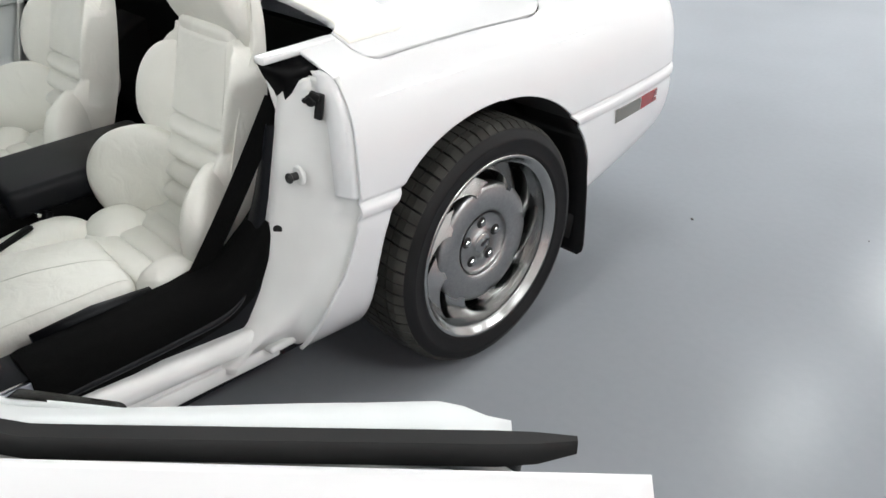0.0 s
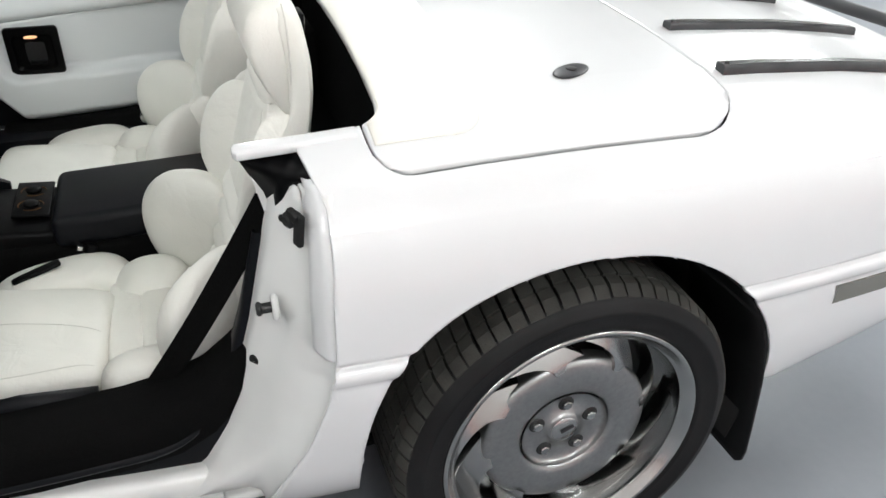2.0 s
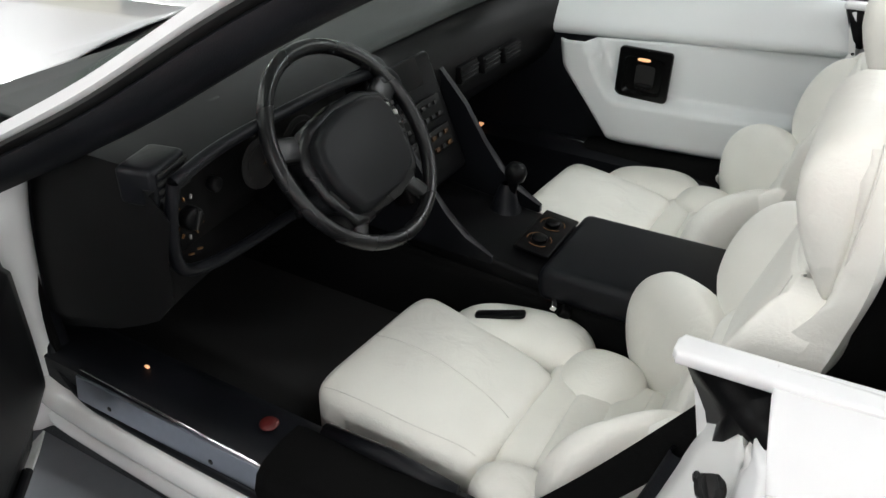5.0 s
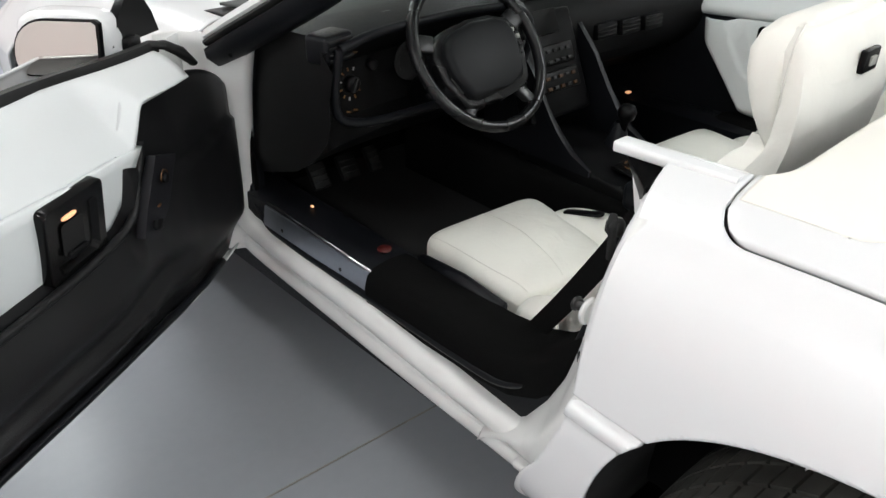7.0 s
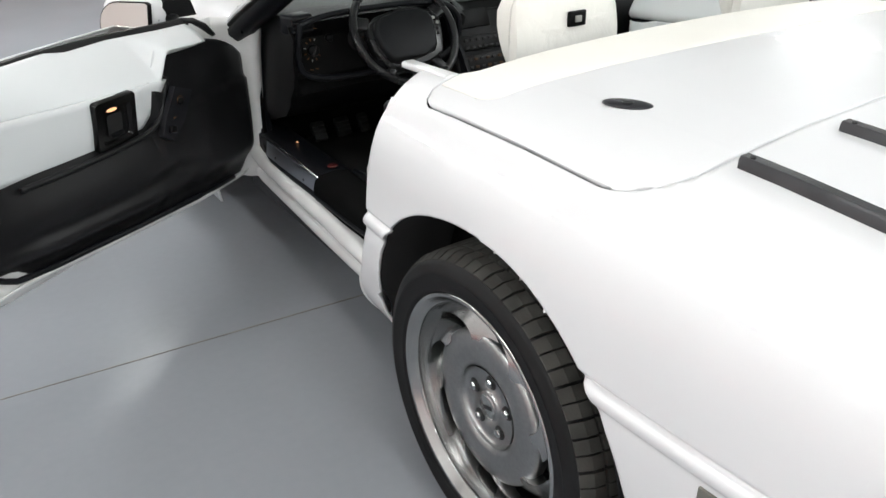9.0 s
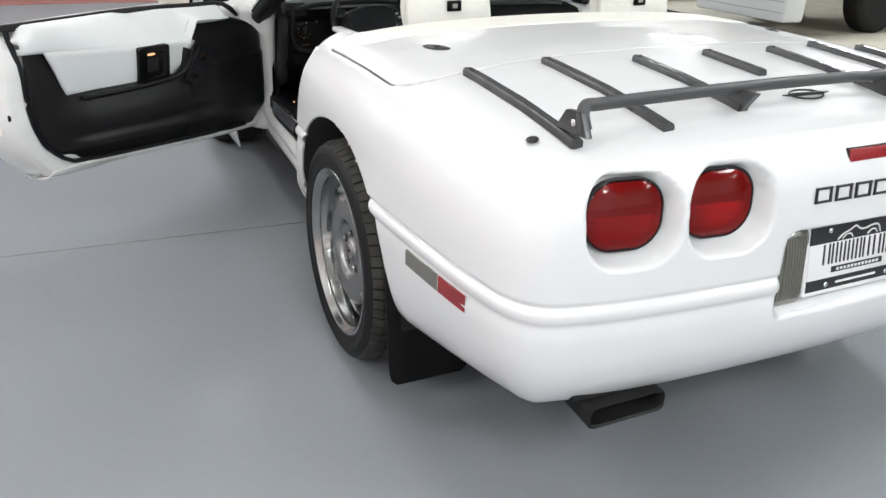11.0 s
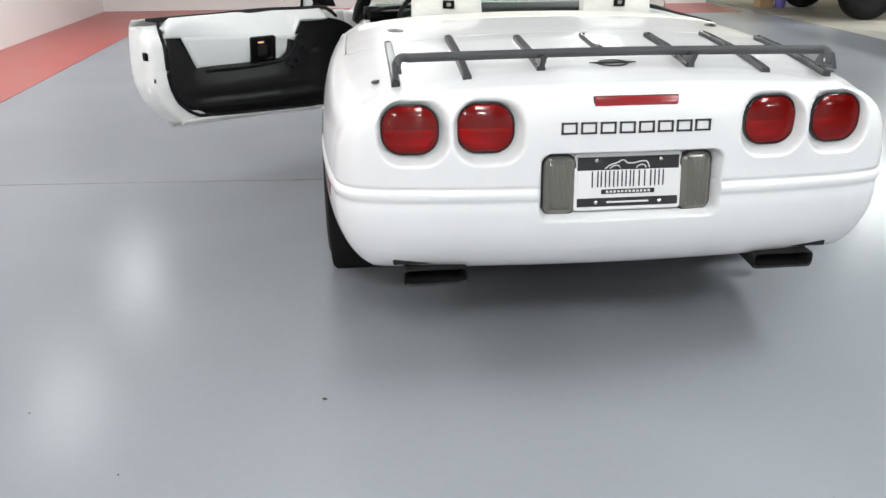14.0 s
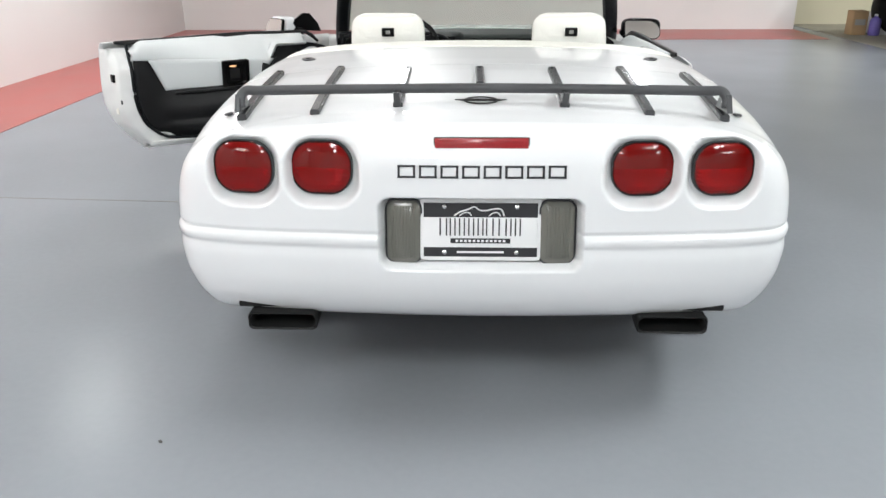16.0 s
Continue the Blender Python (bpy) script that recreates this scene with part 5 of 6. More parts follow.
# ---- cabin ----
part("cabin_floor", box(1.36, 1.75, 0.03, 0.004, at=(0, 1.03, 0.235)), M_CARPET, car, "black carpeted cabin floor", smooth=False)
part("rear_bulkhead", box(1.36, 0.03, 0.62, at=(0, 0.17, 0.53)), M_CARPET, car, "black carpeted rear bulkhead", smooth=False)
part("front_bulkhead", box(1.36, 0.02, 0.5, at=(0, 1.84, 0.45)), M_CARPET, car, "black carpeted front bulkhead", smooth=False)
for side in (-1, 1):
    part("side_liner", box(0.02, 0.28, 0.5, at=(side * 0.69, 0.31, 0.6)), M_CARPET, car, "black carpeted side liner", smooth=False)
part("rear_shelf", box(1.30, 0.20, 0.03, 0.01, at=(0, 0.26, 0.50)), M_CARPET, car, "black carpeted shelf behind the seats")

# tunnel, console and armrest
tunnel = box(0.26, 1.3, 0.24, 0.03, 3, at=(0, 1.05, 0.345))
part("centre_tunnel", tunnel, M_CARPET, car, "black carpeted tunnel", sharp=50)
console = box(0.235, 0.36, 0.05, 0.012, 3, at=(0.005, 1.06, 0.478), rot=(5, 0, 0))
part("console_panel", console, M_BLACK, car, "black centre console panel", sharp=50)
part("armrest", box(0.265, 0.44, 0.075, 0.022, 4, at=(0.0, 0.675, 0.492), rot=(-1.5, 0, 0)), M_BLACKVINYL, car, "black vinyl centre armrest lid", sharp=60)
part("switch_block", box(0.170, 0.078, 0.008, 0.003, at=(0.028, 0.940, 0.505), rot=(5, 0, 0)), M_BLACK, car, "black console switch block")
for x, r in ((-0.010, 0.017), (0.062, 0.017)):
    part("console_knob", cyl(r, 0.010, 20, 0.003, at=(x, 0.942, 0.513), rot=(5, 0, 0)), M_BLACK, car, "round black console knob")
for x in (-0.010, 0.062):
    for a0, a1 in ((25, 110), (150, 235), (275, 330)):
        arc = [(x + 0.026 * math.cos(radians(a)), 0.942 + 0.026 * math.sin(radians(a)), 0.5098 + 0.0023 * math.sin(radians(a))) for a in range(a0, a1 + 1, 12)]
        part("switch_mark", tube(arc, 0.0013, 5), M_AMBERMARK, car)
shift = lathe([(0.001, 0.095), (0.018, 0.092), (0.025, 0.078), (0.022, 0.06), (0.012, 0.05), (0.009, 0.0)], 20, axis="z")
bmesh.ops.transform(shift, matrix=pose(0.086, 1.058, 0.522, 8, 0, 0), verts=shift.verts)
part("shift_lever", shift, M_BLACK, car, "black gear lever with a round knob")
part("shift_boot", lathe([(0.012, 0.10), (0.02, 0.085), (0.03, 0.05), (0.05, 0.01), (0.058, 0.0)], 20, axis="z"), M_BLACKVINYL, car, "pleated black gear lever boot").location = (0.086, 1.066, 0.465)
part("belt_buckle", box(0.028, 0.022, 0.075, 0.005, at=(-0.150, 0.835, 0.43), rot=(25, 0, 20)), M_BLACK, car, "black seat belt buckle")
part("buckle_tongue", box(0.045, 0.012, 0.010, 0.002, at=(-0.142, 0.850, 0.466), rot=(25, 0, 20)), M_CHROME, car)
part("sill_strip", box(0.006, 0.125, 0.004, 0.001, at=(0.655, 1.103, 0.4385)), M_CHROME, car, "thin bright strip on the far sill")
part("belt_eyelet", cyl(0.020, 0.008, 20, 0.002, axis="x", at=(0.598, 0.69, 0.455)), M_CHROME, car, "chromed belt anchor eyelet")

# dashboard
DASH = [(1.78, 0.835), (1.55, 0.852), (1.38, 0.850), (1.305, 0.832), (1.272, 0.800), (1.262, 0.760), (1.262, 0.715), (1.275, 0.675), (1.31, 0.635), (1.38, 0.585), (1.47, 0.53), (1.56, 0.48), (1.78, 0.44)]
xs = np.linspace(-0.715, 0.715, 60)
dash_bm = bmesh.new()
rings = []
for x in xs:
    ring = []
    for y, z in DASH:
        hood = step(0.36, 0.30, abs(x + 0.40)) * (1 if 1.25 < y < 1.45 and z > 0.77 else 0)
        curve = 0.05 * (abs(x) / 0.715) ** 4
        well = step(0.30, 0.265, abs(x + 0.405)) * (1 if y < 1.28 and 0.67 < z < 0.81 else 0)
        hood *= 1 - well
        ring.append(dash_bm.verts.new((x * (1 - 0.055 * step(1.30, 1.45, y)), y + 0.07 * well - 0.035 * hood - curve * (1 if y < 1.5 else 0), z + 0.028 * hood * (1 if z > 0.79 else 0))))
    rings.append(ring)
for a, b in zip(rings, rings[1:]):
    for k in range(len(DASH)):
        dash_bm.faces.new((a[k], a[(k + 1) % len(DASH)], b[(k + 1) % len(DASH)], b[k]))
dash_bm.faces.new(rings[0])
dash_bm.faces.new(rings[-1][::-1])
dash = part("dashboard", dash_bm, M_DASH, car, "black vinyl dashboard", sharp=50)
pad_top = []
for x in np.linspace(-0.655, 0.655, 40):
    for y, z in ((1.330, 0.846), (1.345, 0.853), (1.38, 0.8555), (1.55, 0.8575), (1.70, 0.8475), (1.775, 0.842)):
        pad_top.append((x * (1 - 0.03 * step(1.4, 1.75, y)), y - 0.05 * (abs(x) / 0.715) ** 4 * (1 if y < 1.5 else 0), z + 0.003 * (1 if y > 1.335 else -1)))
thicken(mesh_object("dash_top_pad", pad_top, grid_faces(40, 6), material("faded_vinyl", (0.026, 0.030, 0.028), 0.55, spec=0.3, bump=0.2, bump_scale=500, stain=0.15, stain_scale=5), dash, "faded grey-green top pad of the dashboard"), 0.006, 0)
frame_pts = [(-0.68, 1.215, 0.862), (-0.60, 1.212, 0.880), (-0.45, 1.208, 0.888), (-0.30, 1.208, 0.886), (-0.17, 1.21, 0.866), (-0.12, 1.216, 0.82), (-0.12, 1.228, 0.74), (-0.18, 1.236, 0.695), (-0.40, 1.242, 0.680), (-0.62, 1.240, 0.690), (-0.680, 1.232, 0.72), (-0.692, 1.222, 0.79), (-0.68, 1.215, 0.862)]
part("cluster_frame", tube(spline(frame_pts, 60), 0.010, 8, cap=False), M_BLACKVINYL, dash, "black instrument hood frame")
part("instrument_panel", prism([(-0.67, 0.695), (-0.14, 0.695), (-0.13, 0.84), (-0.19, 0.872), (-0.45, 0.880), (-0.66, 0.868)], 0.01, 0, 1, pose(0, 1.272, 0, 84, 0, 0)), M_BLACK, dash, "dark glossy instrument panel", smooth=False)
random.seed(4)
for gx, gz, gr in ((-0.46, 0.79, 0.045), (-0.36, 0.79, 0.045), (-0.26, 0.80, 0.03)):
    gauge = part("gauge", cyl(gr, 0.006, 28, 0.002, axis="y", at=(gx, 1.262, gz)), M_DARK, dash, "round dark gauge")
    dial = tube([(gx + gr * 0.8 * math.cos(a), 1.257, gz + gr * 0.8 * math.sin(a)) for a in np.linspace(-0.5, 3.6, 16)], 0.0012, 5)
    part("gauge_scale", dial, M_KEY, gauge)
    part("needle", box(gr * 0.7, 0.002, 0.002, at=(gx + gr * 0.3, 1.256, gz + gr * 0.1), rot=(0, -20, 0)), M_AMBER, gauge)
for k in range(9):
    a = radians(70 + 32 * k)
    part("switch_mark", box(0.007, 0.003, 0.003, at=(-0.632 + 0.026 * math.cos(a), 1.252, 0.775 + 0.032 * math.sin(a)), rot=(0, -math.degrees(a), 0)), M_SEAM if k % 3 == 0 else M_AMBERMARK, dash)
for x, z in ((-0.640, 0.715), (-0.622, 0.716), (-0.640, 0.832), (-0.618, 0.838)):
    part("switch_mark", box(0.010, 0.003, 0.003, at=(x, 1.252, z), rot=(0, 15, 0)), M_AMBERMARK, dash)
knob = part("light_knob", cyl(0.018, 0.022, 18, 0.004, axis="y", at=(-0.632, 1.248, 0.775)), M_BLACK, dash, "round black light switch knob")
part("knob_grip", box(0.006, 0.010, 0.030, 0.002, at=(-0.632, 1.236, 0.775), rot=(0, 25, 0)), M_KEY, knob)
part("light_knob", cyl(0.012, 0.018, 18, 0.003, axis="y", at=(-0.575, 1.252, 0.805)), M_BLACK, dash, "small black dimmer knob")
part("air_vent", box(0.085, 0.06, 0.058, 0.010, 3, at=(-0.672, 1.262, 0.858), rot=(0, 0, 14)), M_BLACKVINYL, dash, "black corner air vent", sharp=50)
for k in range(4):
    part("vent_slat", box(0.070, 0.004, 0.005, at=(-0.664, 1.231, 0.840 + 0.012 * k), rot=(0, 0, 14)), M_DARK, dash)
# centre stack
stack = box(0.235, 0.05, 0.27, 0.012, 3, at=(-0.012, 1.250, 0.690), rot=(-24, 0, 0))
part("console_tower", stack, M_BLACK, dash, "black centre stack with radio", sharp=50)
part("display", box(0.135, 0.008, 0.062, 0.003, at=(-0.030, 1.266, 0.798), rot=(-24, 0, 0)), M_SCREEN, dash, "dark display window", sharp=40)
part("radio", box(0.17, 0.008, 0.05, 0.003, at=(-0.020, 1.227, 0.724), rot=(-24, 0, 0)), M_SCREEN, dash)
part("heater_panel", box(0.17, 0.008, 0.05, 0.003, at=(-0.020, 1.200, 0.664), rot=(-24, 0, 0)), M_SCREEN, dash)
for r in range(4):
    for k in range(6):
        y, z = 1.2265 - 0.0105 * r - (0.006 if r > 1 else 0), 0.735 - 0.0235 * r - (0.013 if r > 1 else 0)
        part("radio_key", box(0.014, 0.004, 0.009, 0.001, at=(-0.083 + 0.025 * k, y - 0.001, z), rot=(-24, 0, 0)), M_AMBER if (r > 1 and k % 2) else M_KEY, dash)
for x, deep in ((0.128, 0.016), (-0.118, 0.012)):
    flank = prism([(1.36, 0.832), (1.315, 0.820), (1.262, 0.772), (1.200, 0.706), (1.148, 0.628), (1.105, 0.572), (1.06, 0.532), (1.00, 0.506), (1.00, 0.49), (1.36, 0.49)], deep, 0.005, 2, Matrix(((0, 0, 1, x), (1, 0, 0, 0), (0, 1, 0, 0), (0, 0, 0, 1))))
    part("console_edge", flank, M_BLACKVINYL, dash, "black padded console edge", sharp=40)
for k in range(3):
    v0 = part("air_vent", box(0.085, 0.02, 0.042, 0.004, at=(0.24 + 0.10 * k, 1.256 - 0.008 * k, 0.738 - 0.002 * k), rot=(-8, 0, 0)), M_BLACK, dash, "black air vent", sharp=40)
    for q in range(3):
        part("vent_slat", box(0.078, 0.003, 0.004, at=(0.24 + 0.10 * k, 1.245 - 0.008 * k, 0.727 + 0.011 * q)), M_DARK, dash)
part("dash_panel", box(0.50, 0.03, 0.09, 0.012, 3, at=(0.40, 1.30, 0.665), rot=(22, 0, 0)), M_BLACK, dash, "black passenger dash panel", sharp=50)

# steering wheel
steer = empty("steering_wheel", parent=car)
steer.matrix_local = pose(-0.364, 1.144, 0.816, 53, 0, 0)
ring = [(0.171 * math.cos(a), 0.171 * math.sin(a), 0) for a in np.linspace(0, 2 * math.pi, 73)]
M_GRIP = material("grip_leather", (0.005, 0.005, 0.0056), 0.27, spec=0.28, bump=0.12, bump_scale=400, stain=0.2, stain_scale=10)
part("wheel_rim", tube(ring, 0.0130, 14, cap=False), M_GRIP, steer, "black leather steering wheel rim")
shroud = prism([(-0.136, 0.006), (-0.122, 0.036), (-0.088, 0.058), (-0.02, 0.073), (0.055, 0.074), (0.108, 0.058), (0.130, 0.030), (0.128, -0.010), (0.104, -0.082), (0.085, -0.100), (0.02, -0.112), (-0.08, -0.120), (-0.104, -0.112), (-0.132, -0.05)], 0.030, 0.010, 3, pose(0, 0, -0.018))
part("wheel_shroud", shroud, M_GRIP, steer, "glossy black shroud round the airbag cover", sharp=50)
hub = prism([(-0.118, 0.002), (-0.106, 0.030), (-0.078, 0.046), (-0.02, 0.060), (0.05, 0.060), (0.084, 0.048), (0.094, 0.022), (0.092, -0.020), (0.078, -0.066), (0.066, -0.082), (0.02, -0.094), (-0.070, -0.104), (-0.092, -0.096), (-0.116, -0.045)], 0.038, 0.014, 4, pose(0, 0, -0.004))
part("airbag_cover", hub, material("hub_grey", (0.0075, 0.0080, 0.0088), 0.42, spec=0.12, bump=0.2, bump_scale=500), steer, "dark grey airbag cover", sharp=50)
for a, w, r0 in ((22, 0.046, 0.150), (163, 0.042, 0.150), (-128, 0.030, 0.142), (-57, 0.030, 0.142)):
    c, s_ = math.cos(radians(a)), math.sin(radians(a))
    part("spoke", box(0.062, w, 0.018, 0.007, 3, at=(r0 * c, r0 * s_, -0.002), rot=(0, 0, a)), M_GRIP, steer, sharp=60)
for k in range(8):
    part("spoke_key", box(0.010, 0.010, 0.006, 0.002, at=(0.1035 + 0.013 * (k % 2) - 0.004 * (k // 2), 0.026 - 0.017 * (k // 2), 0.015), rot=(0, 0, -14)), M_KEY if k % 3 else M_SEAM, steer)
part("spoke_mark", box(0.040, 0.006, 0.003, 0.001, at=(-0.110, -0.062, 0.013), rot=(0, 0, -72)), M_KEY, steer)
part("column", cyl(0.045, 0.22, 20, 0.01, at=(0, 0, -0.13)), M_BLACK, steer, "black steering column")
part("stalk", tube([(-0.03, -0.02, -0.06), (-0.13, -0.05, -0.065)], 0.008, 8), M_BLACK, steer)

# pedals, footwell lamps
for px, pw in ((-0.46, 0.055), (-0.36, 0.06), (-0.27, 0.04)):
    pedal = part("pedal", box(pw, 0.02, 0.075, 0.006, at=(px, 1.665, 0.365), rot=(-35, 0, 0)), M_RUBBER, car, "ribbed foot pedal", sharp=40)
    for k in range(4):
        part("pedal_rib", box(pw * 0.9, 0.004, 0.005, at=(px, 1.652 - 0.009 * (k - 1.5) * -1, 0.365 + 0.015 * (k - 1.5)), rot=(-35, 0, 0)), M_KEY, pedal)
part("sill_lamp", box(0.006, 0.010, 0.005, 0.002, at=(-0.655, 1.40, 0.440)), M_GLOW, car, "small lit amber sill lamp")
part("red_reflector", cyl(0.016, 0.006, 20, 0.002, at=(-0.655, 1.125, 0.443)), material("red_mark", (0.07, 0.005, 0.004), 0.5), car, "small round red marker")
part("foot_lamp", box(0.020, 0.014, 0.006, 0.002, at=(0.60, 1.39, 0.445)), M_GLOW, car, "small lit footwell lamp")

# ---- windscreen ----
M_GLASS = bpy.data.materials.new("windscreen_glass")
M_GLASS.use_nodes = True
gt = M_GLASS.node_tree
gt.nodes.remove(gt.nodes["Principled BSDF"])
clear, gloss = gt.nodes.new("ShaderNodeBsdfTransparent"), gt.nodes.new("ShaderNodeBsdfGlossy")
clear.inputs[0].default_value = (0.90, 0.95, 0.925, 1)
gloss.inputs["Roughness"].default_value = 0.01
mixer = gt.nodes.new("ShaderNodeMixShader")
mixer.inputs[0].default_value = 0.06
gt.links.new(clear.outputs[0], mixer.inputs[1])
gt.links.new(gloss.outputs[0], mixer.inputs[2])
gt.links.new(mixer.outputs[0], gt.nodes["Material Output"].inputs[0])
top = [(-0.60, 0.885, 1.20), (-0.3, 0.86, 1.223), (0.0, 0.852, 1.23), (0.3, 0.86, 1.223), (0.60, 0.885, 1.20)]
base = [(-0.73, 1.56, 0.822), (-0.4, 1.74, 0.842), (0.0, 1.80, 0.85), (0.4, 1.74, 0.842), (0.73, 1.56, 0.822)]
tp, bp = spline(top, 31), spline(base, 31)
verts = []
for i in range(31):
    for k in range(15):
        q = k / 14
        p = bp[i] * (1 - q) + tp[i] * q
        p = p + np.array([0, 0.03, 0.02]) * math.sin(math.pi * q)
        verts.append(p)
ws = empty("windscreen", parent=car)
glass = mesh_object("glass", verts, grid_faces(31, 15), M_GLASS, ws, "clear windscreen glass")
thicken(glass, 0.005)
glass.visible_shadow = False
for side in (-1, 1):
    pil = [np.array([side * x, y, z]) for x, y, z in ((0.752, 1.60, 0.80), (0.742, 1.52, 0.842), (0.70, 1.30, 0.960), (0.65, 1.08, 1.098), (0.61, 0.92, 1.185), (0.585, 0.865, 1.205))]
    pil = spline(pil, 30)
    fr = []
    for i, p in enumerate(pil):
        d = pil[min(i + 1, 29)] - pil[max(i - 1, 0)]
        d = Vector(d).normalized()
        a = Vector((side, 0.25, 0.15))
        a = (a - d * a.dot(d)).normalized()
        fr.append((tuple(p), a, d.cross(a) * side))
    part("pillar_white", sweep([(0.016, 0.008), (0.026, 0.018), (0.022, 0.034), (0.004, 0.040), (-0.03, 0.036), (-0.03, 0.008)], fr), M_PAINT, ws, "white painted windscreen pillar", sharp=50)
    part("pillar_seal", sweep([(0.020, -0.002), (0.027, 0.004), (0.026, 0.010), (-0.02, 0.011), (-0.02, -0.002)], fr), M_RUBBER, ws, "black rubber pillar seal", sharp=50)
    part("pillar_inner", sweep([(0.016, -0.003), (0.026, -0.010), (0.022, -0.030), (-0.005, -0.046), (-0.040, -0.036), (-0.045, -0.003)], fr), M_BLACKVINYL, ws, "black windscreen pillar trim", sharp=60)
head_path = [(tuple(p), (0, 0.9, -0.4), (0, 0.4, 0.9)) for p in tp]
part("header_rail", sweep(rounded(0.07, 0.035, 0.012, 3), head_path), M_BLACKVINYL, ws, "black windscreen header rail", sharp=60)
hp2 = [(tuple(np.array(p) + np.array([0, 0.012, 0.018])), (0, 0.9, -0.4), (0, 0.4, 0.9)) for p in tp]
part("header_white", sweep(rounded(0.06, 0.012, 0.004, 3), hp2), M_PAINT, ws, sharp=60)

# ---- front body ----
FRONT = [(-0.885, 1.68), (-0.892, 1.9), (-0.902, 2.2), (-0.905, 2.45), (-0.895, 2.75), (-0.86, 3.05), (-0.80, 3.27), (-0.68, 3.42), (-0.45, 3.51), (-0.2, 3.54), (0, 3.545)]
half = spline(FRONT, 90)
outl = np.vstack([half, (half * [-1, 1])[-2::-1]])


def hood_z(x, y):
    c = np.interp(y, [1.6, 1.9, 2.3, 2.7, 3.1, 3.4, 3.55], [0.842, 0.838, 0.815, 0.775, 0.70, 0.61, 0.54])
    fender = 0.012 * math.exp(-((abs(x) - 0.72) / 0.11) ** 2) * (1 if y < 3.0 else 0.5)
    return float(c) - 0.05 * (abs(x) / 0.9) ** 3 + fender


verts = []
levels = [0.17, 0.22, 0.30, 0.38, 0.46, 0.54]
fracs = [0.0, 0.02, 0.05, 0.09, 0.14, 0.2, 0.3, 0.42, 0.55, 0.7, 0.85, 1.0]
for x, y in outl:
    for z in levels:
        t = 0.03 * ((0.54 - z) / 0.37) ** 2
        verts.append((x * (1 - t), y if y < 3 else y - t * 0.8, z))
    for q in fracs:
        xx = x * (1 - q)
        yy = y if y < 2.6 else 2.6 + (y - 2.6) * (1 - q * 0.98)
        zt = hood_z(xx, yy)
        e = (1 - min(1, q / 0.2)) ** 2.2
        verts.append((xx, yy, zt - (zt - 0.55) * e))
V2, F2 = trim_mesh(verts, [q[::-1] for q in grid_faces(len(outl), len(levels) + len(fracs))], lambda p: math.hypot(p[1] - 2.443, p[2] - 0.322) - 0.385 if abs(p[0]) > 0.6 and p[2] < 0.78 else 1.0)


def cowl_value(p):
    edge = 1.80 - 0.24 * (p[0] / 0.73) ** 2 + 0.07
    return p[1] - edge if p[2] > 0.70 and abs(p[0]) < 0.76 else 1.0


V2, F2 = trim_mesh(V2, F2, cowl_value)
thicken(mesh_object("front_body", V2, F2, M_PAINT, car, "glossy white bonnet and front wings"), 0.006)
cowl = []
for i, x in enumerate(np.linspace(-0.76, 0.76, 40)):
    edge = 1.80 - 0.24 * (x / 0.73) ** 2
    for dy, dz in ((-0.03, -0.01), (0.02, -0.006), (0.05, -0.004), (0.085, -0.002)):
        cowl.append((x, edge + dy, hood_z(x, edge + 0.08) + dz - 0.012))
thicken(mesh_object("cowl", cowl, grid_faces(40, 4), M_BLACK, car, "black cowl below the windscreen"), 0.01, 0)
for side in (-1, 1):
    # front jamb by the hinges
    v = []
    for z in np.linspace(0.27, 0.83, 20):
        yf = float(smooth_interp(z, [0.27, 0.37, 0.47, 0.58, 0.70, 0.78, 0.83], [1.580, 1.602, 1.600, 1.584, 1.562, 1.538, 1.520]))
        for x, y in ((0.684, yf + 0.012), (0.692, yf - 0.002), (0.706, yf - 0.010), (0.722, yf - 0.006), (0.735, yf + 0.012), (0.740, yf + 0.022), (0.76, max(1.612, yf + 0.026)), (0.80, 1.66), (0.86, 1.675)):
            v.append((side * x, y, z))
    f = grid_faces(20, 9)
    thicken(mesh_object("front_jamb", v, f if side < 0 else [q[::-1] for q in f], M_JAMB, car, "white painted front door jamb"), 0.004, 0)
    for z in (0.40, 0.70):
        part("hinge", box(0.03, 0.07, 0.05, 0.006, at=(side * 0.775, 1.625, z)), M_JAMB, car, "white painted door hinge", sharp=40)
    part("footwell_side", box(0.01, 0.35, 0.55, at=(side * 0.70, 1.75, 0.5)), M_CARPET, car, smooth=False)
    part("kick_panel", box(0.02, 0.20, 0.40, 0.005, at=(side * 0.682, 1.68, 0.60)), M_BLACKVINYL, car, sharp=40)
    lin = [(side * x, 2.443 + 0.385 * math.cos(radians(a)), 0.322 + 0.385 * math.sin(radians(a))) for x in (0.88, 0.5) for a in range(-20, 201, 8)]
    thicken(mesh_object("wheel_well", lin, grid_faces(2, 28), M_DARK, car), 0.004)

# ---- tail ----
def lens_bm(w, h, r, bulge):
    """A rounded lens bulging towards +z."""
    bm = bmesh.new()
    rings = []
    for q in (1.0, 0.985, 0.95, 0.88, 0.78, 0.65, 0.5, 0.35, 0.2, 0.08):
        o = rounded(w * q, h * q, r * q, 8)
        z = bulge * (1 - q ** 3.0) - (0.012 if q == 1.0 else 0)
        rings.append([bm.verts.new((x, y, z)) for x, y in o])
    for a, b in zip(rings, rings[1:]):
        n = len(a)
        for k in range(n):
            bm.faces.new((a[k], a[(k + 1) % n], b[(k + 1) % n], b[k]))
    bm.faces.new(rings[-1])
    return bm


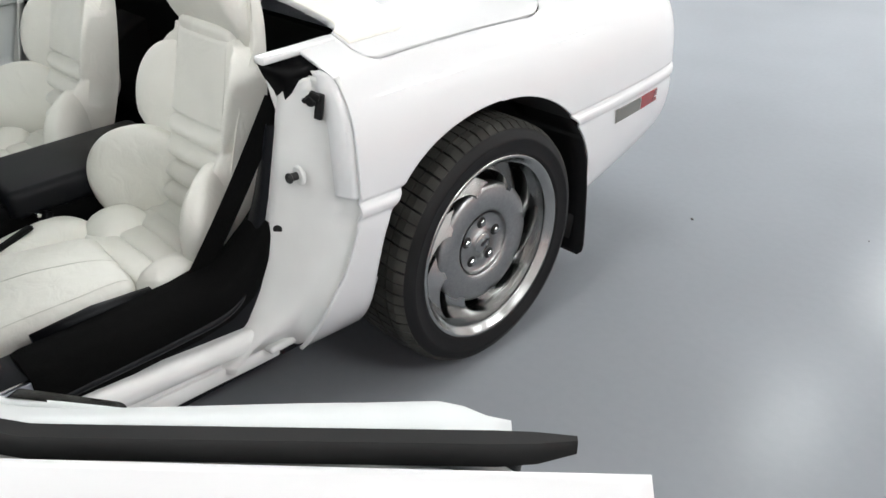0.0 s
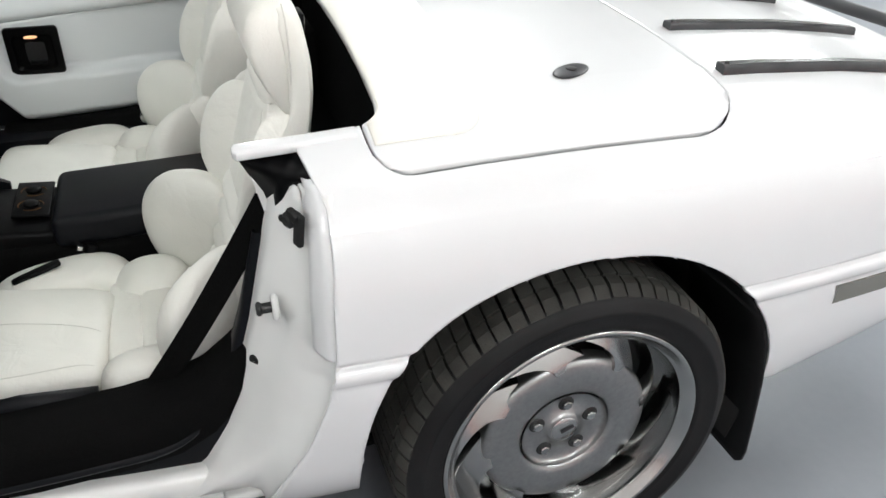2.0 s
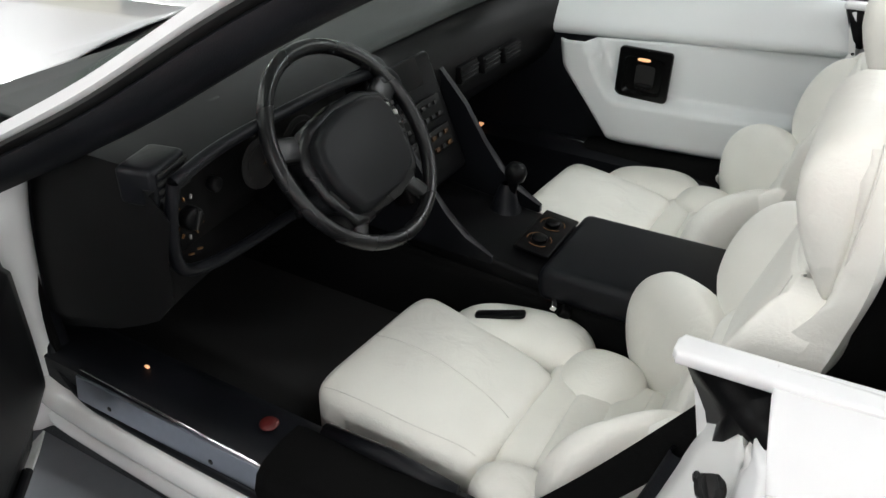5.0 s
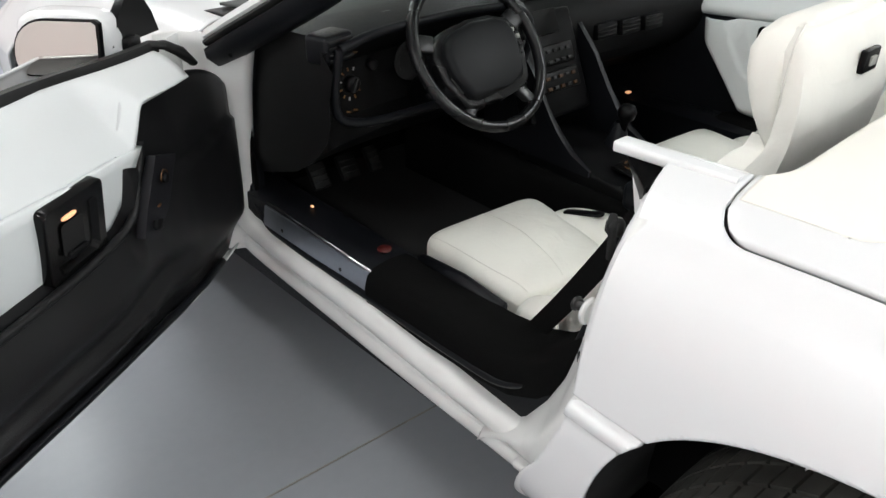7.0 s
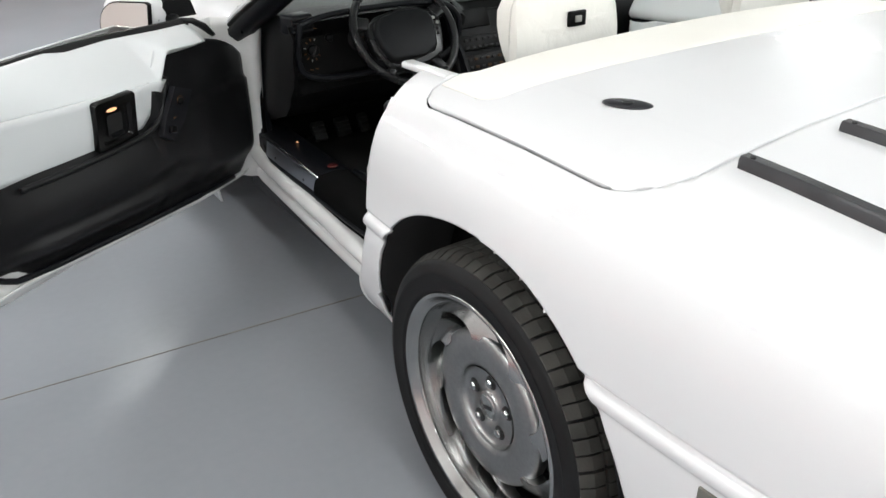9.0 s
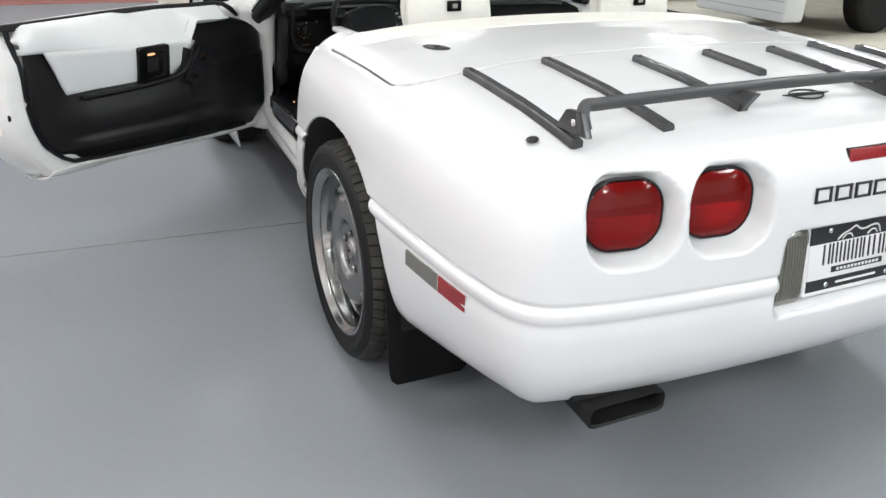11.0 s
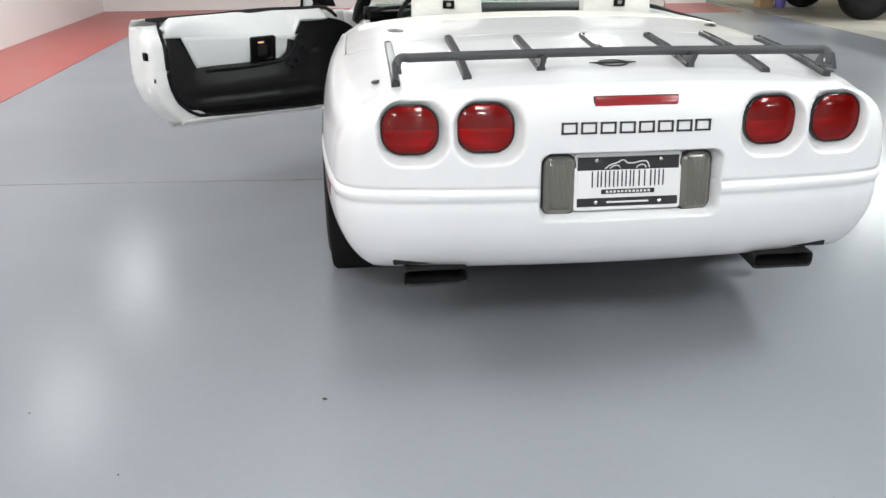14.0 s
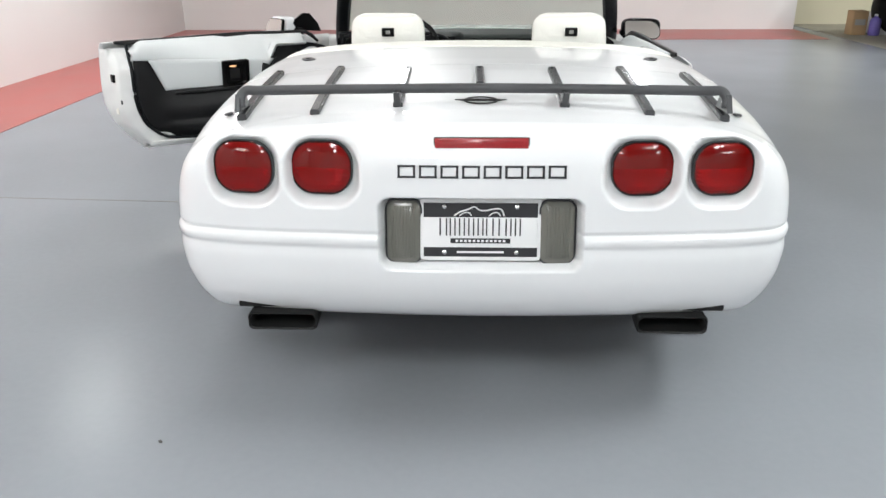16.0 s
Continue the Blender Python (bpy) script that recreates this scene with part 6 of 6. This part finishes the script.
def reflector_bm(w, h, r):
    """The shallow dish behind a lens: smooth above, stepped prisms below."""
    bm = bmesh.new()
    prof = [(0.0648, 0.0078), (0.058, 0.0070), (0.05, 0.0066), (0.035, 0.0050), (0.018, 0.0034), (0.002, 0.0022)]
    for k in range(5):
        y = 0.0 - 0.0115 * k
        prof += [(y, 0.0014), (y - 0.0105, 0.0082)]
    prof.append((-0.0645, 0.0020))
    rows = []
    for y, z in prof:
        a = max(0.0, abs(y) - (h / 2 - r))
        half = w / 2 - r + math.sqrt(max(1e-6, r * r - a * a))
        row = []
        for c in np.linspace(-1, 1, 9):
            lo, q = 0.0, 1.0
            for _ in range(18):
                mid = (lo + q) / 2
                ex, ey = max(0, abs(c) * half - mid * (w / 2 - r)), max(0, abs(y) - mid * (h / 2 - r))
                if math.hypot(ex, ey) < r * mid:
                    q = mid
                else:
                    lo = mid
            row.append(bm.verts.new((c * half, y, 0.0006 + 0.85 * z * (1 - q ** 4))))
        rows.append(row)
    for a, b in zip(rows, rows[1:]):
        for k in range(8):
            bm.faces.new((a[k], b[k], b[k + 1], a[k + 1]))
    return bm


M_REFLECTOR = material("lamp_reflector", (0.86, 0.84, 0.82), 0.35, metal=0.35)
M_REDGLASS = bpy.data.materials.new("red_lens_glass")
M_REDGLASS.use_nodes = True
rt = M_REDGLASS.node_tree
rt.nodes.clear()
red_clear, red_gloss = rt.nodes.new("ShaderNodeBsdfTransparent"), rt.nodes.new("ShaderNodeBsdfGlossy")
red_mix, red_out = rt.nodes.new("ShaderNodeMixShader"), rt.nodes.new("ShaderNodeOutputMaterial")
red_clear.inputs[0].default_value = (0.43, 0.006, 0.010, 1)
red_gloss.inputs["Roughness"].default_value = 0.11
red_mix.inputs[0].default_value = 0.04
rt.links.new(red_clear.outputs[0], red_mix.inputs[1])
rt.links.new(red_gloss.outputs[0], red_mix.inputs[2])
rt.links.new(red_mix.outputs[0], red_out.inputs[0])

for lx, lz in LAMP_SPOTS:
    yaw = 8 * lx / 0.63
    m = pose(lx, -0.954 + 0.016 * (abs(lx) - 0.416) / 0.21, lz, 90 - 5, 0, yaw)
    lamp_root = empty("tail_lamp", parent=car)
    lamp_root.matrix_local = m
    part("gasket", prism(rounded(0.1645, 0.1425, 0.061, 10), 0.012, 0.004, 2, pose(0, 0, -0.012)), M_INK, lamp_root, "black lamp gasket", sharp=50)
    part("lens", lens_bm(0.161, 0.139, 0.059, 0.013), M_REDGLASS, lamp_root, "deep red tail lamp lens")
    part("reflector", reflector_bm(0.153, 0.131, 0.055), M_REFLECTOR, lamp_root, "stepped pale reflector behind the lens", smooth=False)

stop = part("stop_lamp", prism(rounded(0.236, 0.026, 0.003, 3), 0.02, 0.002, 2, pose(0, -0.9705, 0.8445, 90 - 14, 0, 0)), M_LENS, car, "red high stop lamp", sharp=40)
part("stop_lamp_frame", prism(rounded(0.242, 0.031, 0.004, 3), 0.016, 0.001, 1, pose(0, -0.9705, 0.8445, 90 - 14, 0, 0)), M_RUBBER, stop, sharp=40)

# lettering on the tail, as plain bars
for k in range(8):
    x = -0.190 + 0.0545 * k
    mark = box(0.046, 0.004, 0.0052, 0.001, at=(0, 0, 0.0138))
    box(0.046, 0.004, 0.0052, 0.001, at=(0, 0, -0.0138), into=mark)
    box(0.0055, 0.004, 0.0330, 0.001, at=(-0.0197, 0, 0), into=mark)
    box(0.0055, 0.004, 0.0330, 0.001, at=(0.0197, 0, 0), into=mark)
    ob = part("badge_mark", mark, M_INK, car, "plain dark bars of the model badge", smooth=False)
    ob.matrix_local = pose(x, -1.0094 + 0.0040 * (abs(x) / 0.2) ** 2, 0.7800, -7, 0, 0)

# plate in its recess with reversing lamps
plate = empty("number_plate", parent=car)
plate.matrix_local = pose(0, -0.970, 0.612, 90 - 9, 0, 0)
part("plate_frame", prism(rounded(0.318, 0.166, 0.010, 4), 0.006, 0.002, 2), M_WHITE, plate, "white plate frame", sharp=50)
part("plate_face", prism(rounded(0.300, 0.146, 0.006, 4), 0.0075, 0.001, 1), M_WHITE, plate, "white dealer plate")
part("plate_band", prism([(x, y) for x, y in ((-0.150, 0.034), (0.150, 0.034), (0.150, 0.072), (-0.150, 0.072))], 0.0085), M_INK, plate, "black band", smooth=False)
part("plate_band", prism([(x, y) for x, y in ((-0.150, -0.072), (0.150, -0.072), (0.150, -0.047), (-0.150, -0.047))], 0.0085), M_INK, plate, "black band", smooth=False)
for k in range(9):
    x = -0.098 + 0.0245 * k
    wide = 0.0165 if k in (0, 5) else 0.0125
    if k == 6:
        part("plate_bar", box(0.0038, 0.046, 0.002, at=(x, 0.008, 0.0085)), M_INK, plate, smooth=False)
        continue
    bars = box(0.0036, 0.046, 0.002, at=(x - wide / 2, 0.008, 0.0085))
    box(0.0036, 0.046, 0.002, at=(x + wide / 2, 0.008, 0.0085), into=bars)
    part("plate_bar", bars, M_INK, plate, smooth=False)
part("plate_bar", box(0.158, 0.013, 0.002, at=(0, -0.029, 0.0085)), M_INK, plate, smooth=False)
for k in range(12):
    part("plate_bar", box(0.007, 0.006, 0.002, at=(-0.062 + 0.0113 * k, -0.029, 0.0095)), M_WHITE, plate, smooth=False)
part("plate_bar", box(0.125, 0.005, 0.002, at=(0.0, -0.0595, 0.009)), M_WHITE, plate, smooth=False)
swoosh = [(-0.070, 0.038, 0.0095), (-0.055, 0.048, 0.0095), (-0.034, 0.055, 0.0095), (-0.016, 0.062, 0.0095), (-0.004, 0.054, 0.0095), (0.012, 0.052, 0.0095), (0.036, 0.057, 0.0095), (0.054, 0.055, 0.0095), (0.062, 0.038, 0.0095)]
part("plate_emblem", tube(spline(swoosh, 40), 0.0020, 6), M_WHITE, plate)
for x0, x1 in ((-0.056, -0.024), (0.022, 0.052)):
    part("plate_emblem", tube(spline([(x0, 0.038, 0.0095), ((x0 + x1) / 2 - 0.004, 0.046, 0.0095), (x1 - 0.006, 0.046, 0.0095), (x1, 0.038, 0.0095)], 16), 0.0016, 6), M_WHITE, plate)
for ax_, ay in ((-0.095, 0.062), (0.095, 0.062), (-0.095, -0.060), (0.095, -0.060)):
    part("plate_screw", cyl(0.006, 0.004, 14, 0.001, at=(ax_, ay, 0.010)), M_CHROME, plate)
for side in (-1, 1):
    rl = empty("reversing_lamp", parent=car)
    rl.matrix_local = pose(side * 0.203, -0.974, 0.606, 90 - 6, 0, side * 3)
    part("lamp_gasket", prism(rounded(0.098, 0.178, 0.026, 6), 0.008, 0.003, 2, pose(0, 0, -0.010)), M_INK, rl, "black lamp gasket", sharp=50)
    part("lamp_body", lens_bm(0.090, 0.170, 0.024, 0.014), M_SMOKE, rl, "ribbed grey reversing lamp", sharp=50)
    for k in range(9):
        x = -0.030 + 0.0075 * k
        pts = [(x, y, 0.0006 + 0.014 * (1 - max(abs(x) / 0.045, abs(y) / 0.085) ** 3.0)) for y in np.linspace(-0.070, 0.070, 11)]
        part("lamp_rib", tube(pts, 0.0019, 6), M_SMOKE, rl)

# side markers
for side in (-1, 1):
    for nm, y0, y1, mat, lab in (("side_marker", -0.505, -0.655, M_SMOKE, "grey side marker lamp"), ("side_reflector", -0.657, -0.765, M_LENS, "red side reflector")):
        verts = []
        n = 9
        for i in range(n):
            y = y0 + (y1 - y0) * i / (n - 1)
            x = float(np.interp(-y, -_half[:, 1], _half[:, 0]))
            for b, z in ((0.004, 0.522), (-0.0035, 0.5235), (-0.0035, 0.5615), (0.004, 0.563)):
                verts.append((side * (-x - b - 0.001), y, z))
        f = grid_faces(n, 4)
        mesh_object(nm, verts, f if side > 0 else [q[::-1] for q in f], mat, car, lab, smooth=False)

# deck locks and screws
for side in (-1, 1):
    part("deck_lock", pad(0.044, 0.090, 0.008, 0.95, at=(side * 0.614, -0.05, skin_z(0.614, -0.05) + 0.0005), rot=(0, side * 5, -side * 30), n=14), M_INK, car, "black oval deck lock cover")
    part("deck_lock_core", cyl(0.010, 0.003, 16, 0.001, at=(side * 0.614, -0.05, skin_z(0.614, -0.05) + 0.0045)), M_DARKMETAL, car)
    part("deck_plug", cyl(0.013, 0.006, 20, 0.002, at=(side * 0.712, -0.735, deck_z(0.712, -0.735) - 0.008), rot=(0, side * 10, 0)), M_INK, car, "round dark plug")

# luggage rack
rack = empty("luggage_rack", parent=car)
tagged(rack, "dark grey luggage rack rails on the deck")
SLATS = [(-0.655, -0.325, -0.808), (-0.450, -0.345, -0.825), (-0.227, -0.415, -0.792), (0.0, -0.412, -0.615), (0.227, -0.410, -0.792), (0.450, -0.350, -0.825), (0.655, -0.350, -0.808)]
for i, (x, y0, y1) in enumerate(SLATS):
    pts = []
    for q in np.linspace(0, 1, 12):
        y = y0 + (y1 - y0) * q
        edge = 0.05 * max(0, (abs(x) - 0.6))
        pts.append((x, y, deck_z(x, y) + 0.004 - edge))
    prof = [(-0.013, -0.008), (-0.013, 0.006), (-0.009, 0.011), (0.009, 0.011), (0.013, 0.006), (0.013, -0.008)]
    sl = part("rack_slat", sweep(prof, [(p, (1, 0, 0), (0, 0, 1)) for p in pts]), M_RACK, rack, "dark grey rack slat", sharp=40)
    part("end_screw", cyl(0.0045, 0.004, 10, 0.001, at=(x, y0 - 0.014, pts[0][2] + 0.011)), M_DARKMETAL, sl)
bar_pts = [(-0.650, -0.822, 0.905), (-0.652, -0.812, 0.930), (-0.640, -0.800, 0.946), (-0.61, -0.795, 0.946), (-0.4, -0.780, 0.947), (0, -0.765, 0.948), (0.4, -0.780, 0.947), (0.61, -0.795, 0.946), (0.640, -0.800, 0.946), (0.652, -0.812, 0.930), (0.650, -0.822, 0.905)]
part("rack_bar", tube(spline(bar_pts, 90), 0.0135, 12, flat=0.9, up=(0, 1, 0)), material("matte_grey_bar", (0.050, 0.051, 0.054), 0.5, stain=0.12, stain_scale=12), rack, "dark grey rack cross bar")
for x in (-0.227, 0.227):
    yb = -0.766
    tri = prism([(-0.060, 0.040), (0.035, 0.040), (-0.018, -0.014)], 0.018, 0.002, 1, pose(x - 0.009, yb, 0.905, 90, 0, 90))
    part("rack_bracket", tri, M_RACK, rack, "triangular rack bracket", sharp=40)
for side in (-1, 1):
    foot = prism([(-0.055, 0.0), (0.05, 0.0), (0.02, 0.040), (-0.03, 0.045)], 0.016, 0.004, 2, pose(side * 0.655 - 0.008, -0.79, 0.895, 90, 0, 90))
    part("rack_foot", foot, M_RACK, rack, sharp=50)
    part("foot_bolt", cyl(0.007, 0.022, 10, 0.001, axis="x", at=(side * 0.655, -0.80, 0.916)), M_CHROME, rack)
emb = tube([(0.046 * math.cos(a), 0.027 * math.sin(a), 0) for a in np.linspace(0, 2 * math.pi, 41)], 0.0022, 6, cap=False)
join(emb, tube([(-0.072, 0.002, 0.001), (-0.045, -0.004, 0.002), (0.0, -0.006, 0.003), (0.045, -0.004, 0.002), (0.072, 0.002, 0.001)], [0.0012, 0.0034, 0.0038, 0.0034, 0.0012], 6))
join(emb, tube([(-0.040, 0.006, 0.001), (0.0, 0.003, 0.002), (0.040, 0.006, 0.001)], 0.0016, 6))
eo = part("emblem", emb, M_DARKMETAL, car, "plain dark oval emblem outline")
eo.matrix_local = pose(0, -0.752, deck_z(0, -0.752) + 0.003, 8, 0, 0)

# exhaust
for side in (-1, 1):
    ex = bmesh.new()
    rings = []
    for y, w, h, z in ((-0.60, 0.16, 0.045, 0.326), (-0.85, 0.190, 0.052, 0.324), (-0.945, 0.196, 0.054, 0.323), (-0.950, 0.192, 0.050, 0.323), (-0.945, 0.184, 0.041, 0.323), (-0.80, 0.18, 0.036, 0.323)):
        rings.append([ex.verts.new((side * 0.556 - (0.018 if side > 0 else 0.0) + px, y, z + py)) for px, py in rounded(w, h, 0.014, 4)])
    for a, b in zip(rings, rings[1:]):
        n = len(a)
        for k in range(n):
            ex.faces.new((a[k], a[(k + 1) % n], b[(k + 1) % n], b[k]))
    ex.faces.new(rings[-1])
    part("exhaust_tip", ex, M_RUBBER, car, "black rectangular exhaust tip", sharp=40)
    part("heat_shield", box(0.26, 0.16, 0.020, 0.006, at=(side * 0.553, -0.846, 0.366)), M_RUBBER, car, "black heat shield above the exhaust tip", sharp=40)

# ---- side bay: parked vehicles and clutter ----
def parked_car(name, x, y, length, width, mat, label, ride=0.17, high=1.0, tyre=0.31, axle=0.75, bumper=0.0):
    """A car or truck nose towards -x, its end at x and its middle line at y."""
    root = empty(name, (x, y, 0))
    tagged(root, label, "car", "parked vehicles")
    bm = bmesh.new()
    rows = []
    for px, half, z0, z1 in ((0.0, 0.80, ride + 0.10, ride + 0.40), (0.06, 0.93, ride + 0.03, ride + 0.46), (0.25, 1.0, ride, ride + 0.52), (0.9, 1.0, ride, high * 0.86), (1.6, 1.0, ride, high * 0.92), (length - 0.8, 1.0, ride, high * 0.9), (length - 0.1, 0.96, ride + 0.04, high * 0.8), (length, 0.85, ride + 0.1, high * 0.7)):
        h = half * width / 2
        rows.append([bm.verts.new((px, sy * h * k, z)) for sy, k, z in ((-1, 0.96, z0), (-1, 1, (z0 + z1) / 2), (-1, 0.94, z1 - 0.04), (-1, 0.84, z1), (1, 0.84, z1), (1, 0.94, z1 - 0.04), (1, 1, (z0 + z1) / 2), (1, 0.96, z0))])
    for a, b in zip(rows, rows[1:]):
        for k in range(8):
            bm.faces.new((a[k], a[(k + 1) % 8], b[(k + 1) % 8], b[k]))
    bm.faces.new(rows[0][::-1])
    bm.faces.new(rows[-1])
    body_ob = part("body", bm, mat, root, sharp=40)
    mod = body_ob.modifiers.new("round", "BEVEL")
    mod.width, mod.segments = 0.02, 2
    cab = bmesh.new()
    rows = []
    for px, half, z in ((1.35, 0.90, high * 0.90), (1.75, 0.78, high * 1.32), (length - 1.3, 0.76, high * 1.34), (length - 0.6, 0.88, high * 0.90)):
        rows.append([cab.verts.new((px, sy * half * width / 2, z)) for sy in (-1, 1)])
    for a, b in zip(rows, rows[1:]):
        cab.faces.new((a[0], a[1], b[1], b[0]))
    cab.faces.new([r[0] for r in rows])
    cab.faces.new([r[1] for r in rows][::-1])
    part("cabin", cab, M_DARKGLASS, root, "dark tinted cabin glass", smooth=False)
    if bumper:
        bar = part("bumper", box(0.30, bumper, 0.44, 0.035, at=(0.15, 0, 0.36)), mat, root, "white painted bumper", sharp=40)
        for z in (0.245, 0.36):
            part("bumper_seam", box(0.008, bumper - 0.07, 0.007, at=(0.0, 0, z)), M_SEAM, bar, smooth=False)
    for px in (axle, length - 0.85):
        for sy in (-1, 1):
            w = part("wheel", lathe([(0.001, 0.09), (tyre * 0.6, 0.10), (tyre * 0.66, 0.11), (tyre * 0.9, 0.115), (tyre, 0.08), (tyre, -0.08), (tyre * 0.9, -0.115), (0.001, -0.11)], 40), M_TYRE, root, "black tyre")
            w.matrix_local = pose(px, sy * (width / 2 - 0.11), tyre, 0, 0, 90 * sy)
    return root


M_DARKGLASS = material("dark_glass", (0.01, 0.012, 0.014), 0.05, coat=1.0)
M_DARKPAINT = material("dark_paint", (0.03, 0.03, 0.035), 0.3, coat=1.0, stain=0.1)
parked_car("parked_truck", 5.5, 5.05, 4.8, 1.62, M_PAINT, "white parked truck, its bumper towards the bay", 0.55, 1.25, 0.40, 1.35, 1.40)
parked_car("parked_truck", 5.55, 8.35, 4.8, 1.9, M_DARKPAINT, "dark parked truck with large black tyres", 0.55, 1.25, 0.40)


def carton(x, y, w, d, h, mat, label, category, turn=0.0, z=0.0):
    root = empty(category.replace(" ", "_"), (x, y, z))
    root.rotation_euler[2] = radians(turn)
    tagged(root, label, category, "clutter by the wall")
    part("body", box(w, d, h, 0.012, at=(0, 0, h / 2)), mat, root, sharp=40)
    part("flap", box(w * 0.98, d * 0.48, 0.006, 0.001, at=(0, d * 0.25, h + 0.003)), mat, root, smooth=False)
    part("flap", box(w * 0.98, d * 0.48, 0.006, 0.001, at=(0, -d * 0.25, h + 0.003)), mat, root, smooth=False)
    part("printed_band", box(w * 0.7, 0.004, h * 0.25, at=(0, -d / 2 - 0.001, h * 0.55)), M_SEAM, root, smooth=False)
    return root


M_CARD = material("cardboard", (0.42, 0.28, 0.15), 0.8, stain=0.1)
M_WHITECARD = material("white_card", (0.70, 0.70, 0.72), 0.6, stain=0.04)
M_BLUE = material("violet_plastic", (0.16, 0.12, 0.42), 0.4)
M_RED = material("red_plastic", (0.55, 0.02, 0.02), 0.35)
M_YELLOW = material("yellow_plastic", (0.65, 0.50, 0.03), 0.45)
carton(5.72, 9.25, 0.22, 0.22, 0.34, M_CARD, "brown cardboard box on the concrete floor", "carton")
carton(6.25, 9.3, 0.55, 0.35, 0.30, M_WHITECARD, "white cardboard box with grey print", "carton")
carton(6.28, 9.32, 0.50, 0.33, 0.28, M_WHITECARD, "white cardboard box with grey print, stacked", "carton", 3, 0.309)


def jug(x, y, mat, label, h=0.26, r=0.09, turn=0):
    bm = lathe([(0.001, 0), (r * 0.9, 0), (r, 0.015), (r, h * 0.68), (r * 0.8, h * 0.80), (r * 0.35, h * 0.88), (r * 0.33, h * 0.94)], 24, axis="z")
    root = empty("jug", (x, y, 0.0))
    tagged(root, label, "jug", "clutter by the wall")
    part("body", bm, mat, root)
    part("cap", cyl(r * 0.38, h * 0.1, 18, 0.003, at=(0, 0, h * 0.97)), M_WHITE, root)
    part("grip", tube(spline([(r * 0.9, 0, h * 0.60), (r * 1.35, 0, h * 0.66), (r * 1.2, 0, h * 0.82), (r * 0.4, 0, h * 0.86)], 12), r * 0.16, 8), mat, root)
    return root


jug(5.93, 9.12, M_BLUE, "violet plastic jug beside the boxes", 0.30, 0.08)
jug(4.25, 0.93, M_RED, "red plastic fuel jug on the floor", 0.34, 0.12)
jug(4.45, 0.68, M_YELLOW, "yellow plastic jug on the floor", 0.30, 0.11)
carton(4.25, 1.22, 0.3, 0.3, 0.22, M_WHITECARD, "white cardboard box on the floor", "carton", 20)
carton(4.5, 0.45, 0.3, 0.26, 0.25, M_RED, "red printed box on the floor", "carton", -15)

# ---- ceiling lamps ----
def ceiling_lamp(x, y):
    root = empty("ceiling_light", (x, y, LAMP_Z))
    tagged(root, "white fluorescent ceiling light fixture with a diffuser", "ceiling light", "ceiling lights")
    part("frame", box(0.62, 1.24, 0.10, 0.01, at=(0, 0, 0.05)), M_WHITE, root, sharp=40)
    part("diffuser", box(0.54, 1.14, 0.02, 0.005, at=(0, 0, -0.008)), M_LAMP, root, "lit diffuser panel", sharp=40)
    return root


first = ceiling_lamp(*LAMPS[0])
for x, y in LAMPS[1:]:
    copy_thing(first, pose(x, y, LAMP_Z))
